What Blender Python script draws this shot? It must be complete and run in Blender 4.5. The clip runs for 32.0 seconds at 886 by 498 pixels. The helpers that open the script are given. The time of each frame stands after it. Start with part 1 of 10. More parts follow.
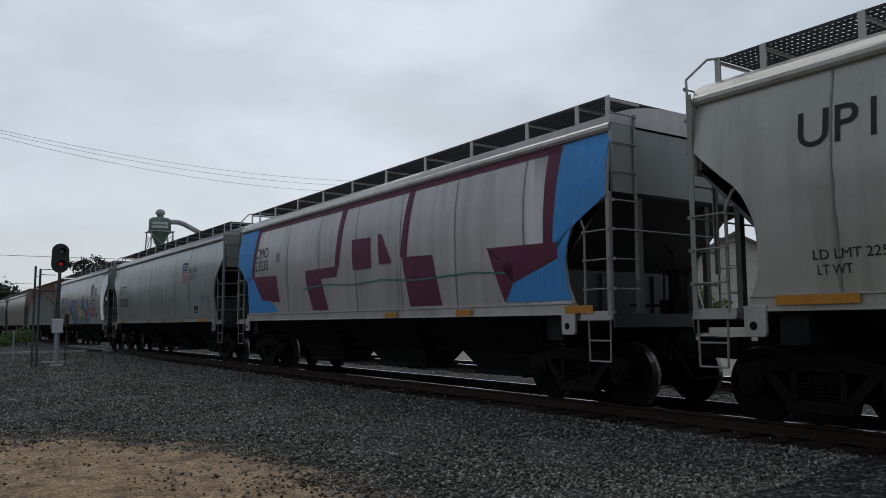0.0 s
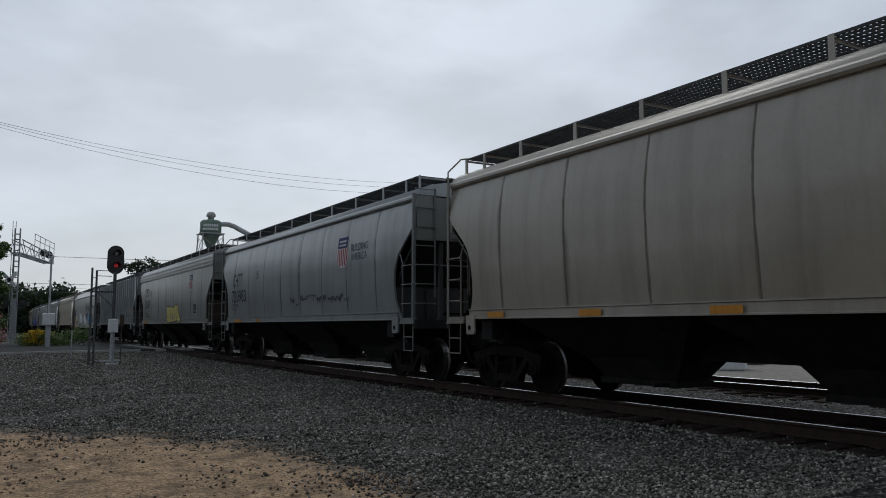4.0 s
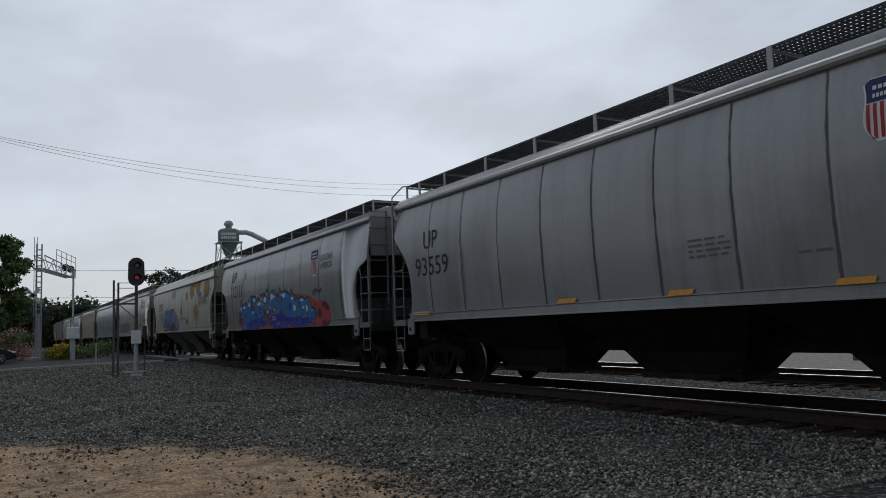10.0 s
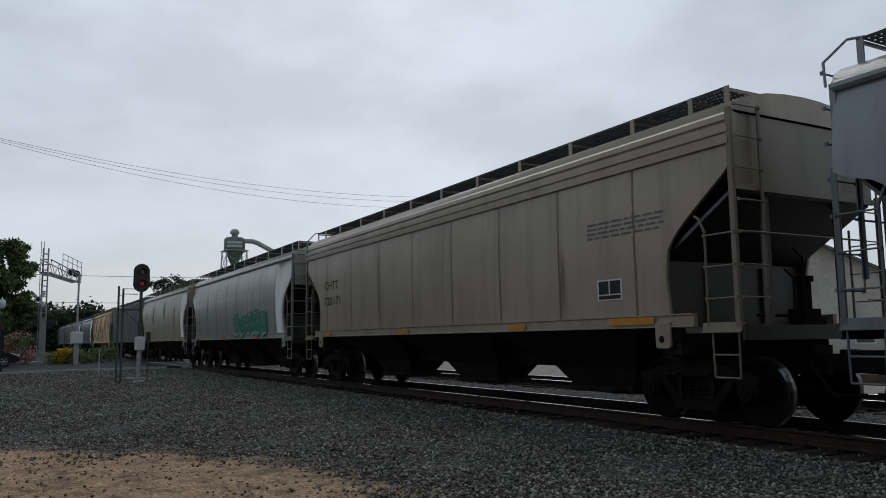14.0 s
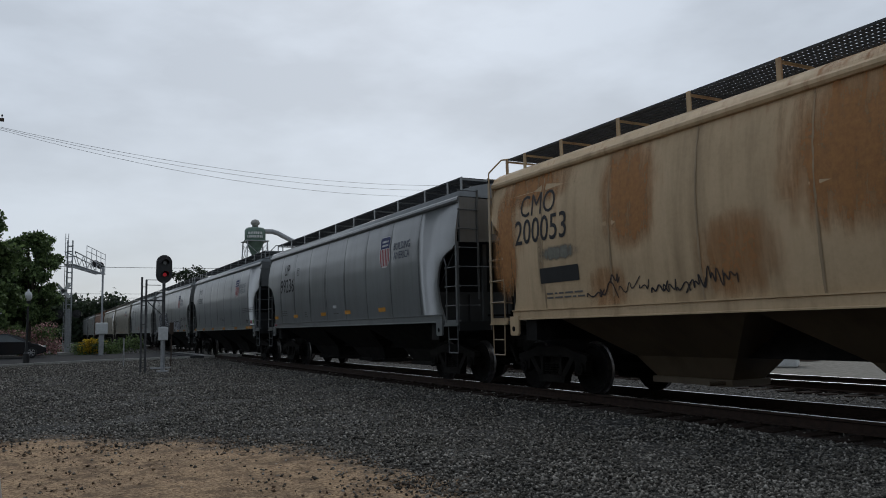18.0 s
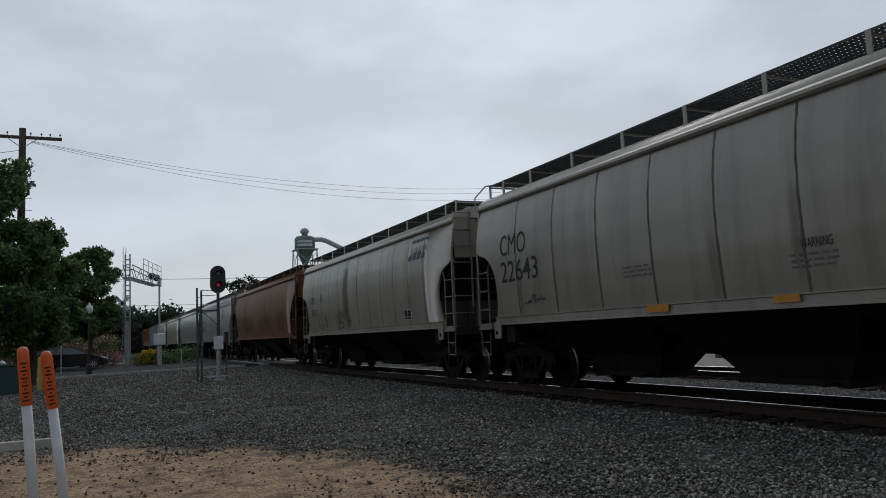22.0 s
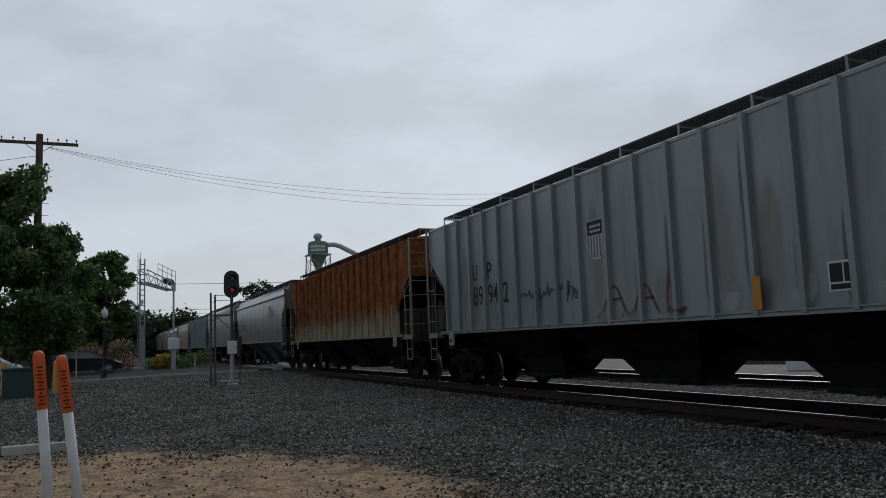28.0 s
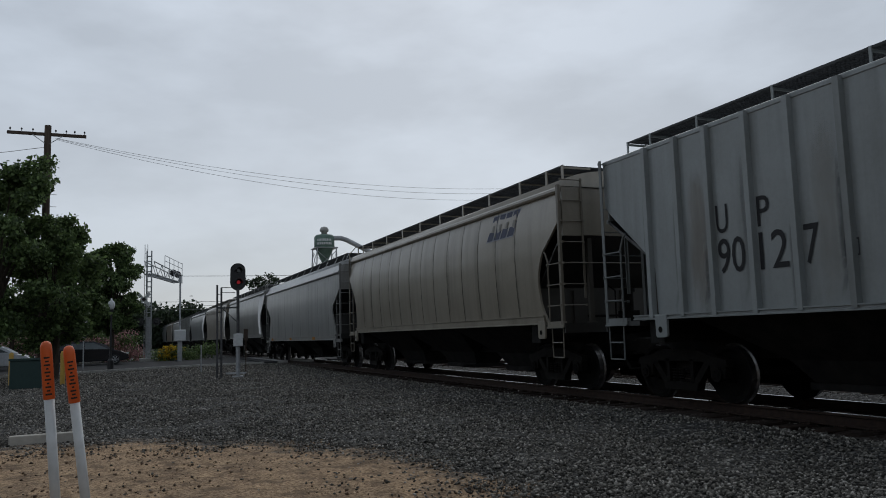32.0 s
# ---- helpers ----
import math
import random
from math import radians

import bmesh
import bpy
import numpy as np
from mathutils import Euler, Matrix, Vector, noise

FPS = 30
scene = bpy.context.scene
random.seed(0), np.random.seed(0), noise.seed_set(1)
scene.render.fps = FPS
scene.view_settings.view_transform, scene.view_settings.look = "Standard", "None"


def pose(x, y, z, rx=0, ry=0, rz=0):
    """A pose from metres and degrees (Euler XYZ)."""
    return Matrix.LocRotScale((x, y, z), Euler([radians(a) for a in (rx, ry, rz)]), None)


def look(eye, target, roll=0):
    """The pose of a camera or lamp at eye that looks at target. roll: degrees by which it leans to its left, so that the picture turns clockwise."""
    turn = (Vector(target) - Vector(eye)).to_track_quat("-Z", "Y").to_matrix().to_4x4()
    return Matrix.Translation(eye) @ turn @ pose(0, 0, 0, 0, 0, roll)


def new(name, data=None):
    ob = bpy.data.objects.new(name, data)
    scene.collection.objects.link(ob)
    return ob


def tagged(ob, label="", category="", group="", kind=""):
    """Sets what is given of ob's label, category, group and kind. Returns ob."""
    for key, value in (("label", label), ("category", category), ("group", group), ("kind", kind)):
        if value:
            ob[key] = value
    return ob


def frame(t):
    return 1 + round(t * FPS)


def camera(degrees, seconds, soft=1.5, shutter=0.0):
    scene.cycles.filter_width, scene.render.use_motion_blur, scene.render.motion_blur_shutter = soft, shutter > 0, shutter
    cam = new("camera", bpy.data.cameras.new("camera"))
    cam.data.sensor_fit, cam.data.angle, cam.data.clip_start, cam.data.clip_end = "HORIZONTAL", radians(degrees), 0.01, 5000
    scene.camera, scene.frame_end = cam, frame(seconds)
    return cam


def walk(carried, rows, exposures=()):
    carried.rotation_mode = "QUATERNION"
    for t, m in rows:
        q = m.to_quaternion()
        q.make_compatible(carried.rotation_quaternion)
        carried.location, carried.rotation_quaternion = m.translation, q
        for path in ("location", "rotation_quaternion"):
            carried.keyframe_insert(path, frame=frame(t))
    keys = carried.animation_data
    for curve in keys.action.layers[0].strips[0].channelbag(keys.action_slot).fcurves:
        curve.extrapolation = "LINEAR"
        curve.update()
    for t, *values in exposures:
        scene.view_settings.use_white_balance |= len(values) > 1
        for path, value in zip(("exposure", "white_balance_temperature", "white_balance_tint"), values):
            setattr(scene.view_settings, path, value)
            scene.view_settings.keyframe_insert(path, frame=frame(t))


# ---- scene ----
# camera: hand-held, turning on the spot; z = 0 is the top of the rails, y runs along the track
EYE = (0.0, 0.0, 1.23)
cam = camera(59.55, 32.0, soft=0.95)
PATH = [
    (0.0, pose(*EYE, 95.59, 0.26, -34.19)),
    (0.5, pose(*EYE, 95.82, 0.29, -34.07)),
    (1.0, pose(*EYE, 95.83, 0.43, -33.00)),
    (1.5, pose(*EYE, 95.83, 0.56, -31.19)),
    (2.0, pose(*EYE, 95.72, 0.47, -30.59)),
    (2.5, pose(*EYE, 95.74, 0.42, -30.79)),
    (4.5, pose(*EYE, 95.67, -0.03, -30.78)),
    (5.0, pose(*EYE, 95.59, 0.09, -30.66)),
    (5.5, pose(*EYE, 95.37, 0.26, -30.59)),
    (6.0, pose(*EYE, 95.21, 0.49, -30.45)),
    (6.5, pose(*EYE, 95.04, 0.61, -30.09)),
    (7.0, pose(*EYE, 94.88, 0.57, -29.51)),
    (7.5, pose(*EYE, 94.66, 0.84, -29.61)),
    (8.0, pose(*EYE, 94.84, 0.84, -29.50)),
    (8.5, pose(*EYE, 94.96, 1.15, -29.38)),
    (9.0, pose(*EYE, 95.09, 1.84, -28.98)),
    (9.5, pose(*EYE, 95.33, 2.10, -28.92)),
    (10.0, pose(*EYE, 95.73, 2.04, -29.34)),
    (10.5, pose(*EYE, 95.85, 1.69, -30.13)),
    (11.0, pose(*EYE, 96.48, 1.24, -30.23)),
    (11.5, pose(*EYE, 96.65, 1.01, -30.15)),
    (12.0, pose(*EYE, 96.92, 0.84, -29.94)),
    (12.5, pose(*EYE, 97.04, 0.57, -29.38)),
    (13.0, pose(*EYE, 96.94, 0.60, -29.10)),
    (13.5, pose(*EYE, 96.77, 0.69, -28.89)),
    (14.0, pose(*EYE, 96.71, 0.71, -29.09)),
    (14.5, pose(*EYE, 96.58, 0.78, -29.01)),
    (16.5, pose(*EYE, 96.13, 1.11, -28.14)),
    (17.0, pose(*EYE, 96.08, 1.01, -27.96)),
    (17.5, pose(*EYE, 95.96, 0.96, -27.82)),
    (18.0, pose(*EYE, 95.88, 1.11, -27.60)),
    (18.5, pose(*EYE, 95.67, 0.99, -27.39)),
    (19.0, pose(*EYE, 95.63, 1.16, -27.20)),
    (19.5, pose(*EYE, 95.44, 1.30, -26.45)),
    (20.0, pose(*EYE, 95.38, 1.46, -25.47)),
    (20.5, pose(*EYE, 95.37, 1.78, -25.12)),
    (21.0, pose(*EYE, 95.65, 2.21, -23.83)),
    (21.5, pose(*EYE, 95.90, 2.48, -23.06)),
    (22.0, pose(*EYE, 96.25, 2.43, -23.90)),
    (22.5, pose(*EYE, 96.05, 2.34, -24.16)),
    (23.0, pose(*EYE, 95.76, 2.28, -24.12)),
    (23.5, pose(*EYE, 95.53, 2.35, -23.72)),
    (24.0, pose(*EYE, 95.41, 2.44, -23.47)),
    (24.5, pose(*EYE, 95.33, 2.50, -23.57)),
    (26.5, pose(*EYE, 95.98, 2.47, -23.49)),
    (27.0, pose(*EYE, 96.27, 2.54, -23.21)),
    (27.5, pose(*EYE, 96.63, 2.41, -23.02)),
    (28.0, pose(*EYE, 96.68, 2.23, -22.97)),
    (28.5, pose(*EYE, 96.87, 2.05, -22.87)),
    (29.0, pose(*EYE, 96.99, 1.97, -22.69)),
    (29.5, pose(*EYE, 96.95, 1.67, -22.79)),
    (30.0, pose(*EYE, 96.83, 1.71, -22.82)),
    (30.5, pose(*EYE, 96.80, 1.72, -22.73)),
    (31.0, pose(*EYE, 96.70, 1.78, -22.74)),
    (31.5, pose(*EYE, 96.68, 1.84, -22.50)),
    (32.0, pose(*EYE, 96.28, 1.70, -22.57)),
]
walk(cam, PATH, ((0.0, 0.0), (14.0, 0.0), (22.0, -0.06), (28.0, -0.12), (32.0, -0.14)))

# ---- overcast daylight ----
world = bpy.data.worlds.new("overcast_sky")
scene.world = world
world.use_nodes = True
wn, wl = world.node_tree.nodes, world.node_tree.links
wn.clear()
w_out = wn.new("ShaderNodeOutputWorld")
w_add = wn.new("ShaderNodeAddShader")
w_sky = wn.new("ShaderNodeTexSky")
w_sky.sky_type, w_sky.sun_disc = "NISHITA", False
w_sky.sun_elevation, w_sky.sun_rotation = radians(46), radians(24)
w_b1, w_b2 = wn.new("ShaderNodeBackground"), wn.new("ShaderNodeBackground")
w_b1.inputs["Strength"].default_value = 0.05
w_b2.inputs["Strength"].default_value = 0.61
w_co, w_map = wn.new("ShaderNodeTexCoord"), wn.new("ShaderNodeMapping")
w_map.inputs["Scale"].default_value = (2.2, 2.2, 5.5)
w_no = wn.new("ShaderNodeTexNoise")
w_no.inputs["Scale"].default_value, w_no.inputs["Detail"].default_value, w_no.inputs["Roughness"].default_value = 1.7, 5.0, 0.52
w_ramp = wn.new("ShaderNodeValToRGB")
w_ramp.color_ramp.elements[0].position, w_ramp.color_ramp.elements[0].color = 0.38, (0.360, 0.448, 0.558, 1)
w_ramp.color_ramp.elements[1].position, w_ramp.color_ramp.elements[1].color = 0.63, (0.604, 0.720, 0.866, 1)
wl.new(w_co.outputs["Generated"], w_map.inputs["Vector"])
wl.new(w_map.outputs["Vector"], w_no.inputs["Vector"])
wl.new(w_no.outputs["Fac"], w_ramp.inputs["Fac"])
w_dot, w_rng = wn.new("ShaderNodeVectorMath"), wn.new("ShaderNodeMapRange")
w_dot.operation = "DOT_PRODUCT"
w_dot.inputs[1].default_value = (-0.62, 0.78, 0.05)
wl.new(w_co.outputs["Generated"], w_dot.inputs[0])
wl.new(w_dot.outputs["Value"], w_rng.inputs["Value"])
for key, v in (("From Min", -1.0), ("From Max", 1.0), ("To Min", 0.66), ("To Max", 0.93)):
    w_rng.inputs[key].default_value = v
w_mul = wn.new("ShaderNodeVectorMath")
w_mul.operation = "SCALE"
wl.new(w_ramp.outputs["Color"], w_mul.inputs[0])
wl.new(w_rng.outputs[0], w_mul.inputs["Scale"])
w_sep, w_low, w_mul2 = wn.new("ShaderNodeSeparateXYZ"), wn.new("ShaderNodeMapRange"), wn.new("ShaderNodeVectorMath")
w_mul2.operation = "SCALE"
wl.new(w_co.outputs["Generated"], w_sep.inputs[0])
wl.new(w_sep.outputs[2], w_low.inputs["Value"])
for key, v in (("From Min", 0.0), ("From Max", 0.42), ("To Min", 0.62), ("To Max", 1.0)):
    w_low.inputs[key].default_value = v
wl.new(w_mul.outputs[0], w_mul2.inputs[0])
wl.new(w_low.outputs[0], w_mul2.inputs["Scale"])
wl.new(w_mul2.outputs[0], w_b2.inputs["Color"])
w_grey = wn.new("ShaderNodeHueSaturation")
w_grey.inputs["Saturation"].default_value = 0.25
wl.new(w_sky.outputs["Color"], w_grey.inputs["Color"])
wl.new(w_grey.outputs["Color"], w_b1.inputs["Color"])
wl.new(w_b1.outputs["Background"], w_add.inputs[0])
wl.new(w_b2.outputs["Background"], w_add.inputs[1])
wl.new(w_add.outputs["Shader"], w_out.inputs["Surface"])
sun = new("sun", bpy.data.lights.new("sun", "SUN"))
sun.data.energy, sun.data.angle, sun.data.color = 0.5, radians(30), (1.0, 0.97, 0.92)
sun.matrix_world = look((20, 45, 51), (0, 0, 0))
scene.view_settings.exposure = 0.0


# ---- materials ----
def material(name):
    m = bpy.data.materials.new(name)
    m.use_nodes = True
    return m, m.node_tree.nodes, m.node_tree.links, m.node_tree.nodes["Principled BSDF"]


def noise_node(n, l, vec, scale, detail=3.0, rough=0.55):
    t = n.new("ShaderNodeTexNoise")
    t.inputs["Scale"].default_value, t.inputs["Detail"].default_value, t.inputs["Roughness"].default_value = scale, detail, rough
    l.new(vec, t.inputs["Vector"])
    return t.outputs["Fac"]


def mapped(n, l, vec, scale):
    m = n.new("ShaderNodeMapping")
    m.inputs["Scale"].default_value = scale
    l.new(vec, m.inputs["Vector"])
    return m.outputs["Vector"]


def ramp(n, l, fac, *stops):
    r = n.new("ShaderNodeValToRGB")
    while len(r.color_ramp.elements) < len(stops):
        r.color_ramp.elements.new(0.5)
    for e, (pos, c) in zip(r.color_ramp.elements, stops):
        e.position, e.color = pos, (*c, 1) if len(c) == 3 else c
    l.new(fac, r.inputs["Fac"])
    return r.outputs["Color"]


def mix(n, l, fac, a, b, mode="MIX"):
    m = n.new("ShaderNodeMix")
    m.data_type, m.blend_type = "RGBA", mode
    for sock, v in ((m.inputs[0], fac), (m.inputs[6], a), (m.inputs[7], b)):
        if hasattr(v, "links"):
            l.new(v, sock)
        elif isinstance(v, tuple):
            sock.default_value = (*v, 1)
        else:
            sock.default_value = v
    return m.outputs[2]


def calc(n, l, op, a, b=0.0, c=None):
    m = n.new("ShaderNodeMath")
    m.operation = op
    for sock, v in zip(m.inputs, (a, b, c)):
        if v is None:
            continue
        if hasattr(v, "links"):
            l.new(v, sock)
        else:
            sock.default_value = v
    return m.outputs[0]


def bumped(n, l, bsdf, height, strength, distance):
    b = n.new("ShaderNodeBump")
    b.inputs["Strength"].default_value, b.inputs["Distance"].default_value = strength, distance
    l.new(height, b.inputs["Height"])
    l.new(b.outputs["Normal"], bsdf.inputs["Normal"])


def offset_by_random(n, l, vec):
    info = n.new("ShaderNodeObjectInfo")
    v = n.new("ShaderNodeVectorMath")
    v.operation = "MULTIPLY_ADD"
    comb = n.new("ShaderNodeCombineXYZ")
    for i in range(3):
        l.new(info.outputs["Random"], comb.inputs[i])
    l.new(comb.outputs[0], v.inputs[0])
    v.inputs[1].default_value = (37.0, 91.0, 53.0)
    l.new(vec, v.inputs[2])
    return v.outputs[0], info


def paint_material():
    """Weathered car paint: the object's colour, rain streaks, dust and rust (the colour's alpha is how far rust has spread)."""
    m, n, l, b = material("weathered_paint")
    co = n.new("ShaderNodeTexCoord").outputs["Object"]
    vec, info = offset_by_random(n, l, co)
    streak = noise_node(n, l, mapped(n, l, vec, (1, 1.5, 0.14)), 1.6, 4, 0.6)
    broad = noise_node(n, l, mapped(n, l, vec, (1, 0.5, 0.7)), 1.1, 3)
    fine = noise_node(n, l, vec, 14, 4, 0.7)
    thin = noise_node(n, l, mapped(n, l, vec, (1, 4.0, 0.22)), 2.0, 4, 0.62)
    c = mix(n, l, 0.55, info.outputs["Color"], ramp(n, l, streak, (0.26, (0.40, 0.38, 0.35)), (0.52, (1.0, 1.0, 1.0))), "MULTIPLY")
    c = mix(n, l, 0.55, c, ramp(n, l, broad, (0.3, (0.66, 0.64, 0.60)), (0.7, (1.05, 1.05, 1.05))), "MULTIPLY")
    c = mix(n, l, 0.18, c, ramp(n, l, fine, (0.3, (0.55, 0.52, 0.48)), (0.6, (1.05, 1.05, 1.05))), "MULTIPLY")
    patch = calc(n, l, "ADD", calc(n, l, "ADD", calc(n, l, "MULTIPLY", streak, 0.35), calc(n, l, "MULTIPLY", thin, 0.35)), calc(n, l, "MULTIPLY", broad, 0.40))
    sepz = n.new("ShaderNodeSeparateXYZ")
    l.new(co, sepz.inputs[0])
    high = calc(n, l, "MULTIPLY", calc(n, l, "SUBTRACT", sepz.outputs[2], 2.35), calc(n, l, "MULTIPLY", calc(n, l, "POWER", info.outputs["Alpha"], 2.0), 0.42))
    patch = calc(n, l, "ADD", patch, high)
    edge = calc(n, l, "SUBTRACT", 1.02, calc(n, l, "MULTIPLY", info.outputs["Alpha"], 0.62))
    rust = n.new("ShaderNodeMapRange")
    rust.interpolation_type = "SMOOTHSTEP"
    l.new(calc(n, l, "SUBTRACT", calc(n, l, "ADD", patch, calc(n, l, "MULTIPLY", fine, 0.18)), edge), rust.inputs["Value"])
    rust.inputs["From Min"].default_value, rust.inputs["From Max"].default_value = -0.08, 0.16
    blot = noise_node(n, l, mapped(n, l, vec, (1, 1.0, 0.75)), 3.4, 6, 0.68)
    rc = ramp(n, l, calc(n, l, "ADD", calc(n, l, "ADD", calc(n, l, "MULTIPLY", thin, 0.3), calc(n, l, "MULTIPLY", blot, 0.5)), calc(n, l, "MULTIPLY", fine, 0.2)), (0.36, (0.070, 0.027, 0.014)), (0.5, (0.205, 0.068, 0.024)), (0.63, (0.37, 0.175, 0.080)))
    c = mix(n, l, rust.outputs[0], c, rc)
    l.new(c, b.inputs["Base Color"])
    wear = calc(n, l, "MAXIMUM", rust.outputs[0], calc(n, l, "MULTIPLY", info.outputs["Alpha"], 1.2))
    l.new(calc(n, l, "ADD", calc(n, l, "MULTIPLY", fine, 0.10), calc(n, l, "ADD", calc(n, l, "MULTIPLY", wear, 0.5), 0.25)), b.inputs["Roughness"])
    l.new(calc(n, l, "MAXIMUM", calc(n, l, "SUBTRACT", 1.0, calc(n, l, "MULTIPLY", wear, 2.2)), 0.05), b.inputs["Specular IOR Level"])
    bumped(n, l, b, calc(n, l, "ADD", calc(n, l, "MULTIPLY", fine, 0.02), broad), 0.12, 0.03)
    return m


def flat_paint_material():
    """Stencils, stickers and sprayed paint: the object's colour, a little scuffed."""
    m, n, l, b = material("sprayed_paint")
    co = n.new("ShaderNodeTexCoord").outputs["Object"]
    vec, info = offset_by_random(n, l, co)
    scuff = noise_node(n, l, mapped(n, l, vec, (1, 2.0, 0.5)), 5, 5, 0.7)
    l.new(mix(n, l, 0.5, info.outputs["Color"], ramp(n, l, scuff, (0.3, (0.6, 0.59, 0.57)), (0.6, (1.05, 1.05, 1.05))), "MULTIPLY"), b.inputs["Base Color"])
    b.inputs["Roughness"].default_value = 0.6
    b.inputs["Specular IOR Level"].default_value = 0.3
    return m


def stain_material():
    """Rust, dirt and overspray that thins out towards a ragged edge (the colour's alpha is how dense it is)."""
    m, n, l, b = material("ragged_stain")
    tc = n.new("ShaderNodeTexCoord")
    vec, info = offset_by_random(n, l, tc.outputs["Object"])
    sep = n.new("ShaderNodeSeparateXYZ")
    l.new(tc.outputs["Generated"], sep.inputs[0])
    mask = None
    for i in (1, 2):
        d = calc(n, l, "SUBTRACT", calc(n, l, "MULTIPLY", sep.outputs[i], 2.0), 1.0)
        f = calc(n, l, "MULTIPLY", d, d) if i == 1 else calc(n, l, "POWER", calc(n, l, "ABSOLUTE", d), 3.0)
        mask = f if mask is None else calc(n, l, "ADD", mask, f)
    mask = calc(n, l, "MAXIMUM", calc(n, l, "SUBTRACT", 1.0, mask), 0.0)
    runs = noise_node(n, l, mapped(n, l, vec, (1, 3.0, 0.5)), 2.2, 4, 0.6)
    fine = noise_node(n, l, vec, 12, 4, 0.7)
    v = calc(n, l, "ADD", calc(n, l, "MULTIPLY", mask, 0.75), calc(n, l, "ADD", calc(n, l, "MULTIPLY", runs, 0.95), calc(n, l, "MULTIPLY", fine, 0.25)))
    r = n.new("ShaderNodeMapRange")
    r.interpolation_type = "SMOOTHSTEP"
    l.new(v, r.inputs["Value"])
    r.inputs["From Min"].default_value, r.inputs["From Max"].default_value = 0.78, 1.40
    rim = calc(n, l, "MINIMUM", calc(n, l, "MULTIPLY", mask, 1.5), 1.0)
    l.new(calc(n, l, "MULTIPLY", calc(n, l, "MULTIPLY", r.outputs[0], rim), info.outputs["Alpha"]), b.inputs["Alpha"])
    l.new(mix(n, l, 0.6, info.outputs["Color"], ramp(n, l, fine, (0.3, (0.6, 0.58, 0.55)), (0.65, (1.2, 1.18, 1.15))), "MULTIPLY"), b.inputs["Base Color"])
    b.inputs["Roughness"].default_value = 0.7
    b.inputs["Specular IOR Level"].default_value = 0.3
    return m


def speckled(name, stops, scale, rough=0.8, bump=0.4, dist=0.01, metal=0.0, coarse=None, stretch=(1, 1, 1), spec=0.3):
    m, n, l, b = material(name)
    co = n.new("ShaderNodeTexCoord").outputs["Object"]
    vec, _ = offset_by_random(n, l, co)
    vec = mapped(n, l, vec, stretch)
    f = noise_node(n, l, vec, scale, 5, 0.65)
    c = ramp(n, l, f, *stops)
    g = noise_node(n, l, vec, coarse or scale * 0.12, 3)
    c = mix(n, l, 0.5, c, ramp(n, l, g, (0.3, (0.6, 0.6, 0.6)), (0.7, (1.25, 1.25, 1.25))), "MULTIPLY")
    l.new(c, b.inputs["Base Color"])
    b.inputs["Roughness"].default_value, b.inputs["Metallic"].default_value = rough, metal
    b.inputs["Specular IOR Level"].default_value = spec
    bumped(n, l, b, f, bump, dist)
    return m


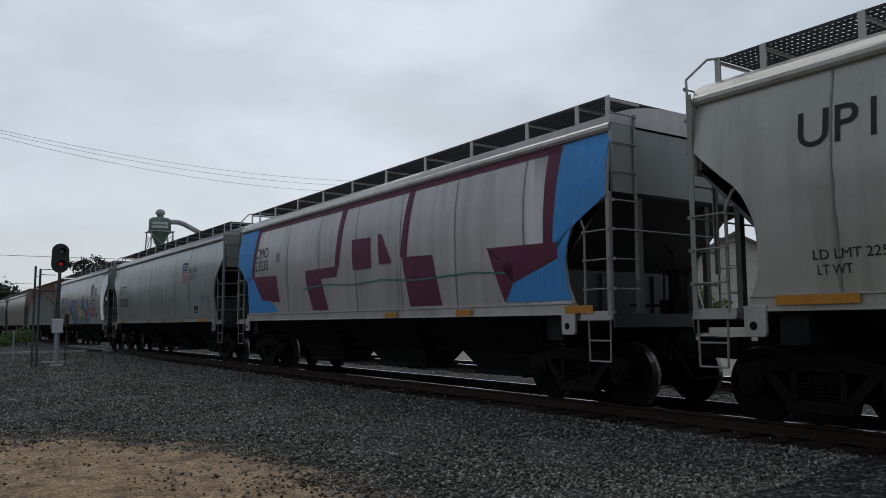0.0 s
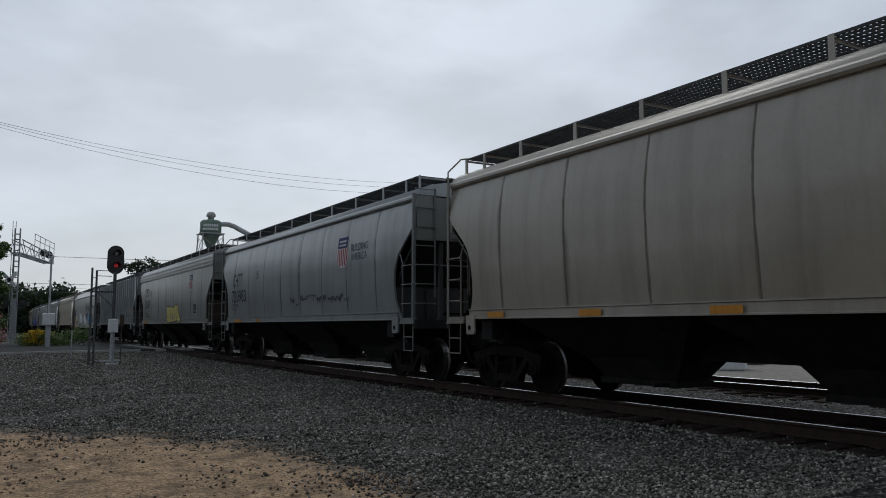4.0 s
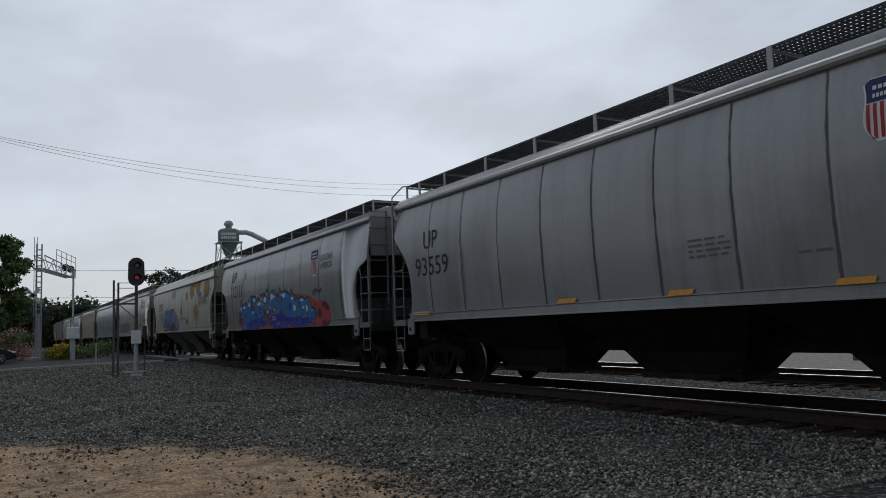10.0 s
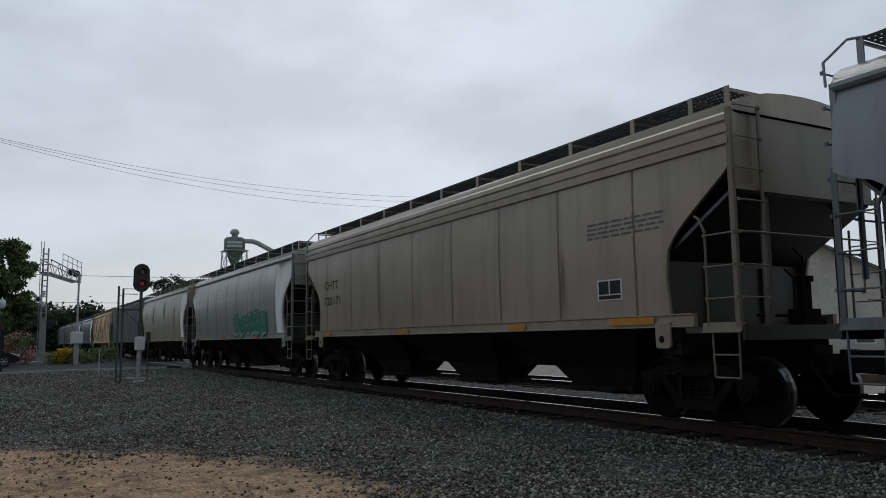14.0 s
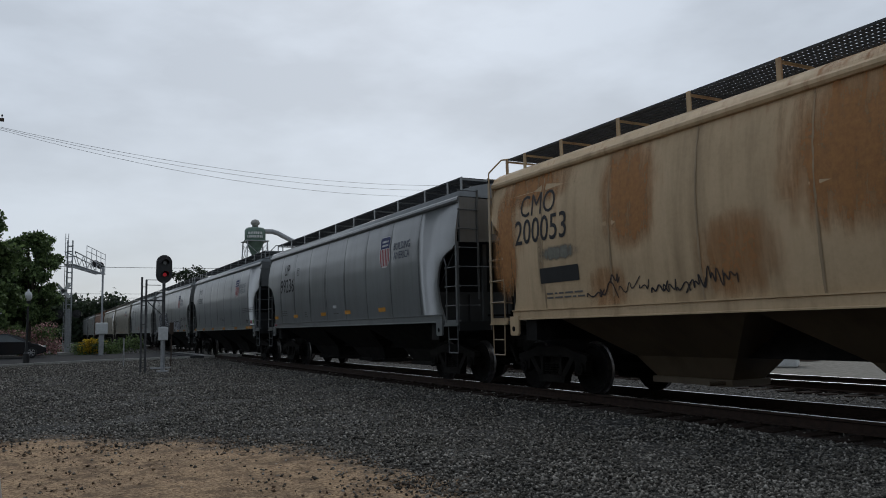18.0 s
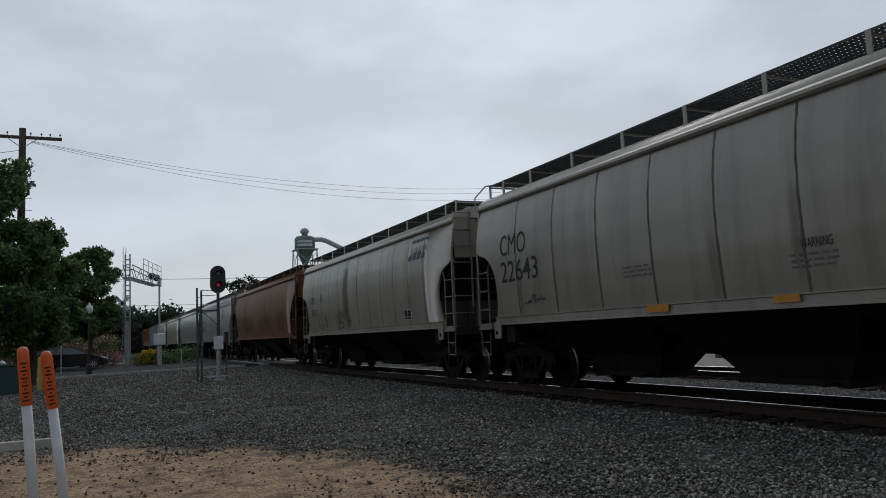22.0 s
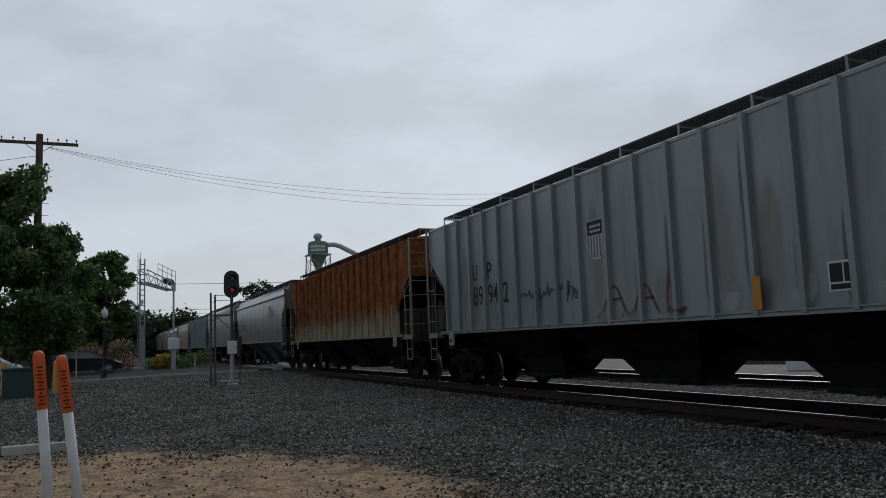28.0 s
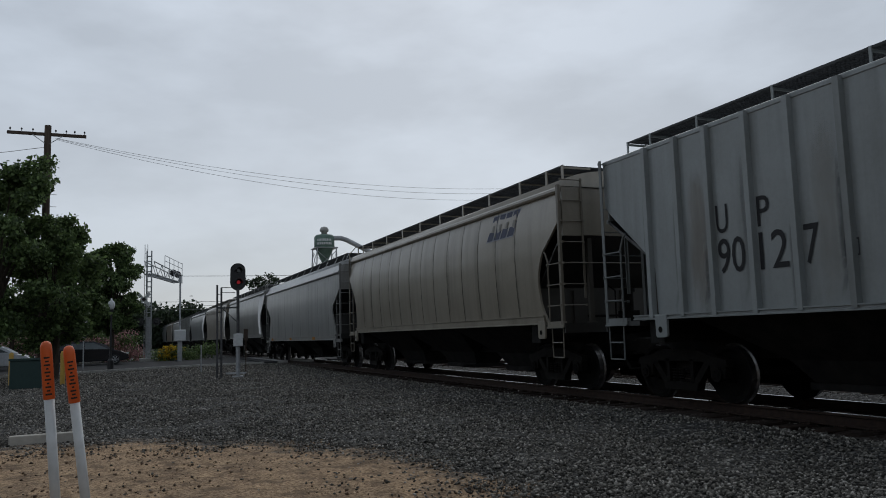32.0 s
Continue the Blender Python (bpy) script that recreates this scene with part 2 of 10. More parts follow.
def ground_material():
    """Crushed grey rock, with a worn patch of sandy soil beside it."""
    m, n, l, b = material("gravel_and_soil")
    pos = n.new("ShaderNodeNewGeometry").outputs["Position"]
    sep = n.new("ShaderNodeSeparateXYZ")
    l.new(pos, sep.inputs[0])
    wob = noise_node(n, l, pos, 0.9, 4, 0.6)
    wob2 = noise_node(n, l, pos, 5.0, 3, 0.6)
    ex = calc(n, l, "DIVIDE", calc(n, l, "MAXIMUM", calc(n, l, "ADD", sep.outputs[0], 2.0), 0.0), 5.55)
    ey = calc(n, l, "DIVIDE", calc(n, l, "MAXIMUM", calc(n, l, "SUBTRACT", sep.outputs[1], 7.6), 0.0), 6.4)
    rad = calc(n, l, "ADD", calc(n, l, "POWER", ex, 2.0), calc(n, l, "POWER", ey, 2.0))
    rad = calc(n, l, "ADD", rad, calc(n, l, "MULTIPLY", calc(n, l, "SUBTRACT", wob, 0.5), 0.75))
    rad = calc(n, l, "ADD", rad, calc(n, l, "MULTIPLY", calc(n, l, "SUBTRACT", wob2, 0.5), 0.70))
    soil = n.new("ShaderNodeMapRange")
    soil.interpolation_type = "SMOOTHSTEP"
    l.new(rad, soil.inputs["Value"])
    for key, v in (("From Min", 0.80), ("From Max", 1.22), ("To Min", 1.0), ("To Max", 0.0)):
        soil.inputs[key].default_value = v
    vor = n.new("ShaderNodeTexVoronoi")
    vor.inputs["Scale"].default_value = 27.0
    l.new(pos, vor.inputs["Vector"])
    sepc = n.new("ShaderNodeSeparateColor")
    l.new(vor.outputs["Color"], sepc.inputs[0])
    rock = ramp(n, l, sepc.outputs[0], (0.0, (0.010, 0.0098, 0.0092)), (0.55, (0.040, 0.039, 0.037)), (0.9, (0.12, 0.117, 0.11)), (1.0, (0.26, 0.255, 0.245)))
    rock = mix(n, l, 0.35, rock, ramp(n, l, wob, (0.3, (0.80, 0.78, 0.74)), (0.7, (1.15, 1.10, 1.04))), "MULTIPLY")
    # rusty dust and oil beside the rails
    near = calc(n, l, "ABSOLUTE", calc(n, l, "SUBTRACT", sep.outputs[0], 9.85))
    dust = n.new("ShaderNodeMapRange")
    l.new(calc(n, l, "ADD", near, calc(n, l, "MULTIPLY", wob2, 0.5)), dust.inputs["Value"])
    for key, v in (("From Min", 1.35), ("From Max", 2.0), ("To Min", 0.85), ("To Max", 0.0)):
        dust.inputs[key].default_value = v
    rock = mix(n, l, dust.outputs[0], rock, (0.035, 0.022, 0.016))
    # paler bare yard beyond the second track
    yard = n.new("ShaderNodeMapRange")
    l.new(calc(n, l, "ADD", sep.outputs[0], wob), yard.inputs["Value"])
    for key, v in (("From Min", 16.9), ("From Max", 17.7)):
        yard.inputs[key].default_value = v
    rock = mix(n, l, yard.outputs[0], rock, ramp(n, l, wob2, (0.3, (0.20, 0.185, 0.155)), (0.7, (0.33, 0.305, 0.265))))
    grit = noise_node(n, l, pos, 26.0, 5, 0.7)
    sand = ramp(n, l, grit, (0.36, (0.15, 0.095, 0.060)), (0.5, (0.42, 0.285, 0.170)), (0.64, (0.66, 0.48, 0.31)))
    sand = mix(n, l, 0.55, sand, ramp(n, l, noise_node(n, l, pos, 1.7, 4, 0.6), (0.3, (0.48, 0.47, 0.46)), (0.7, (1.18, 1.14, 1.08))), "MULTIPLY")
    sand = mix(n, l, ramp(n, l, noise_node(n, l, pos, 2.6, 8, 0.75), (0.47, (0, 0, 0)), (0.62, (0.85, 0.85, 0.85))), sand, (0.125, 0.082, 0.052))
    l.new(mix(n, l, soil.outputs[0], rock, sand), b.inputs["Base Color"])
    b.inputs["Roughness"].default_value = 0.92
    b.inputs["Specular IOR Level"].default_value = 0.2
    hgt = mix(n, l, soil.outputs[0], vor.outputs["Distance"], grit)
    bumped(n, l, b, hgt, 0.9, 0.03)
    return m


def island_material(name, stops, rough=0.9):
    m, n, l, b = material(name)
    r = n.new("ShaderNodeNewGeometry").outputs["Random Per Island"]
    co = n.new("ShaderNodeTexCoord").outputs["Object"]
    c = ramp(n, l, r, *stops)
    c = mix(n, l, 0.4, c, ramp(n, l, noise_node(n, l, co, 30, 4), (0.3, (0.6, 0.6, 0.6)), (0.7, (1.3, 1.3, 1.3))), "MULTIPLY")
    l.new(c, b.inputs["Base Color"])
    b.inputs["Roughness"].default_value = rough
    b.inputs["Specular IOR Level"].default_value = 0.25
    return m


def leaf_material(name, dark, light):
    m, n, l, b = material(name)
    r = n.new("ShaderNodeNewGeometry").outputs["Random Per Island"]
    l.new(ramp(n, l, r, (0.0, dark), (0.7, light), (1.0, tuple(1.7 * v for v in light))), b.inputs["Base Color"])
    b.inputs["Roughness"].default_value = 0.55
    b.inputs["Specular IOR Level"].default_value = 0.3
    thin, both = n.new("ShaderNodeBsdfTranslucent"), n.new("ShaderNodeMixShader")
    both.inputs[0].default_value = 0.35
    l.new(b.inputs["Base Color"].links[0].from_socket, thin.inputs["Color"])
    l.new(b.outputs[0], both.inputs[1])
    l.new(thin.outputs[0], both.inputs[2])
    l.new(both.outputs[0], n["Material Output"].inputs["Surface"])
    return m


def plain(name, col, rough=0.6, metal=0.0, emit=0.0):
    m, n, l, b = material(name)
    co = n.new("ShaderNodeTexCoord").outputs["Object"]
    f = noise_node(n, l, co, 9, 4, 0.6)
    l.new(mix(n, l, 0.4, col, ramp(n, l, f, (0.3, (0.7, 0.7, 0.7)), (0.7, (1.15, 1.15, 1.15))), "MULTIPLY"), b.inputs["Base Color"])
    b.inputs["Roughness"].default_value, b.inputs["Metallic"].default_value = rough, metal
    if emit:
        b.inputs["Emission Color"].default_value, b.inputs["Emission Strength"].default_value = (*col, 1), emit
    return m


PAINT, SPRAY, STAIN, GROUND = paint_material(), flat_paint_material(), stain_material(), ground_material()
SEAM = SPRAY
# running gear and underframe: grime, blackened further to hold the shade beneath the cars
IRON = speckled("grimy_shaded_iron", ((0.3, (0.005, 0.0045, 0.004)), (0.7, (0.015, 0.013, 0.011))), 8, 0.75, 0.4, 0.01, spec=0.1)
GRIME = speckled("grimy_shaded_underframe", ((0.3, (0.010, 0.010, 0.010)), (0.7, (0.030, 0.028, 0.026))), 3, 0.8, 0.2, 0.01, spec=0.1)
GRATE = speckled("galvanised_grating", ((0.3, (0.030, 0.031, 0.032)), (0.7, (0.075, 0.076, 0.078))), 6, 0.7, 0.1, 0.003)
TREAD = speckled("worn_wheel_steel", ((0.3, (0.10, 0.09, 0.085)), (0.7, (0.30, 0.29, 0.28))), 12, 0.35, 0.1, 0.002, 0.9)
WHEEL = speckled("grimy_shaded_wheel", ((0.3, (0.004, 0.0036, 0.0034)), (0.7, (0.010, 0.009, 0.008))), 6, 0.85, 0.2, 0.004, spec=0.1)
RAIL = speckled("rusty_rail_side", ((0.3, (0.020, 0.012, 0.009)), (0.7, (0.045, 0.026, 0.018))), 10, 0.85, 0.3, 0.004)
RAILTOP = plain("polished_rail_head", (0.55, 0.56, 0.58), 0.25, 1.0)
TIE = speckled("creosoted_wood", ((0.3, (0.016, 0.011, 0.009)), (0.7, (0.040, 0.028, 0.022))), 9, 0.9, 0.6, 0.012, stretch=(0.3, 2, 2), spec=0.1)
STONE = island_material("crushed_rock", ((0.0, (0.030, 0.0278, 0.0238)), (0.45, (0.112, 0.103, 0.089)), (0.85, (0.248, 0.230, 0.200)), (1.0, (0.45, 0.42, 0.375))))
CLOD = island_material("soil_clods", ((0.0, (0.06, 0.041, 0.028)), (0.5, (0.18, 0.122, 0.080)), (1.0, (0.40, 0.29, 0.195))))
GALV = speckled("galvanised_steel", ((0.3, (0.30, 0.31, 0.32)), (0.7, (0.48, 0.49, 0.50))), 7, 0.5, 0.1, 0.002, 0.35)
DARKSTEEL = speckled("dark_weathered_steel", ((0.3, (0.05, 0.05, 0.052)), (0.7, (0.12, 0.12, 0.122))), 7, 0.6, 0.1, 0.002, 0.2)
BLACK = plain("black_enamel", (0.012, 0.012, 0.013), 0.45)
REDLENS = plain("red_signal_lens", (0.62, 0.012, 0.025), 0.3, 0.0, 0.2)
WHITEPLASTIC = plain("white_plastic", (0.62, 0.63, 0.62), 0.45)
ORANGE = plain("orange_plastic", (0.75, 0.13, 0.025), 0.45)
WOOD = speckled("weathered_pole_wood", ((0.3, (0.05, 0.036, 0.028)), (0.7, (0.12, 0.09, 0.07))), 5, 0.9, 0.5, 0.01, stretch=(2, 2, 0.15))
BARK = speckled("tree_bark", ((0.3, (0.03, 0.024, 0.018)), (0.7, (0.085, 0.066, 0.05))), 9, 0.9, 0.8, 0.02, stretch=(1, 1, 0.3))
LEAF = leaf_material("green_leaves", (0.030, 0.052, 0.020), (0.135, 0.195, 0.072))
FARLEAF = leaf_material("distant_foliage", (0.016, 0.026, 0.014), (0.04, 0.058, 0.03))
BLOSSOM = leaf_material("pink_blossom", (0.18, 0.08, 0.085), (0.50, 0.30, 0.29))
YELLOWFLOWER = leaf_material("yellow_flowers", (0.35, 0.22, 0.02), (0.55, 0.38, 0.03))
ASPHALT = speckled("worn_asphalt", ((0.3, (0.035, 0.035, 0.036)), (0.7, (0.075, 0.075, 0.075))), 40, 0.95, 0.3, 0.004, coarse=0.6, spec=0.1)
CONCRETE = speckled("pale_concrete", ((0.3, (0.30, 0.29, 0.27)), (0.7, (0.46, 0.45, 0.42))), 14, 0.85, 0.2, 0.004)
STUCCO = speckled("tan_stucco", ((0.3, (0.40, 0.37, 0.32)), (0.7, (0.52, 0.48, 0.42))), 6, 0.9, 0.2, 0.004)
SHINGLE = speckled("grey_roofing", ((0.3, (0.09, 0.085, 0.08)), (0.7, (0.17, 0.16, 0.15))), 8, 0.9, 0.3, 0.01)
SILO = speckled("green_cyclone_paint", ((0.3, (0.10, 0.155, 0.125)), (0.7, (0.18, 0.26, 0.21))), 1.5, 0.6, 0.1, 0.01)
CARPAINT = plain("black_car_paint", (0.014, 0.015, 0.019), 0.12)
SILVERCAR = plain("silver_car_paint", (0.55, 0.57, 0.60), 0.25)
# glass base lightened to carry the pale sky reflection of the car windows
GLASS = plain("pale_reflection_glass", (0.09, 0.105, 0.11), 0.05)
RUBBER = plain("tyre_rubber", (0.02, 0.02, 0.02), 0.85)
WIRE = plain("cable_grey", (0.09, 0.09, 0.095), 0.6)
GREENBOX = plain("green_cabinet_paint", (0.02, 0.05, 0.045), 0.5)
YELLOWPAINT = plain("yellow_safety_paint", (0.55, 0.33, 0.06), 0.5)


# ---- mesh helpers ----
def mesh_of(bm, name, mat, smooth=False):
    me = bpy.data.meshes.new(name)
    bm.to_mesh(me)
    bm.free()
    me.materials.append(mat)
    if smooth:
        me.polygons.foreach_set("use_smooth", [True] * len(me.polygons))
    return me


def put(name, me, parent=None, m=None, label="", color=None):
    ob = new(name, me)
    if parent is not None:
        ob.parent = parent
    if m is not None:
        ob.matrix_basis = m
    if label:
        ob["label"] = label
    if color is not None:
        ob.color = color
    return ob


def part(name, bm, mat, parent, label="", smooth=False, color=None):
    return put(name, mesh_of(bm, name, mat, smooth), parent, None, label, color)


def thing(name, label, category, group="", kind="", m=None):
    ob = new(name)
    ob.empty_display_size = 0.2
    if m is not None:
        ob.matrix_basis = m
    return tagged(ob, label, category, group, kind)


def box(bm, x0, x1, y0, y1, z0, z1, m=None):
    vs = [bm.verts.new((x, y, z)) for x in (x0, x1) for y in (y0, y1) for z in (z0, z1)]
    if m is not None:
        for v in vs:
            v.co = m @ v.co
    for f in ((0, 1, 3, 2), (4, 6, 7, 5), (0, 4, 5, 1), (2, 3, 7, 6), (0, 2, 6, 4), (1, 5, 7, 3)):
        bm.faces.new([vs[i] for i in f])
    return vs


def tube(bm, a, b, r, seg=8, r2=None):
    a, b = Vector(a), Vector(b)
    q = (b - a).to_track_quat("Z", "Y")
    rings = []
    for p, rr in ((a, r), (b, r if r2 is None else r2)):
        rings.append([bm.verts.new(p + q @ Vector((rr * math.cos(6.2832 * i / seg), rr * math.sin(6.2832 * i / seg), 0))) for i in range(seg)])
    for i in range(seg):
        j = (i + 1) % seg
        bm.faces.new((rings[0][i], rings[0][j], rings[1][j], rings[1][i]))
    bm.faces.new(rings[0][::-1])
    bm.faces.new(rings[1])


def rope(bm, pts, r, seg=5):
    """A round strand that follows a line of points in one piece."""
    prev = None
    for i, p in enumerate(pts):
        q = (pts[min(i + 1, len(pts) - 1)] - pts[max(i - 1, 0)]).to_track_quat("Z", "Y")
        ring = [bm.verts.new(p + q @ Vector((r * math.cos(6.2832 * k / seg), r * math.sin(6.2832 * k / seg), 0))) for k in range(seg)]
        if prev:
            for k in range(seg):
                bm.faces.new((prev[k], prev[(k + 1) % seg], ring[(k + 1) % seg], ring[k]))
        prev = ring


def prism(bm, outline, x0, x1):
    """An outline of (y, z) points, drawn out along x."""
    a = [bm.verts.new((x0, y, z)) for y, z in outline]
    b = [bm.verts.new((x1, y, z)) for y, z in outline]
    n = len(a)
    bm.faces.new(a)
    bm.faces.new(b[::-1])
    for i in range(n):
        j = (i + 1) % n
        bm.faces.new((a[j], a[i], b[i], b[j]))


def lathe(bm, profile, axis="z", seg=24, m=None):
    """A turned body from (radius, height) points."""
    rings = []
    for r, h in profile:
        ring = []
        for i in range(seg):
            c, s = r * math.cos(6.2832 * i / seg), r * math.sin(6.2832 * i / seg)
            co = Vector((c, s, h)) if axis == "z" else Vector((h, c, s))
            ring.append(bm.verts.new(m @ co if m is not None else co))
        rings.append(ring)
    for ra, rb in zip(rings, rings[1:]):
        for i in range(seg):
            j = (i + 1) % seg
            bm.faces.new((ra[i], ra[j], rb[j], rb[i]))
    bm.faces.new(rings[0][::-1])
    bm.faces.new(rings[-1])


def bevelled(bm, w, seg=1):
    bmesh.ops.bevel(bm, geom=bm.edges[:], offset=w, segments=seg, affect="EDGES", profile=0.5)
    return bm


def fresh():
    return bmesh.new()


TEXTS = {}


def characters(v, faces):
    """Sorts the triangles of a word into its single letters, from left to right."""
    root = list(range(len(v)))

    def find(i):
        while root[i] != i:
            root[i] = root[root[i]]
            i = root[i]
        return i

    for f in faces:
        for i in f[1:]:
            root[find(i)] = find(f[0])
    groups = {}
    for f in faces:
        groups.setdefault(find(f[0]), []).append(f)
    out = []
    for g in sorted(groups.values(), key=lambda g: min(v[i][0] for f in g for i in f)):
        x = [v[i][0] for f in g for i in f]
        a, b = min(x), max(x)
        if out and min(b, out[-1][1]) - a > 0.5 * min(b - a, out[-1][1] - out[-1][0]):
            out[-1] = (out[-1][0], max(b, out[-1][1]), out[-1][2] + g)
        else:
            out.append((a, b, g))
    return [g for _, _, g in out]


def text_shape(s):
    """The outline of a word, as flat triangles in a box one unit wide and one high."""
    if s not in TEXTS:
        cu = bpy.data.curves.new("word", "FONT")
        cu.body = s
        cu.resolution_u = 3
        cu.offset = 0.022 if s in ("We will", "deliver") else 0.0 if set("MW") & set(s) else 0.004
        ob = new("word", cu)
        dg = bpy.context.evaluated_depsgraph_get()
        me = bpy.data.meshes.new_from_object(ob.evaluated_get(dg))
        v = np.array([tuple(p.co) for p in me.vertices])
        lo, hi = v.min(0), v.max(0)
        v = (v - lo) / np.maximum(hi - lo, 1e-6)
        TEXTS[s] = (v[:, :2], characters(v, [tuple(p.vertices) for p in me.polygons]))
        bpy.data.objects.remove(ob)
        bpy.data.curves.remove(cu)
        bpy.data.meshes.remove(me)
    return TEXTS[s]


for word in ("C T", "RN", "LD LMT", "LT WT", "221600", "64400", "11", "-120", "112111", "112282", "112630", "200053", "20019", "20168", "20253", "20503", "21187", "21214", "21464", "22172", "22643", "23273", "23335", "23417", "701437", "720119", "720171", "720928", "720983", "721631", "92637", "93559", "99236", "CH-100", "CH-110-LO", "CHTT", "CITX", "CMO", "LD LMT 222800", "LD LMT 223700 LO", "LD LMT 2251", "LT WT 62300 NEW 04-20", "UP", "WARNING", "WRITE ME OFF...", "We will", "deliver"):
    text_shape(word)


# ---- covered hopper cars: local x across (near side -x), y along the train, z above the rails ----
PROFILE = {  # height, half width of the side sheet
    "smooth": ((1.42, 1.53), (1.8, 1.57), (2.3, 1.61), (2.9, 1.625), (3.4, 1.60), (3.8, 1.54), (4.08, 1.47)),
    "grooved": ((1.42, 1.57), (2.4, 1.59), (3.2, 1.59), (3.80, 1.57)),
    "ribbed": ((1.42, 1.52), (2.8, 1.52), (4.28, 1.52)),
    "high": ((1.48, 1.57), (2.2, 1.60), (3.0, 1.605), (3.6, 1.585), (3.86, 1.56)),
    "shelf": ((1.18, 1.56), (2.0, 1.59), (3.0, 1.60), (3.6, 1.58), (3.86, 1.56)),
}
INSET = {  # height, how far the side sheet stops short of the car's end
    "smooth": ((1.42, 0.72), (1.6, 0.82), (1.8, 0.91), (2.23, 0.94), (2.5, 0.90), (2.85, 0.73), (3.11, 0.42), (3.47, 0.03), (5, 0.03)),
    "grooved": ((1.42, 1.22), (2.1, 1.28), (2.52, 1.21), (2.8, 0.95), (3.01, 0.68), (3.3, 0.3), (3.5, 0.04), (5, 0.04)),
    "stepped": ((1.42, 0.74), (1.6, 0.83), (1.8, 0.91), (2.2, 0.95), (2.5, 0.89), (2.75, 0.74), (2.92, 0.52), (3.0, 0.24), (3.06, 0.03), (5, 0.03)),
    "angled": ((1.42, 1.15), (2.4, 1.1), (2.5, 1.0), (3.47, 0.03), (5, 0.03)),
    "ribbed": ((1.42, 1.40), (2.32, 1.37), (3.37, 0.12), (3.5, 0.02), (5, 0.02)),
    "high": ((1.48, 0.80), (1.8, 0.95), (2.23, 1.05), (2.5, 1.0), (3.2, 0.12), (3.35, 0.03), (5, 0.03)),
    "shelf": ((1.18, 0.8), (1.7, 0.95), (2.3, 1.3), (2.5, 1.25), (3.2, 0.1), (3.3, 0.03), (5, 0.03)),
}
EAVE_TOP = {"smooth": (1.50, 4.20), "grooved": (1.50, 4.27), "ribbed": (1.50, 4.34), "shelf": (1.42, 4.22), "high": (1.42, 4.22)}


def along(table, z):
    for (a, va), (b, vb) in zip(table, table[1:]):
        if z <= b:
            return va + (vb - va) * max(0.0, z - a) / (b - a)
    return table[-1][1]


def half_width(kind, z):
    return along(PROFILE[kind], z)


def seams(half, count):
    return [-half + 1.9 + (2 * half - 3.8) * i / (count - 1) for i in range(count)]


MESHES = {}


def cached(key, build, mat, smooth=False):
    if key not in MESHES:
        bm = fresh()
        build(bm)
        bmesh.ops.recalc_face_normals(bm, faces=bm.faces[:])
        MESHES[key] = mesh_of(bm, str(key[0]), mat, smooth)
        if key[0] == "wheelset":
            MESHES[key].materials.append(TREAD)
    return MESHES[key]


def side_sheet(bm, kind, cut, half, s, count):
    """One curved, welded side sheet, cut away towards the ends."""
    z0, z1 = PROFILE[kind][0][0], PROFILE[kind][-1][0]
    rows = 30 if cut == "stepped" else 18
    ys = {-half, half, -half + 1.6, half - 1.6}
    step = 0.5
    ys |= {round(-half + 1.6 + step * i, 3) for i in range(int((2 * half - 3.2) / step))}
    weld = seams(half, count) if kind != "ribbed" else []
    for w in weld:
        ys |= {w - 0.07, w - 0.015, w + 0.015, w + 0.07}
    ys = sorted(ys)
    base = half - 1.6
    grid = []
    for j in range(rows + 1):
        z = z0 + (z1 - z0) * j / rows
        lim = half - along(INSET[cut], z)
        line = []
        for y in ys:
            yy = y
            if abs(y) > base:
                yy = math.copysign(base + (abs(y) - base) / (half - base) * (lim - base), y)
            x = half_width(kind, z)
            for w in weld:
                if abs(y - w) < 0.02:
                    x -= 0.004
                elif abs(y - w) < 0.09:
                    x += 0.002
            line.append(bm.verts.new((s * x, yy, z)))
        grid.append(line)
    for a, b in zip(grid, grid[1:]):
        for i in range(len(ys) - 1):
            bm.faces.new((a[i], a[i + 1], b[i + 1], b[i]))
    # turned-in lip along the cut ends
    for i in (0, len(ys) - 1):
        inner = [bm.verts.new((s * (abs(v.co.x) - 0.05), v.co.y, v.co.z)) for v in (line[i] for line in grid)]
        outer = [bm.verts.new(v.co) for v in (line[i] for line in grid)]
        for (p, q), (r, t) in zip(zip(inner, inner[1:]), zip(outer, outer[1:])):
            bm.faces.new((p, q, t, r))


def roof_shell(bm, kind, half):
    xt, zt = EAVE_TOP[kind]
    pts = [(xt * math.cos(math.pi * i / 12), zt + (0.10 if kind == "ribbed" else 0.38) * math.sin(math.pi * i / 12)) for i in range(13)]
    a = [bm.verts.new((x, -half + 0.02, z)) for x, z in pts]
    b = [bm.verts.new((x, half - 0.02, z)) for x, z in pts]
    for i in range(12):
        bm.faces.new((a[i], a[i + 1], b[i + 1], b[i]))
    bm.faces.new(a)
    bm.faces.new(b)


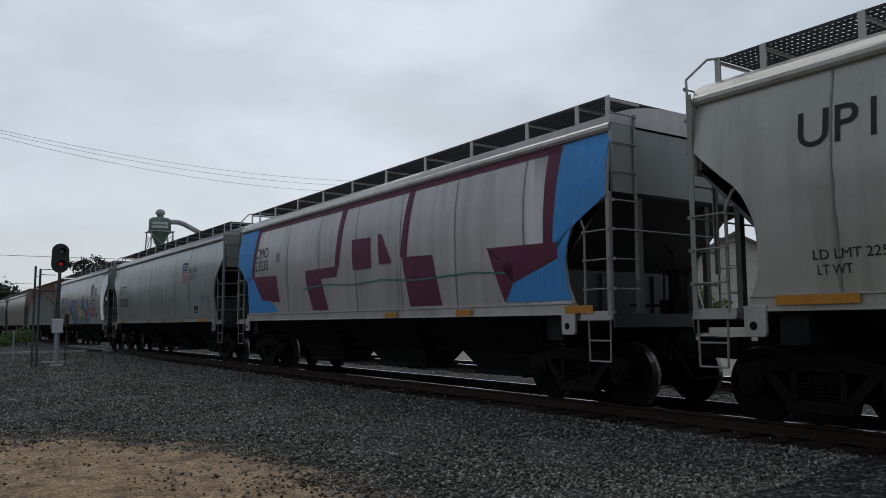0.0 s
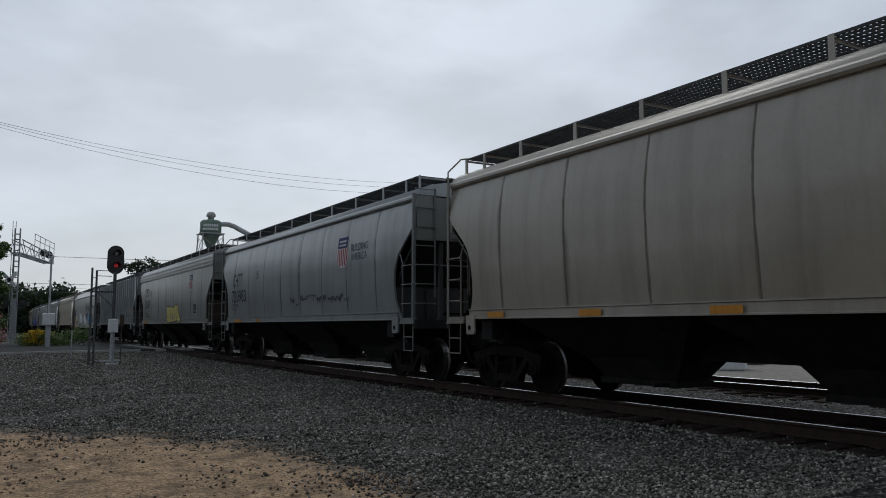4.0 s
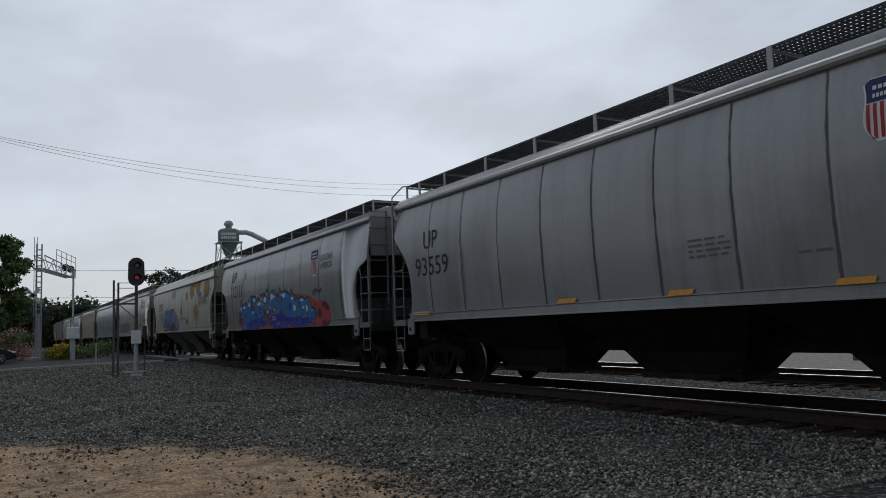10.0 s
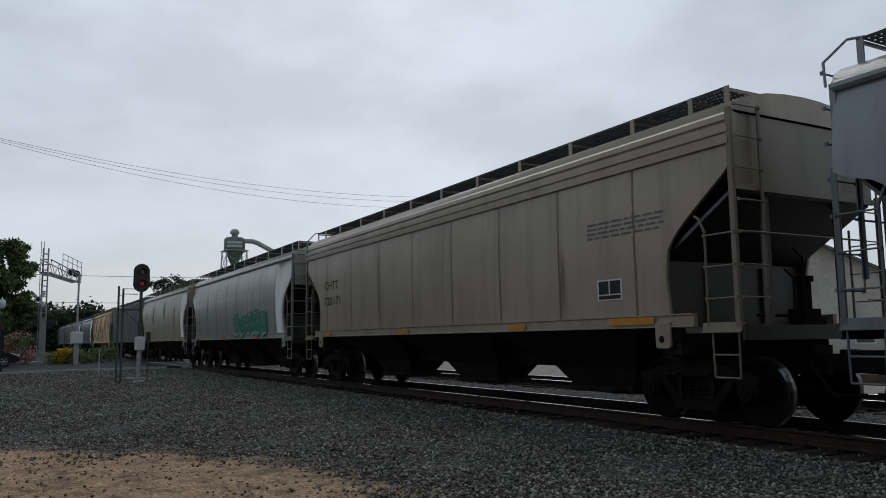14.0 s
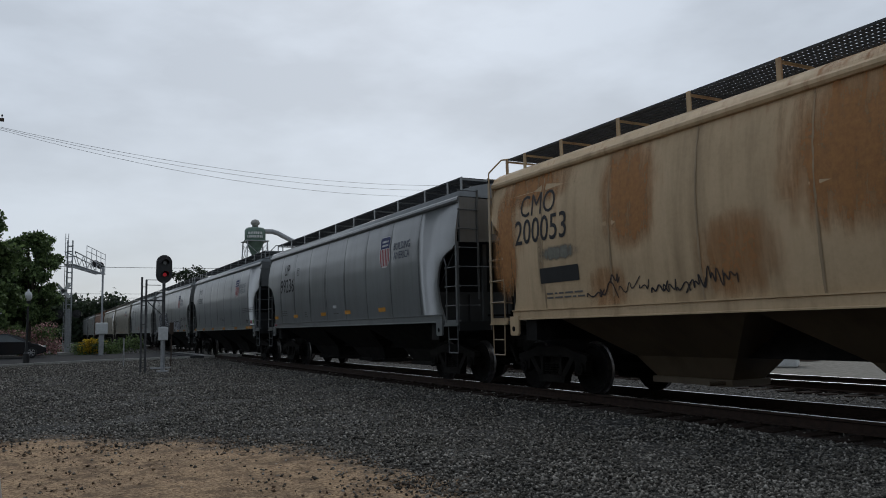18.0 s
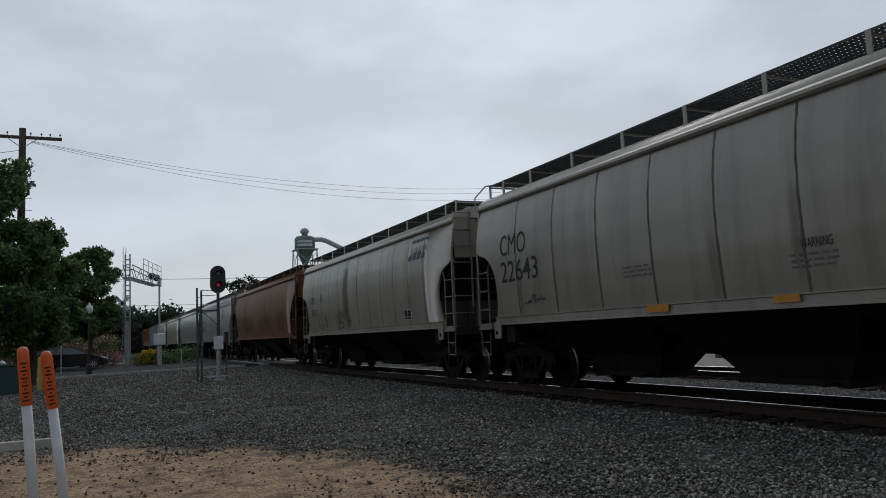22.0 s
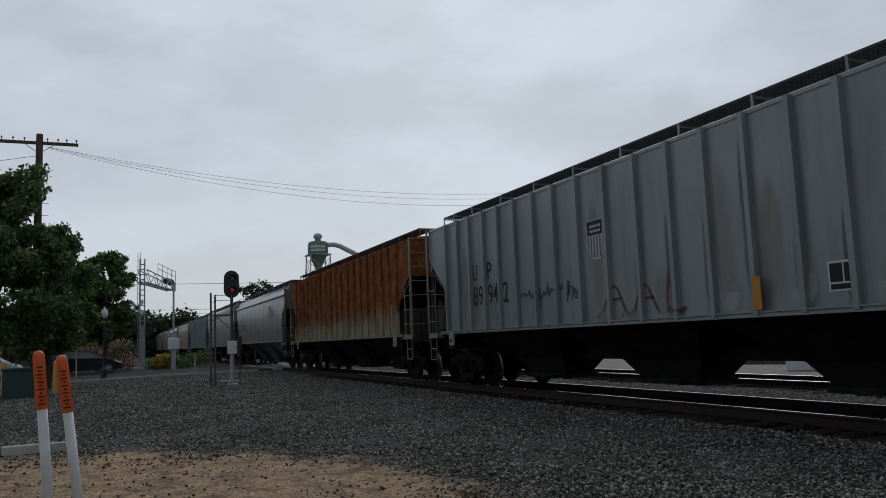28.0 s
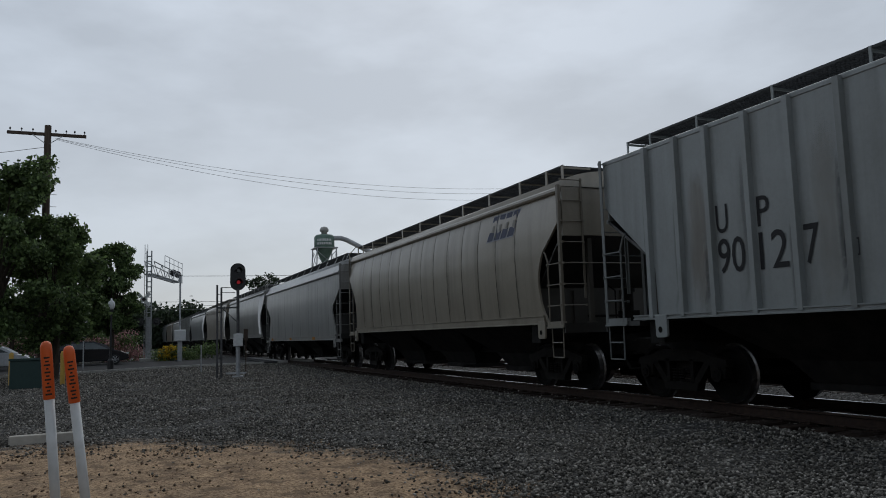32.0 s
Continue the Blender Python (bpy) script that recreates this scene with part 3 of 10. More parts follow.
def eave(bm, kind, half, s):
    xt, zt = EAVE_TOP[kind]
    w = half_width(kind, 9)
    z = PROFILE[kind][-1][0]
    if kind == "smooth":
        out = [(w + 0.004, z - 0.005), (w + 0.05, z + 0.002), (w + 0.075, z + 0.04), (w + 0.07, z + 0.09), (w + 0.04, z + 0.125), (xt, zt), (xt - 0.1, zt - 0.04), (w - 0.06, z)]
    elif kind == "grooved":
        out = [(w, z - 0.005), (w + 0.045, z), (w + 0.05, z + 0.08), (w + 0.015, z + 0.10), (w + 0.015, z + 0.14), (w + 0.045, z + 0.16), (w + 0.045, z + 0.24),
               (w + 0.005, z + 0.26), (w + 0.0, z + 0.30), (w + 0.03, z + 0.33), (w + 0.02, z + 0.41), (xt, zt), (xt - 0.1, zt - 0.05), (w - 0.1, z)]
    elif kind == "ribbed":
        out = [(w, z - 0.02), (w + 0.015, z - 0.015), (w + 0.015, z + 0.03), (w + 0.01, z + 0.05), (xt, zt), (xt - 0.1, zt - 0.03), (w - 0.05, z - 0.03)]
    else:
        out = [(w, z - 0.02), (w + 0.09, z), (w + 0.095, z + 0.035), (xt, zt), (xt - 0.08, zt - 0.03), (w - 0.1, z - 0.02)]
    a = [bm.verts.new((s * x, -half + 0.03, zz)) for x, zz in out]
    b = [bm.verts.new((s * x, half - 0.03, zz)) for x, zz in out]
    n = len(out)
    bm.faces.new(a)
    bm.faces.new(b)
    for i in range(n):
        bm.faces.new((a[i], a[(i + 1) % n], b[(i + 1) % n], b[i]))


def end_sheet(bm, kind, half):
    """Upright sheet that closes the hold's end above the slope."""
    w = min(half_width(kind, 4.0), half_width(kind, 3.6)) - 0.03
    y = half - 0.06
    z1 = EAVE_TOP[kind][1]
    box(bm, -w, w, y - 0.04, y, 3.22, z1 - 0.02)
    box(bm, -w, w, y, y + 0.06, 3.18, 3.25)


def pocket_depth(cut):
    """How deep the open pocket under the slope sheet reaches, and the height at which its back wall begins."""
    return {"smooth": (1.06, 2.16), "stepped": (1.10, 2.10), "angled": (1.24, 2.38), "grooved": (1.36, 2.36), "ribbed": (1.50, 2.22), "high": (1.16, 2.16), "shelf": (1.40, 2.20)}[cut]


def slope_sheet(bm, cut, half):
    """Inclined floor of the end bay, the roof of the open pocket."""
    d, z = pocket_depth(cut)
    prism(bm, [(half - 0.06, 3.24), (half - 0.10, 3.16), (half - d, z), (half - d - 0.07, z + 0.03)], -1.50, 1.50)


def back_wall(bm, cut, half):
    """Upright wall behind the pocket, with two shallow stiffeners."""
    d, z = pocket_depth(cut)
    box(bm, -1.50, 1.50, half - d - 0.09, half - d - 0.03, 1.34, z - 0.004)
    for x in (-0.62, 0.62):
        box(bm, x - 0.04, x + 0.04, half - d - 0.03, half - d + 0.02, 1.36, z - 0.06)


def end_brace(bm, half):
    box(bm, -0.05, 0.05, half - 0.20, half - 0.12, 1.36, 3.16)
    box(bm, -0.09, 0.09, half - 0.22, half - 0.10, 1.36, 1.40)


def ladder_panel(bm, half, top):
    """Flat plate on the end sheet that carries the upper rungs."""
    box(bm, -1.51, -1.05, half - 0.058, half + 0.015, 3.16, top)


def brake_valve(bm, half):
    """Air-brake valve and pipes on the end platform."""
    box(bm, -0.52, -0.18, half - 0.62, half - 0.32, 1.36, 1.62)
    tube(bm, (-0.35, half - 0.45, 1.60), (-0.35, half - 0.45, 2.02), 0.10, 10)
    tube(bm, (-0.35, half - 0.45, 2.02), (-0.35, half - 0.45, 2.10), 0.14, 10)
    tube(bm, (-0.18, half - 0.45, 1.52), (0.70, half - 0.45, 1.52), 0.025, 6)
    tube(bm, (-0.52, half - 0.50, 1.48), (-0.85, half - 0.50, 1.48), 0.022, 6)
    tube(bm, (-0.85, half - 0.50, 1.48), (-0.85, half - 0.50, 1.36), 0.022, 6)
    for x, z in ((-0.12, 2.35), (0.10, 2.05)):
        tube(bm, (x, half - 0.30, 1.36), (x + 0.03, half - 0.26, z), 0.016, 6)
        tube(bm, (x + 0.03, half - 0.26, z), (x + 0.22, half - 0.26, z + 0.12), 0.016, 6)


def grab_rail(bm, half):
    pts = [(-1.10, half + 0.02), (-1.06, half + 0.09), (1.42, half + 0.09), (1.46, half + 0.0)]
    for (xa, ya), (xb, yb) in zip(pts, pts[1:]):
        tube(bm, (xa, ya, 2.60), (xb, yb, 2.60), 0.014, 6)


def rung(bm, x0, x1, y0, y1, r=0.012):
    """A round bar with its two bolted, flattened ends."""
    tube(bm, (x0, y0, 0), (x1, y1, 0), r, 6)
    for x, y in ((x0, y0), (x1, y1)):
        box(bm, x - 0.016, x + 0.016, y - 0.016, y + 0.016, -0.022, 0.022)


def corner_post(bm, low, top):
    """Steel angle at the car's corner that both ladders share."""
    box(bm, -1.605, -1.592, -0.045, 0.030, low - 0.02, top)
    box(bm, -1.592, -1.545, 0.018, 0.030, low - 0.02, top)


def side_stile(bm, low):
    """Inner upright of the side ladder, bent over at its top."""
    pts = [(low, 0.0), (2.66, 0.0), (2.86, -0.10), (2.90, -0.17)]
    for (za, ya), (zb, yb) in zip(pts, pts[1:]):
        tube(bm, (-1.59, ya, za - 0.01), (-1.59, yb, zb), 0.019, 6)


def grab_iron(bm, half):
    """Hand hold from the roof corner to the end of the running board."""
    pts = [(-1.56, half + 0.02, 4.14), (-1.56, half + 0.03, 4.44), (-1.36, half - 0.16, 4.70), (-1.26, half - 0.32, 4.70)]
    for a, b in zip(pts, pts[1:]):
        tube(bm, a, b, 0.017, 6)


def end_stile(bm, half):
    box(bm, -0.024, 0.024, half + 0.03, half + 0.045, 1.88, 4.36)
    box(bm, 0.012, 0.024, half - 0.01, half + 0.03, 1.88, 4.36)


def stirrup(bm, low, wide):
    """Bent step hung below the sill."""
    z = low - 0.62
    for y in (0.0, -wide):
        tube(bm, (-1.575, y, low + 0.02), (-1.575, y * 0.94 - 0.01, z), 0.015, 6)
    for k in (0.0, 0.30):
        tube(bm, (-1.575, -0.01, z + k), (-1.575, -wide * 0.95, z + k), 0.014, 6)


def step_sill(bm, half, low):
    """Short piece of sill under the ladder, with its turned-out lip."""
    box(bm, -1.600, -1.520, half - 0.62, half + 0.02, low - 0.07, low + 0.05)
    box(bm, -1.625, -1.600, half - 0.62, half + 0.02, low - 0.085, low - 0.06)


def sill(bm, kind, half, s):
    z0, z1 = {"shelf": (1.12, 1.30), "high": (1.46, 1.66), "ribbed": (1.37, 1.455)}.get(kind, (1.37, 1.56))
    out = [(1.50, z0), (1.60, z0), (1.60, z0 + 0.02), (1.575, z0 + 0.03), (1.575, z1 - 0.03), (1.60, z1 - 0.02), (1.60, z1), (1.50, z1)]
    a = [bm.verts.new((s * x, -half + 0.80, z)) for x, z in out]
    b = [bm.verts.new((s * x, half - 0.80, z)) for x, z in out]
    n = len(out)
    bm.faces.new(a)
    bm.faces.new(b)
    for i in range(n):
        bm.faces.new((a[i], a[(i + 1) % n], b[(i + 1) % n], b[i]))


WALK_EDGE = {"smooth": 1.27, "grooved": 1.27, "ribbed": 1.10, "shelf": 1.14, "high": 1.14}


def running_board(bm, half, s, edge):
    """Open steel grating: long bars and many cross bars."""
    x0, x1 = 0.56, edge
    for i in range(7):
        x = x0 + (x1 - x0) * i / 6
        w = 0.014 if i in (0, 6) else 0.005
        box(bm, s * x - w, s * x + w, -half + 0.3, half - 0.3, 4.665, 4.70)
    n = int((2 * half - 0.6) / 0.072)
    for i in range(n + 1):
        y = -half + 0.3 + (2 * half - 0.6) * i / n
        box(bm, min(s * x0, s * x1), max(s * x0, s * x1), y - 0.007, y + 0.007, 4.672, 4.694)


def end_walk(bm, half):
    """Grating that crosses the roof between the two running boards."""
    for i in range(9):
        y = half - 0.95 + 0.64 * i / 8
        w = 0.012 if i in (0, 8) else 0.006
        box(bm, -0.54, 0.54, y - w, y + w, 4.66, 4.695)
    for i in range(21):
        x = -0.54 + 1.08 * i / 20
        box(bm, x - 0.006, x + 0.006, half - 0.95, half - 0.31, 4.667, 4.688)


def bracket(bm, kind):
    zr = EAVE_TOP[kind][1] + 0.06
    if kind in ("shelf", "high"):
        for s in (-1,):
            tube(bm, (s * 1.30, 0, zr - 0.02), (s * 1.09, 0, 4.69), 0.02, 6)
        return
    e = WALK_EDGE[kind]
    w = 0.022 if kind == "ribbed" else 0.042
    box(bm, -e - 0.025, -e - 0.005, -w, w, zr - 0.05, 4.70)
    box(bm, -e - 0.015, -0.6, -0.02, 0.02, 4.63, 4.664)


GAP, RUNGS = 0.50, 0.43


def far_ladders(bm, half, low):
    """Both ladders of a corner on the side turned away."""
    corner_post(bm, low, 3.3)
    for v in bm.verts:
        v.co.y += half - 0.02
    for x in (-1.50, -1.06):
        box(bm, x - 0.02, x + 0.02, half + 0.03, half + 0.045, 1.88, 4.36)
    for i in range(7):
        z = 1.74 + RUNGS * i
        tube(bm, (-1.50, half + 0.07, z), (-1.06, half + 0.07, z), 0.011, 5)
        if i < 3:
            tube(bm, (-1.61, half - GAP, z), (-1.61, half, z), 0.011, 5)
    tube(bm, (-1.59, half - GAP, low), (-1.59, half - GAP, 2.86), 0.019, 5)


def platform(bm, half):
    box(bm, -1.58, 1.58, half - 0.95, half + 0.02, 1.28, 1.36)
    box(bm, -1.58, 1.58, half + 0.02, half + 0.05, 1.18, 1.38)


def brake_wheel(bm, half):
    c = Vector((0.55, half + 0.12, 2.45))
    pts = [c + Vector((0.28 * math.cos(6.2832 * i / 20), 0, 0.28 * math.sin(6.2832 * i / 20))) for i in range(20)]
    for p, q in zip(pts, pts[1:] + pts[:1]):
        tube(bm, p, q, 0.018, 6)
    for i in range(0, 20, 3):
        tube(bm, c, pts[i], 0.012, 5)
    tube(bm, c - Vector((0, 0.3, 0)), c + Vector((0, 0.03, 0)), 0.05, 8)
    box(bm, 0.38, 0.72, half - 0.22, half - 0.02, 2.2, 2.62)


def coupler(bm, half):
    box(bm, -0.10, 0.10, half - 0.5, half + 0.42, 0.78, 0.98)
    box(bm, -0.19, 0.19, half - 0.2, half + 0.05, 0.70, 1.10)
    prism(bm, [(half + 0.38, 0.72), (half + 0.80, 0.74), (half + 0.80, 1.02), (half + 0.38, 1.04)], -0.17, 0.15)
    tube(bm, (0.25, half + 0.0, 0.85), (0.28, half + 0.35, 0.42), 0.03, 6)
    tube(bm, (0.28, half + 0.35, 0.42), (0.10, half + 0.70, 0.45), 0.03, 6)


def underframe(bm, half):
    box(bm, -0.33, 0.33, -half + 0.1, half - 0.1, 0.70, 1.30)
    for y in (-half + 1.3, half - 1.3):
        box(bm, -1.50, 1.50, y - 0.18, y + 0.18, 0.98, 1.36)
    tube(bm, (-0.6, -half + 2.8, 1.0), (-0.6, -half + 3.9, 1.0), 0.17, 12)


def chute(bm, span, sharp, tall=False):
    """Tapered discharge hopper with its sliding gate at the foot."""
    hi, top, lo = 2.15, 1.42, (0.50 if sharp else 0.96 if span < 8.2 else 0.80)
    my, mz = (1.15, 0.72) if sharp else (lo + 0.30, 0.70)
    if tall:
        hi, top = 2.28, 1.62
    a = [(-1.50, -hi, top), (1.50, -hi, top), (1.50, hi, top), (-1.50, hi, top)]
    b = [(-0.55, -my, mz), (0.55, -my, mz), (0.55, my, mz), (-0.55, my, mz)]
    c = [(-0.34, -lo, 0.34), (0.34, -lo, 0.34), (0.34, lo, 0.34), (-0.34, lo, 0.34)]
    rings = [[bm.verts.new(p) for p in r] for r in (a, b, c)]
    for ra, rb in zip(rings, rings[1:]):
        for i in range(4):
            bm.faces.new((ra[i], ra[(i + 1) % 4], rb[(i + 1) % 4], rb[i]))
    bm.faces.new(rings[0])
    bm.faces.new(rings[2][::-1])
    box(bm, -0.42, 0.42, -lo - 0.06, lo + 0.06, 0.26, 0.36)
    tube(bm, (-0.75, -lo + 0.1, 0.31), (0.6, -lo + 0.1, 0.31), 0.035, 8)


def bolster_plate(bm):
    """Jacking pad that hangs from the sill beside the pocket."""
    prism(bm, [(-0.15, 1.44), (0.15, 1.44), (0.145, 1.10), (0.11, 1.07), (-0.11, 1.07), (-0.145, 1.10)], -1.608, -1.56)
    bevelled(bm, 0.006)


def pad_hole(bm):
    # dark raised disc in place of the shade inside the pad's hole
    tube(bm, (-1.612, 0.02, 1.20), (-1.58, 0.02, 1.20), 0.052, 12)


def truck_bolster(bm):
    box(bm, -0.95, 0.95, -0.22, 0.22, 0.46, 0.74)
    lathe(bm, [(0.2, 0.74), (0.2, 0.98)], seg=12)
    for y in (-0.40, 0.40):
        box(bm, -0.85, 0.85, y - 0.06, y + 0.06, 0.38, 0.50)
        for x in (-0.74, 0.74):
            prism(bm, [(y - 0.05, 0.30), (y + 0.05, 0.30), (y + 0.05, 0.62), (y - 0.05, 0.62)], x - 0.05, x + 0.05)


def side_frame(bm):
    """Cast truck side: arched top, sagging lower chord, spring nest between."""
    top = [(-1.12, 0.60), (-1.10, 0.70), (-0.75, 0.76), (-0.40, 0.86), (0.40, 0.86), (0.75, 0.76), (1.10, 0.70), (1.12, 0.60)]
    low = [(1.0, 0.58), (0.72, 0.60), (0.55, 0.66), (-0.55, 0.66), (-0.72, 0.60), (-1.0, 0.58)]
    prism(bm, top + low, -1.08, -0.94)
    for s in (-1, 1):
        prism(bm, [(s * 0.74, 0.64), (s * 0.60, 0.66), (s * 0.30, 0.32), (s * 0.36, 0.20)], -1.07, -0.95)
        prism(bm, [(s * 0.34, 0.70), (s * 0.26, 0.70), (s * 0.26, 0.30), (s * 0.34, 0.30)], -1.08, -0.94)
        prism(bm, [(s * 1.08, 0.66), (s * 0.72, 0.66), (s * 0.74, 0.40), (s * 0.80, 0.40), (s * 0.80, 0.54), (s * 1.0, 0.54), (s * 1.0, 0.40), (s * 1.06, 0.40)], -1.07, -0.93)
        tube(bm, (-1.11, s * 0.9, 0.46), (-0.94, s * 0.9, 0.46), 0.115, 12)
    prism(bm, [(-0.40, 0.18), (0.40, 0.18), (0.44, 0.32), (-0.44, 0.32)], -1.08, -0.92)
    for y in (-0.17, 0.0, 0.17):
        for k in range(5):
            lathe(bm, [(0.075, 0.33 + 0.045 * k), (0.075, 0.352 + 0.045 * k)], seg=8, m=Matrix.Translation((-1.0, y, 0)))


def wheelset(bm):
    for s in (-1, 1):
        lathe(bm, [(0.10, s * 0.68), (0.49, s * 0.68), (0.495, s * 0.70), (0.465, s * 0.72), (0.458, s * 0.82), (0.40, s * 0.825), (0.36, s * 0.77), (0.16, s * 0.77), (0.13, s * 0.83), (0.09, s * 0.83)], "x", 28)
        for i in range(3):
            a = 2.0944 * i
            tube(bm, (s * 0.98, 0.05 * math.cos(a), 0.05 * math.sin(a)), (s * 1.13, 0.05 * math.cos(a), 0.05 * math.sin(a)), 0.018, 6)
    tube(bm, (-1.12, 0, 0), (1.12, 0, 0), 0.075, 10)
    for f in bm.faces:
        r = [math.hypot(v.co.y, v.co.z) for v in f.verts]
        if min(r) > 0.45 and len(r) == 4:
            f.material_index = 1


def rib(bm):
    out = [(-1.515, -0.055), (-1.605, -0.045), (-1.605, 0.045), (-1.515, 0.055)]
    a = [bm.verts.new((x, y, 1.40)) for x, y in out]
    b = [bm.verts.new((x, y, 4.31)) for x, y in out]
    bm.faces.new(a)
    bm.faces.new(b)
    for i in range(4):
        bm.faces.new((a[i], a[(i + 1) % 4], b[(i + 1) % 4], b[i]))


def weld_seam(bm, kind, variant):
    """Dirt that has run down and settled in a weld."""
    rng = random.Random(variant + 40)
    z0, z1 = PROFILE[kind][0][0] + (0.14 if kind != "shelf" else 0.12), PROFILE[kind][-1][0] - 0.01
    n = 26
    prev = None
    for i in range(n + 1):
        z = z0 + (z1 - z0) * i / n
        w = 0.008 + 0.010 * rng.random() + (0.006 if i < 9 else 0.0)
        y = rng.uniform(-0.006, 0.006)
        row = [bm.verts.new((-half_width(kind, z) - 0.0062, y + s * w, z)) for s in (-1, 1)]
        if prev:
            bm.faces.new((prev[0], prev[1], row[1], row[0]))
        prev = row


def hatch(bm, half):
    n = max(4, int(half / 1.9))
    box(bm, -0.36, 0.36, -half + 1.0, half - 1.0, 4.38, 4.46)
    span = (2 * half - 2.2) / n
    for i in range(n):
        y = -half + 1.1 + span * i
        box(bm, -0.42, 0.42, y + 0.05, y + span - 0.05, 4.46, 4.53)
        tube(bm, (-0.44, y + span / 2, 4.50), (0.44, y + span / 2, 4.55), 0.02, 6)


SPIN, TRAIN = [], []
SPEED, TRACK_X = 20.69, 9.85
FLIP = pose(0, 0, 0, 0, 0, 180)


def hopper_car(at, length, kind, color, label, rust=0.0, cut=None, under=None, count=8, dirty=GRIME, detail=True, pocket=None, end=None):
    """A covered hopper whose middle stands at y = at when the clip starts."""
    half = round(length, 1) / 2
    cut = cut or kind
    c = thing("covered_hopper_car", label, "freight car", "train of covered hopper cars", m=pose(TRACK_X, at, 0))
    col = (*color, rust)
    dim = tuple(0.85 * v for v in color) + (rust,)

    def add(name, key, build, mat, smooth=False, m=None, label="", parent=None, color=col):
        return put(name, cached((name, *key), build, mat, smooth), parent or c, m, label, color)

    for s, word in ((-1, "near"), (1, "far")):
        add("side_sheet", (kind, cut, half, s, count), lambda bm: side_sheet(bm, kind, cut, half, s, count), PAINT, True)
        add("eave", (kind, half, s), lambda bm: eave(bm, kind, half, s), PAINT)
        add("side_sill", (kind, half, s), lambda bm: sill(bm, kind, half, s), PAINT)
        add("running_board", (half, s, WALK_EDGE[kind]), lambda bm: running_board(bm, half, s, WALK_EDGE[kind]), GRATE, label="dark open steel grating walkway")
    for turn in (Matrix(), FLIP):
        add("end_walk", (half,), lambda bm: end_walk(bm, half), GRATE, m=turn, label="dark open steel grating step")["kind"] = "stuff"
    add("roof", (kind, half), lambda bm: roof_shell(bm, kind, half), PAINT, True)
    add("hatch_cover", (half,), lambda bm: hatch(bm, half), PAINT, color=dim)
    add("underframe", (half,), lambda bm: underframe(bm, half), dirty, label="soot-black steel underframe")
    n = int(round((2 * half - 4.3) / 1.64))
    places = [0.27, 0.93] + [2.15 + (2 * half - 4.3) * i / n for i in range(n + 1)] + [2 * half - 0.93, 2 * half - 0.27]
    pale = tuple(min(1, 1.05 * v) for v in col)

    def all_brackets(bm, turn):
        for y in places:
            k = len(bm.verts)
            bracket(bm, kind)
            bm.verts.ensure_lookup_table()
            bmesh.ops.transform(bm, matrix=turn @ Matrix.Translation((0, y - half, 0)), verts=bm.verts[k:])

    add("walkway_brackets", (kind, half, "far"), lambda bm: all_brackets(bm, FLIP), PAINT, color=pale)["kind"] = "stuff"
    if detail:
        for y in places:
            add("walkway_bracket", (kind,), lambda bm: bracket(bm, kind), PAINT, m=Matrix.Translation((0, y - half, 0)), color=pale)
    else:
        add("walkway_brackets", (kind, half, "near"), lambda bm: all_brackets(bm, Matrix()), PAINT, color=pale)["kind"] = "stuff"
    if kind != "ribbed" and detail:
        shade = tuple((0.40 if count >= 9 else 0.58) * v for v in color) + (1.0,)
        for i, y in enumerate(seams(half, count)):
            put("weld_seam", cached(("weld_seam", kind, i % 3), lambda bm: weld_seam(bm, kind, i % 3), SEAM), c, Matrix.Translation((0, y, 0)), "", shade)
    if kind == "ribbed":
        steps = (1.30, 2.08, 2.80, 3.62, 4.40, 5.22, 6.06, 6.90, 7.78)
        spots = [v for v in steps] + [half] + [2 * half - v for v in steps]
        for y in spots:
            for turn in ((None, FLIP) if detail else (None,)):
                add("rib", (), rib, PAINT, m=(Matrix.Translation((0, y - half, 0)) @ turn if turn else Matrix.Translation((0, y - half, 0))))
    low = 1.12 if kind == "shelf" else 1.37
    top = EAVE_TOP[kind][1]
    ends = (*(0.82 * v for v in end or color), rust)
    # slope sheet: car colour cut to near black, the underside's shade painted in
    shaded = (*(0.05 * v + 0.004 for v in color), 0.1)
    # default back wall and platform: dirty paint with the recess's shade put into it
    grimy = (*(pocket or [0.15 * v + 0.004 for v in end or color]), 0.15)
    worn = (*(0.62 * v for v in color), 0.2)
    for turn in (Matrix(), FLIP):
        ys = 1 if turn == Matrix() else -1
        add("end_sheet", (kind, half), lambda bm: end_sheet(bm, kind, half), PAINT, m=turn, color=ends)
        add("slope_sheet", (cut, half), lambda bm: slope_sheet(bm, cut, half), PAINT, m=turn, color=shaded, label="sooty black slope sheet")
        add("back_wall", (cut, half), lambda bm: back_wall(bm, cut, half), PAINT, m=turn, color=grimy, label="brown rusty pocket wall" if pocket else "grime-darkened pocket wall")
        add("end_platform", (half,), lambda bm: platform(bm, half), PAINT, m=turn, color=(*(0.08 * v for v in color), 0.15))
        add("coupler", (half,), lambda bm: coupler(bm, half), IRON, m=turn, label="rusty cast knuckle coupler with hose")
        if not detail:
            continue
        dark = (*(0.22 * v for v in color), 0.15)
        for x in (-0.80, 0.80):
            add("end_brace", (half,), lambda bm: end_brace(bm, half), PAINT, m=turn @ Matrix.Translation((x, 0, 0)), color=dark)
        add("grab_rail", (half,), lambda bm: grab_rail(bm, half), PAINT, m=turn, color=worn)
        add("brake_valve", (half,), lambda bm: brake_valve(bm, half), IRON, m=turn, label="grimy air-brake valve with pipes")
        # ladders: the near side of each end in pieces, the far side joined
        base = half - 0.02
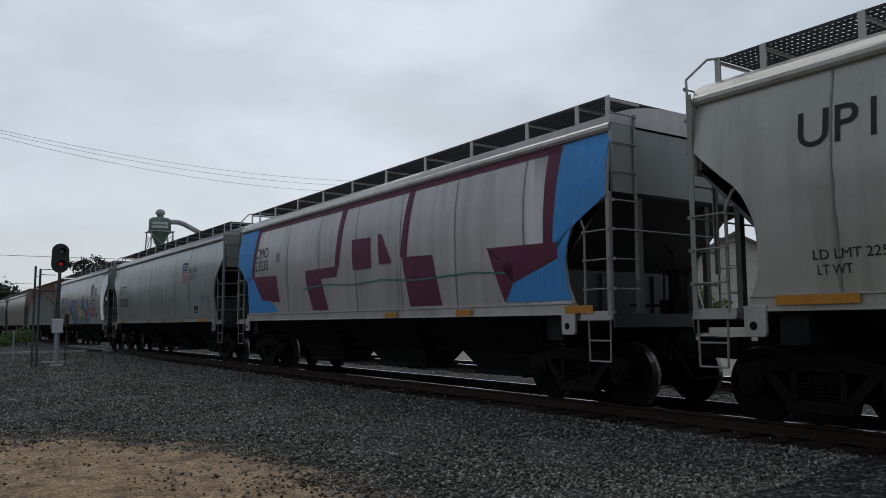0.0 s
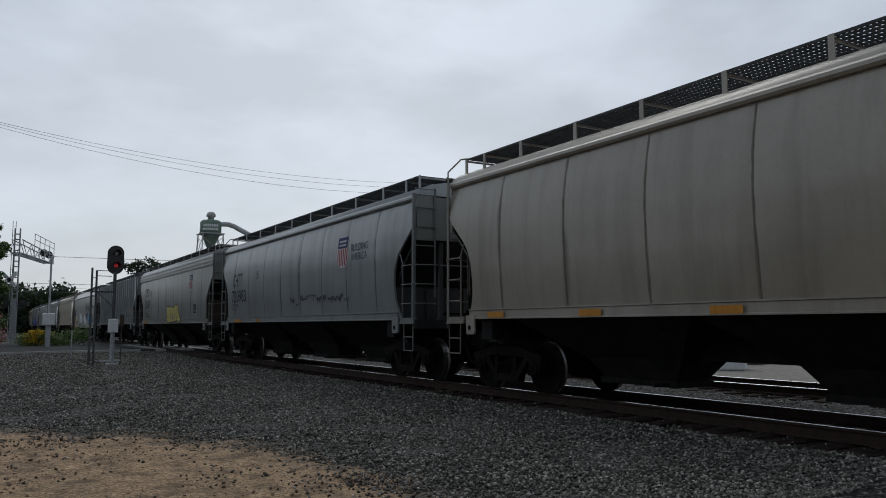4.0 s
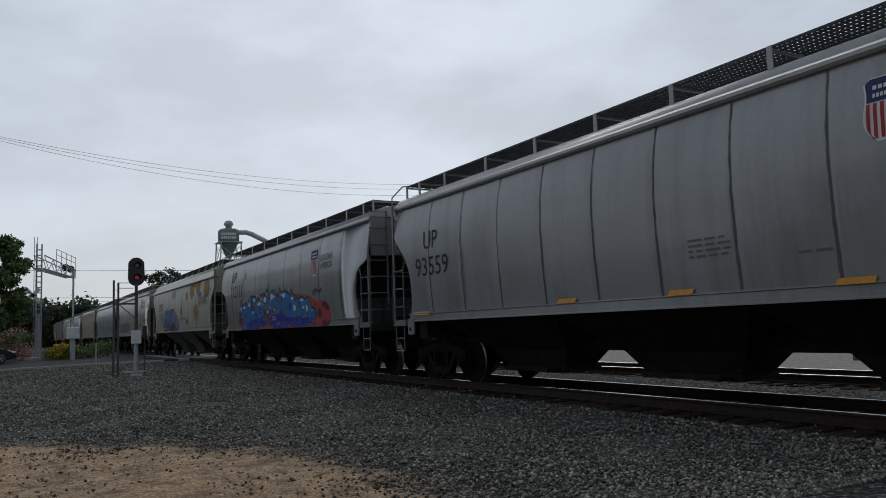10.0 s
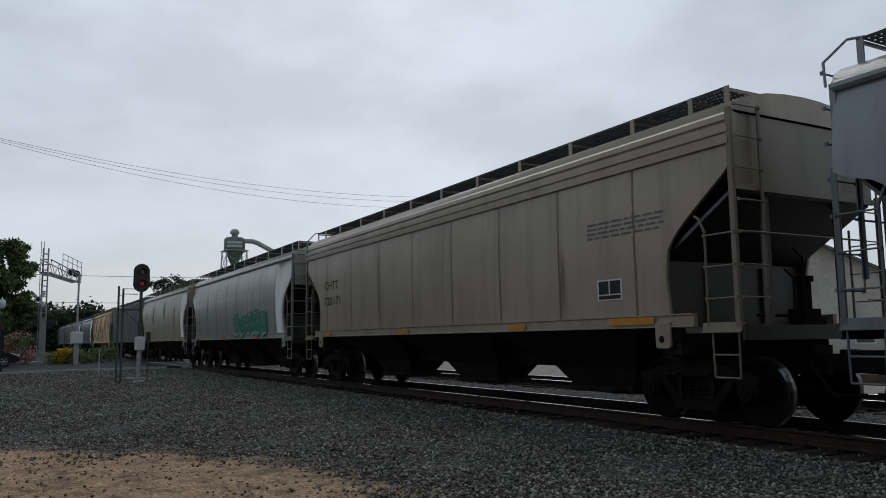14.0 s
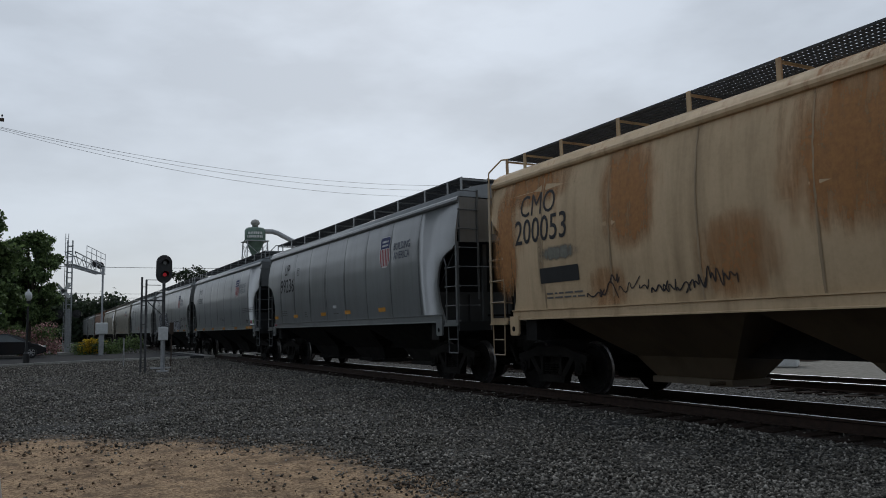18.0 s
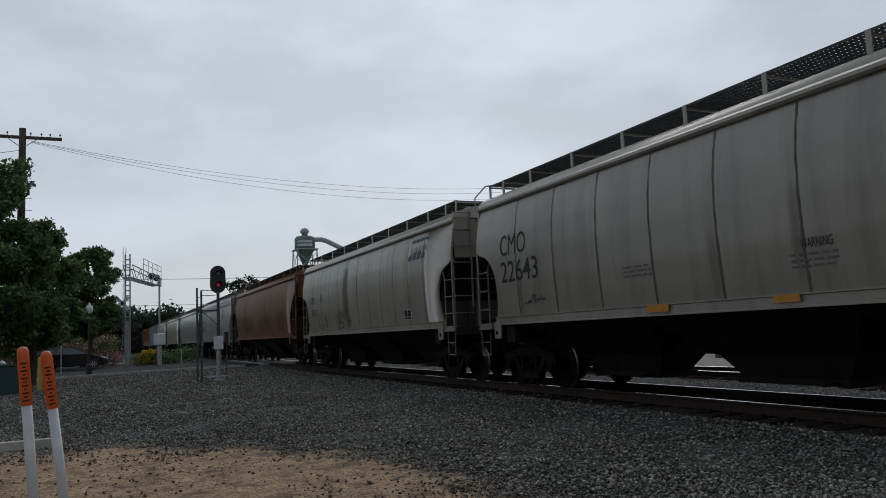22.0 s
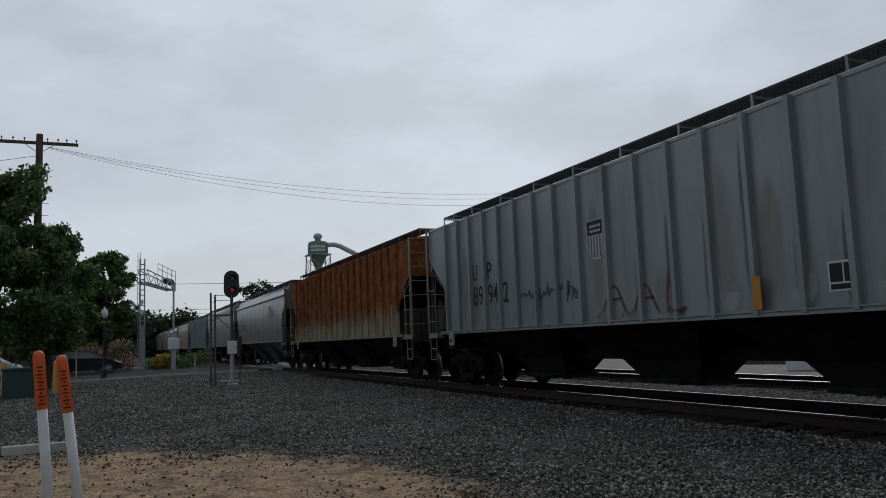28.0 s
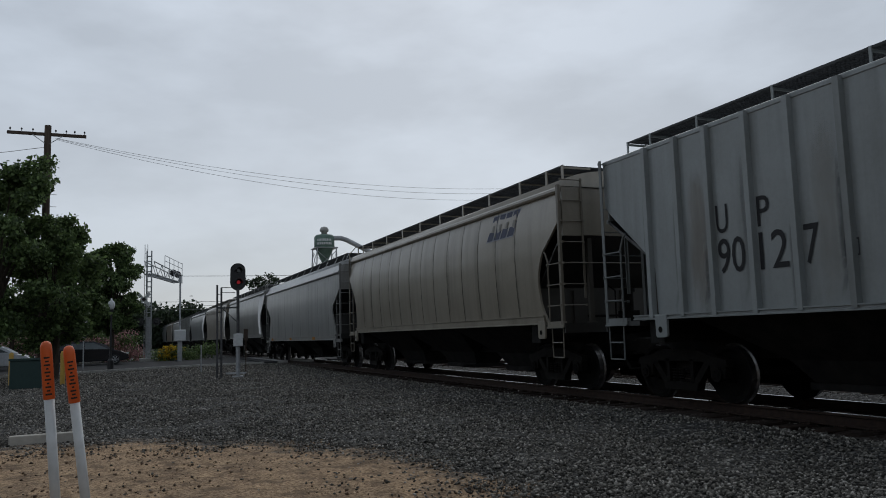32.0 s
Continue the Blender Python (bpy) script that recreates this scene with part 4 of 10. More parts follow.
        face = Matrix() if ys > 0 else Matrix.Diagonal((1, -1, 1, 1))
        away = Matrix.Diagonal((-1, ys, 1, 1))
        flip = lambda bm, m: bmesh.ops.transform(bm, matrix=m, verts=bm.verts[:])
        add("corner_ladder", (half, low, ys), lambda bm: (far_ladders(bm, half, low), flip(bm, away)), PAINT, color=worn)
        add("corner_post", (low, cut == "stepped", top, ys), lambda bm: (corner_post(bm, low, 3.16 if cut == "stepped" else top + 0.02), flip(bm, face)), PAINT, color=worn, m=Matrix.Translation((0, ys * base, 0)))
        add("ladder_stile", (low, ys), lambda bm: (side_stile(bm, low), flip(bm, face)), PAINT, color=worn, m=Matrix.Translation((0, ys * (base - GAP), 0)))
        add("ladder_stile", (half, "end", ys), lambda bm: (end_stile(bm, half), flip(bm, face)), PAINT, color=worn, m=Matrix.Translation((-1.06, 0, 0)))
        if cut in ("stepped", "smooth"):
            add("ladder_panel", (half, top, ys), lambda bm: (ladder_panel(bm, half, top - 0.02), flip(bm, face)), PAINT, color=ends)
        for i in range(3):
            add("rung", ("side",), lambda bm: rung(bm, -1.61, -1.61, -0.25, 0.25), PAINT, color=worn, m=Matrix.Translation((0, ys * (base - 0.25), 1.74 + RUNGS * i)))
        for i in range(7):
            add("rung", ("end",), lambda bm: rung(bm, -1.56, -1.06, 0, 0), PAINT, color=worn, m=Matrix.Translation((0, ys * (half + 0.055), 1.74 + RUNGS * i)))
        if ys > 0 and kind != "ribbed":
            add("grab_iron", (half,), lambda bm: grab_iron(bm, half), PAINT)
        add("stirrup", (low, ys), lambda bm: (stirrup(bm, low - 0.06, 0.44), flip(bm, face)), PAINT, color=worn, m=Matrix.Translation((0, ys * (base - 0.02), 0)))
        add("step_sill", (half, low, ys), lambda bm: (step_sill(bm, half, low), flip(bm, face)), PAINT, color=(*(0.8 * v for v in color), rust))
        drop = low - 1.37
        pad = ys * (half - INSET[cut][0][1] - 0.15)
        for turned in (Matrix(), FLIP):
            add("bolster_plate", (), bolster_plate, PAINT, m=turned @ Matrix.Translation((0, pad, drop)))
        add("pad_hole", (), pad_hole, IRON, m=Matrix.Translation((0, pad, drop)))
    add("brake_wheel", (half,), lambda bm: brake_wheel(bm, half), GALV, label="spoked hand-brake wheel")
    for y in (-4.25, 0.0, 4.25):
        # hoppers: underframe material, or car paint cut to a fifth
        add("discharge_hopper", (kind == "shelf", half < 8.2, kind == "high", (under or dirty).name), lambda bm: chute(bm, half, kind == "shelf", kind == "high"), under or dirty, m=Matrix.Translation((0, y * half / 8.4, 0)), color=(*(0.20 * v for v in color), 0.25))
    for y in (-half + 1.3, half - 1.3):
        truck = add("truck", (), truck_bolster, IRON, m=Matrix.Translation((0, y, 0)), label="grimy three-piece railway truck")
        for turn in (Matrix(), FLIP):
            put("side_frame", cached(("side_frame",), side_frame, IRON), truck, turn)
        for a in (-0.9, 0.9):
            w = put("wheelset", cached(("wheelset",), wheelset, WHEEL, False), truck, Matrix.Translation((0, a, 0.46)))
            SPIN.append((w, a, at + y + a))
    # dirt that has run down beside some of the welds
    if detail and kind != "ribbed":
        rng = random.Random(int(at * 10))
        for y in seams(half, count):
            if rng.random() < 0.42:
                w = rng.uniform(0.06, 0.15)
                tall = rng.uniform(1.4, 2.6)
                top = rng.uniform(2.6, 3.9)
                dy = rng.uniform(-0.12, 0.12)
                stain((c, kind), y + dy + w, y + dy - w, max(1.5, top - tall), top, tuple(0.36 * v for v in color), rng.uniform(0.18, 0.42), "dark run of dirt beside a weld")
    if detail and kind == "ribbed":
        rng = random.Random(int(at * 10))
        for v in spots[:-1]:
            y = v - half + rng.uniform(0.08, 0.16)
            stain((c, kind), y + 0.09, y - 0.09, 1.3, rng.uniform(2.6, 4.6), tuple(0.5 * q for q in color), rng.uniform(0.2, 0.6), "dirt settled beside a rib")
            if rng.random() < 0.4:
                y = v - half + rng.uniform(0.3, 0.6)
                stain((c, kind), y + 0.3, y - 0.3, 1.3, rng.uniform(2.0, 4.4), (0.30, 0.25, 0.20), rng.uniform(0.15, 0.4), "brownish dirt on a panel")
    TRAIN.append((c, at))
    c["half"] = half
    return c, kind


# ---- what is painted on the cars ----
def on_side(kind, y, z, lift):
    x = half_width(kind, z)
    if z < (1.665 if kind == "high" else 1.565) and kind != "shelf" and lift < 0.1:
        x = max(x, 1.6015)
    return Vector((-(x + lift), y, z))


def letter(car, word, y_left, y_right, z_low, z_high, color=(0.018, 0.018, 0.02)):
    c, kind = car
    pts, glyphs = text_shape(word)
    if z_high - z_low < 0.2:
        glyphs = [[f for g in glyphs for f in g]]
    for g in glyphs:
        used = sorted({i for f in g for i in f})
        order = {k: i for i, k in enumerate(used)}
        me = bpy.data.meshes.new("letter")
        me.from_pydata([on_side(kind, y_left + (y_right - y_left) * pts[i][0], z_low + (z_high - z_low) * pts[i][1], 0.009) for i in used], [], [tuple(order[i] for i in f) for f in g])
        me.materials.append(SPRAY)
        ob = put("letter" if len(glyphs) > 1 else "lettering", me, c, None, "stencilled reporting letter", (*color, 1))
        if z_high - z_low < 0.2:
            ob["kind"] = "stuff"


def slab(bm, kind, y_left, y_right, z_low, z_high, lift):
    n = max(1, int((z_high - z_low) / 0.25))
    m = max(1, int(abs(y_left - y_right) / 0.6))
    rows = [[bm.verts.new(on_side(kind, y_left + (y_right - y_left) * i / m, z_low + (z_high - z_low) * j / n, lift)) for i in range(m + 1)] for j in range(n + 1)]
    for a, b in zip(rows, rows[1:]):
        for i in range(m):
            bm.faces.new((a[i], a[i + 1], b[i + 1], b[i]))


def patch(car, name, y_left, y_right, z_low, z_high, color, lift=0.008, label=""):
    bm = fresh()
    slab(bm, car[1], y_left, y_right, z_low, z_high, lift)
    return part(name, bm, SPRAY, car[0], label, color=(*color, 1))


def quad_patch(car, name, corners, color, lift, label=""):
    """A four-cornered field of paint, corners as (y, z) in order round it."""
    a, b, c, d = [Vector(p) for p in corners]
    bm = fresh()
    n = 8
    rows = []
    for j in range(n + 1):
        p, q = a.lerp(d, j / n), b.lerp(c, j / n)
        rows.append([bm.verts.new(on_side(car[1], *p.lerp(q, i / n), lift)) for i in range(n + 1)])
    for r, s in zip(rows, rows[1:]):
        for i in range(n):
            bm.faces.new((r[i], r[i + 1], s[i + 1], s[i]))
    part(name, bm, SPRAY, car[0], label, color=(*color, 1))


def reflector(car, style, y_left, y_right, z_low, z_high):
    lift = 0.115 if car[1] == "ribbed" else 0.05
    if (z_low < 1.62 or car[1] == "high") and car[1] != "ribbed":
        lift = 0.012 if car[1] != "shelf" else max(0.008, 1.606 - half_width(car[1], z_low))
        z_low, z_high = max(z_low, 1.39), min(z_high, 1.55)
        if car[1] == "high":
            z_low, z_high = 1.52, 1.62
        if car[1] == "shelf":
            z_low, z_high = 1.15, 1.28
    patch(car, "reflector", y_left, y_right, z_low, max(z_high, z_low + 0.08), (0.50, 0.215, 0.027), lift, "yellow-orange reflective strip")


def placard(car, style, y_left, y_right, z_low, z_high):
    p = patch(car, "stencil_panel", y_left, y_right, z_low, z_high, (0.62, 0.62, 0.6), 0.007, "black service panel with a white border")
    w, h = y_right - y_left, z_high - z_low
    for u0, u1, v0, v1 in ((0.06, 0.47, 0.30, 0.93), (0.52, 0.94, 0.30, 0.93), (0.06, 0.94, 0.06, 0.24)):
        q = patch(car, "panel_field", y_left + w * u0, y_left + w * u1, z_low + h * v0, z_low + h * v1, (0.015, 0.015, 0.016), 0.011)
        q.parent = p


def small_print(car, style, y_left, y_right, z_low, z_high):
    rows = max(1, int((z_high - z_low) / 0.075))
    bm = fresh()
    rng = random.Random(int(y_left * 100) + rows)
    for r in range(rows):
        z = z_high - 0.075 * r
        y = y_left
        while y > y_right + 0.05:
            e = max(y - rng.uniform(0.08, 0.26), y_right)
            slab(bm, car[1], y, e, z - 0.030, z, 0.009)
            y = e - 0.05
    part("small_print", bm, SPRAY, car[0], "rows of fine stencilled marks", color=(0.13, 0.125, 0.12, 1))["kind"] = "stuff"


def emblem(car, style, y_left, y_right, z_low, z_high):
    """A striped shield drawn as plain shapes."""
    w, h = y_right - y_left, z_high - z_low
    top = {"c": (0.018, 0.026, 0.105), "b": (0.015, 0.015, 0.018), "w": (0.02, 0.028, 0.06), "f": (0.06, 0.075, 0.17)}[style]
    stripe = {"c": (0.32, 0.026, 0.03), "b": (0.16, 0.155, 0.15), "w": (0.47, 0.47, 0.48), "f": (0.36, 0.18, 0.16)}[style]
    white = {"c": (0.58, 0.58, 0.57), "b": (0.50, 0.50, 0.49), "w": (0.56, 0.56, 0.57), "f": (0.50, 0.48, 0.45)}[style]

    def edge(v):
        side = 0.5 - 0.05 * math.sin(math.pi * min(1.0, max(0.0, (v - 0.45) / 0.5)))
        if v > 0.94:
            side *= 1.0 - 4.5 * (v - 0.94)
        return side * (1.0 if v > 0.34 else math.sqrt(max(0.0, 1 - ((0.34 - v) / 0.36) ** 2)))

    def fill(name, v0, v1, u0, u1, grow, lift, color, label=""):
        bm = fresh()
        n = 10
        rows = []
        for j in range(n + 1):
            v = v0 + (v1 - v0) * j / n
            e = edge(max(v, 0.0)) + grow
            a, b = max(u0, -e), min(u1, e)
            rows.append([bm.verts.new(on_side(car[1], y_left + w * (0.5 + q), z_low + h * v, lift)) for q in (a, (a + b) / 2, max(a, b))])
        for a, b in zip(rows, rows[1:]):
            for i in range(2):
                bm.faces.new((a[i], a[i + 1], b[i + 1], b[i]))
        return part(name, bm, SPRAY, car[0], label, color=(*color, 1))

    base = fill("emblem", -0.02, 1.02, -0.6, 0.6, 0.045, 0.006, white, "shield emblem with dark top and red stripes")
    parts = [fill("emblem_top", 0.62, 1.0, -0.6, 0.6, 0.0, 0.010, top)]
    for i in range(6):
        u = -0.42 + 0.168 * i
        parts.append(fill("emblem_stripe", 0.03, 0.60, u - 0.045, u + 0.045, 0.0, 0.010, stripe))
    for v, k in ((0.69, 7), (0.82, 5)):
        for i in range(k):
            u = -0.32 + 0.64 * (i + 0.5) / k
            parts.append(fill("emblem_bar", v, v + 0.065, u - 0.23 / k, u + 0.23 / k, 0.0, 0.013, white))
    for q in parts:
        q.parent = base


def ribbon(bm, kind, pts, width, lift):
    """A band of paint along a line of (y, z) points, following the side's curve."""
    pts = [Vector(p) for p in pts]
    fine = [pts[0]]
    for a, b in zip(pts, pts[1:]):
        n = max(1, int((b - a).length / 0.12))
        fine += [a.lerp(b, (i + 1) / n) for i in range(n)]
    cross = max(2, int(width / 0.2) + 1)
    prev = None
    for i, p in enumerate(fine):
        d = (fine[min(i + 1, len(fine) - 1)] - fine[max(i - 1, 0)])
        d = d.normalized() if d.length > 1e-6 else Vector((1, 0))
        nrm = Vector((-d.y, d.x))
        w = width * (0.72 if i in (0, len(fine) - 1) else 1.0)
        row = []
        for k in range(cross + 1):
            q = p + nrm * w * (k / cross - 0.5)
            row.append(bm.verts.new(on_side(kind, q.x, min(max(q.y, 1.2), 4.05), lift)))
        if prev:
            for k in range(cross):
                bm.faces.new((prev[k], prev[k + 1], row[k + 1], row[k]))
        prev = row


GLYPHS = (  # free-form sprayed strokes in a unit box
    (((0.05, 0.1), (0.25, 0.6), (0.15, 1.0)), ((0.15, 0.95), (0.75, 0.85), (0.8, 0.55), (0.35, 0.4), (1.0, 0.0))),
    (((0.9, 0.95), (0.3, 0.85), (0.2, 0.6), (0.75, 0.45), (0.85, 0.15), (0.2, 0.0)), ((0.5, 0.3), (1.1, 0.5))),
    (((0.0, 0.0), (0.4, 1.0), (0.55, 0.5), (0.95, 0.05)), ((0.3, 0.35), (0.9, 0.45), (1.1, 0.9))),
    (((0.1, 0.0), (0.15, 0.95), (0.55, 0.3), (0.9, 1.0), (0.85, 0.0)), ((0.0, 0.6), (0.5, 0.75))),
    (((0.95, 0.8), (0.35, 1.0), (0.05, 0.5), (0.4, 0.0), (0.95, 0.2)), ((0.2, 0.5), (0.85, 0.55), (0.7, 0.3))),
    (((0.5, 1.0), (0.05, 0.65), (0.2, 0.1), (0.7, 0.05), (0.95, 0.5), (0.75, 0.9), (0.3, 0.85)), ((0.6, 0.3), (1.15, 0.0))),
    (((0.0, 0.85), (0.5, 1.0), (1.05, 0.8)), ((0.5, 0.95), (0.35, 0.4), (0.6, 0.0), (1.0, 0.2))),
    (((0.05, 1.0), (0.1, 0.2), (0.5, 0.0), (0.85, 0.3), (0.75, 1.0)), ((0.45, 0.95), (0.5, 0.4))),
)


def rounded(pts):
    for _ in range(2):
        out = [pts[0]]
        for a, b in zip(pts, pts[1:]):
            out += [(a[0] * 0.75 + b[0] * 0.25, a[1] * 0.75 + b[1] * 0.25), (a[0] * 0.25 + b[0] * 0.75, a[1] * 0.25 + b[1] * 0.75)]
        pts = out + [pts[-1]]
    return pts


def piece(car, y_left, y_right, z_low, z_high, seed, letters, fills, line, glow=None, thick=0.16, rim=0.05, shine=True, label="sprayed graffiti lettering"):
    """Large sprayed shapes: glow, outline, fill and shine laid over one another."""
    c, kind = car
    thick = max(thick, min(0.36 * abs(y_right - y_left) / letters, 0.30 * (z_high - z_low)))
    rng = random.Random(seed)
    span, tall = (y_right - y_left), (z_high - z_low)
    shapes = []
    for i in range(letters):
        g = GLYPHS[rng.randrange(len(GLYPHS))]
        w = span / letters * rng.uniform(1.15, 1.45)
        o = y_left + span * i / letters
        top = tall * rng.uniform(0.82, 1.0)
        base = tall * rng.uniform(0.0, 0.08)
        lean = rng.uniform(-0.15, 0.15)
        shapes.append([rounded([(o + w * (u + lean * v), z_low + base + (top - base) * (0.08 + 0.84 * v)) for u, v in stroke]) for stroke in g])
    base_ob = None
    if glow:
        bm = fresh()
        for s in shapes:
            for st in s:
                ribbon(bm, kind, st, thick + 2 * rim + 0.16, 0.006)
        base_ob = part("graffiti", bm, SPRAY, c, label, color=(*glow, 1))
    bm = fresh()
    for i, s in enumerate(shapes):
        for st in s:
            ribbon(bm, kind, st, thick + 2 * rim, 0.009 + 0.003 * i)
    ob = part("graffiti_outline" if base_ob else "graffiti", bm, SPRAY, base_ob or c, label, color=(*line, 1))
    base_ob = base_ob or ob
    for k, f in enumerate(fills):
        bm = fresh()
        for i, s in enumerate(shapes):
            if i % len(fills) == k:
                for st in s:
                    ribbon(bm, kind, st, thick, 0.0105 + 0.003 * i)
        if bm.verts:
            part("graffiti_fill", bm, SPRAY, base_ob, color=(*f, 1))
        else:
            bm.free()
    if len(fills) > 1:
        bm = fresh()
        for i, s in enumerate(shapes):
            for st in s[:1]:
                k = len(st) // 2
                ribbon(bm, kind, st[: max(3, k)], thick * 0.42, 0.0115 + 0.003 * i)
        part("graffiti_shade", bm, SPRAY, base_ob, color=(*fills[-1], 1))
    if shine:
        bm = fresh()
        for i, s in enumerate(shapes):
            for st in s:
                p = st[len(st) // 3]
                ribbon(bm, kind, [(p[0] - 0.09, p[1] - 0.02), (p[0] + 0.0, p[1] + 0.05), (p[0] + 0.09, p[1] + 0.06)], 0.055, 0.0118 + 0.003 * i)
        part("graffiti_shine", bm, SPRAY, base_ob, color=(0.34, 0.48, 0.56, 1))


def scribble(car, y_left, y_right, z_low, z_high, seed, count, color=(0.03, 0.03, 0.035), width=0.022):
    """Hand-drawn marker tags."""
    rng = random.Random(seed)
    span, tall = y_right - y_left, z_high - z_low
    for i in range(count):
        bm = fresh()
        o = y_left + span * (i + rng.uniform(-0.2, 0.2)) / count
        w = span / count * rng.uniform(0.8, 1.5)
        t = min(tall * rng.uniform(0.3, 0.95), abs(w) * rng.uniform(1.1, 2.2))
        b = z_low + rng.uniform(0, tall - t)
        n = rng.randint(5, 9)
        pts = []
        for k in range(n):
            v = rng.uniform(0.55, 1.0) if k % 2 else rng.uniform(0.0, 0.42)
            pts.append((o + w * (k / (n - 1) + rng.uniform(-0.22, 0.22)), b + t * v))
        ribbon(bm, car[1], rounded(pts), width * rng.uniform(0.7, 1.15), 0.009 + 0.0004 * i)
        part("graffiti_tag", bm, SPRAY, car[0], "thin scrawled graffiti stroke", color=(*color, 1))


def stain(car, y_left, y_right, z_low, z_high, color, strength=0.8, label="blotchy weather stain"):
    """Rust, dirt or faded overspray with a soft, ragged edge."""
    bm = fresh()
    slab(bm, car[1], y_left, y_right, z_low, z_high, 0.0055)
    part("stain", bm, STAIN, car[0], label, color=(*color, strength))


def streak(car, y, z_low, z_high, width, color, strength=0.6):
    stain(car, y + width, y - width, z_low - 0.2, z_high + 0.15, color, strength, "vertical run of rust and dirt")


def sprayed(car, pts, color, lift, grow=0.0, soft=1, label=""):
    """One closed field of sprayed paint, its corners as (y, z) round it; grow widens it, soft rounds its corners."""
    c, kind = car
    pts = [Vector(p) for p in pts]
    for _ in range(soft):
        pts = [p.lerp(q, k) for p, q in zip(pts, pts[1:] + pts[:1]) for k in (0.25, 0.75)]
    n = len(pts)
    turn = sum(a.x * b.y - b.x * a.y for a, b in zip(pts, pts[1:] + pts[:1]))
    if grow:
        moved = []
        for i, p in enumerate(pts):
            d, e = (p - pts[i - 1]).normalized(), (pts[(i + 1) % n] - p).normalized()
            side = Vector((d.y + e.y, -d.x - e.x))
            if side.length > 0.05:
                side = side.normalized() * grow / max(0.5, side.length / 2) * (1 if turn > 0 else -1)
            moved.append(p + side)
        pts = moved
    floor = {"shelf": 1.315, "high": 1.47}.get(kind, 1.38)
    bm = fresh()
    f = bm.faces.new([bm.verts.new((0, p.x, max(p.y, floor - 0.0001 * i))) for i, p in enumerate(pts)])
    f.normal_update()
    bmesh.ops.triangulate(bm, faces=[f])
    lip = 1.665 if kind == "high" else 1.565
    for z in [lip - 0.001, lip + 0.003] + [1.45 + 0.14 * i for i in range(13)]:
        bmesh.ops.bisect_plane(bm, geom=bm.verts[:] + bm.edges[:] + bm.faces[:], plane_co=(0, 0, z), plane_no=(0, 0, 1))
    for v in bm.verts:
        v.co = on_side(kind, v.co.y, v.co.z, lift)
    return part("graffiti", bm, SPRAY, c, label or "field of sprayed graffiti paint", color=(*color, 1))


def brushed(car, lines, color, width, lift, label=""):
    """Sprayed lines of one colour, each a part of its own."""
    for pts in lines:
        bm = fresh()
        ribbon(bm, car[1], rounded(pts), width, lift)
        part("graffiti_line", bm, SPRAY, car[0], label, color=(*color, 1))


def dotted(car, dots, color, lift):
    """Oval dabs of sprayed paint: place, width and height of each."""
    for y, z, w, h in dots:
        ring = [(y + 0.5 * w * math.cos(0.7854 * i), z + 0.5 * h * math.sin(0.7854 * i)) for i in range(8)]
        sprayed(car, ring, color, lift, label="round dab of sprayed paint")


def block_mark(car, y_left, y_right, z_low, z_high):
    """A faded company mark: four slanted dark blocks with pale edges."""
    w, lean = (y_right - y_left) / 4, 0.12
    for k in range(4):
        a, b = y_left + w * (k + 0.06), y_left + w * (k + 0.90)
        field = [(a + lean, z_low), (b + lean, z_low), (b - lean, z_high), (a - lean, z_high)]
        sprayed(car, field, (0.27, 0.27, 0.29), 0.006, 0.025, 0, "pale edge of a faded block mark")
        sprayed(car, field, (0.055, 0.062, 0.10), 0.0075, 0.0, 0, "faded dark blue block mark")
        m = 0.5 * (a + b)
        sprayed(car, [(m + 0.18 * w, z_low + 0.2), (m - 0.18 * w, z_low + 0.2), (m - 0.16 * w - 0.05, z_high - 0.22), (m + 0.16 * w - 0.05, z_high - 0.22)], (0.24, 0.225, 0.20), 0.0088, 0.0, 0, "worn pale gap in a block mark")


def slogan(car, y_left, y_right, z_base, ink=(0.05, 0.06, 0.10)):
    letter(car, "BUILDING", y_left, y_right, z_base + 0.345, z_base + 0.535, ink)
    letter(car, "AMERICA", y_left, y_right + 0.02, z_base + 0.10, z_base + 0.29, ink)


def boxed_mark(car, y, z, size=0.26):
    """A thin square frame with two lines of fine print."""
    bm = fresh()
    s = size / 2
    for y0, y1, z0, z1 in ((s, -s, s - 0.02, s), (s, -s, -s, -s + 0.02), (s, s - 0.02, -s, s), (-s + 0.02, -s, -s, s), (s * 0.6, -s * 0.6, 0.03, 0.07), (s * 0.3, -s * 0.3, -0.08, 0.0)):
        slab(bm, car[1], y + y0, y + y1, z + z0, z + z1, 0.009)
    part("service_mark", bm, SPRAY, car[0], "small square stencilled mark", color=(0.06, 0.065, 0.07, 1))


def sill_strips(car, spots):
    for y in spots:
        reflector(car, "h", y + 0.26, y - 0.26, 1.39, 1.50)


def between_ribs(car, words, first, z_low, z_high):
    """Letters set one group to a panel, clear of the ribs; first is the panel's count from the end."""
    steps = (1.30, 2.08, 2.80, 3.62, 4.40, 5.22, 6.06, 6.90, 7.78)
    half = car[0]["half"]
    for k, word in enumerate(words):
        a, b = half - steps[first + k] - 0.07, half - steps[first + k + 1] + 0.07
        w = (a - b) * (0.36 if len(word) == 1 else 0.80)
        left = a - 0.02
        letter(car, word, left, left - w, z_low, z_high)


# ---- ground, tracks and road ----
SIDING_X = 15.05


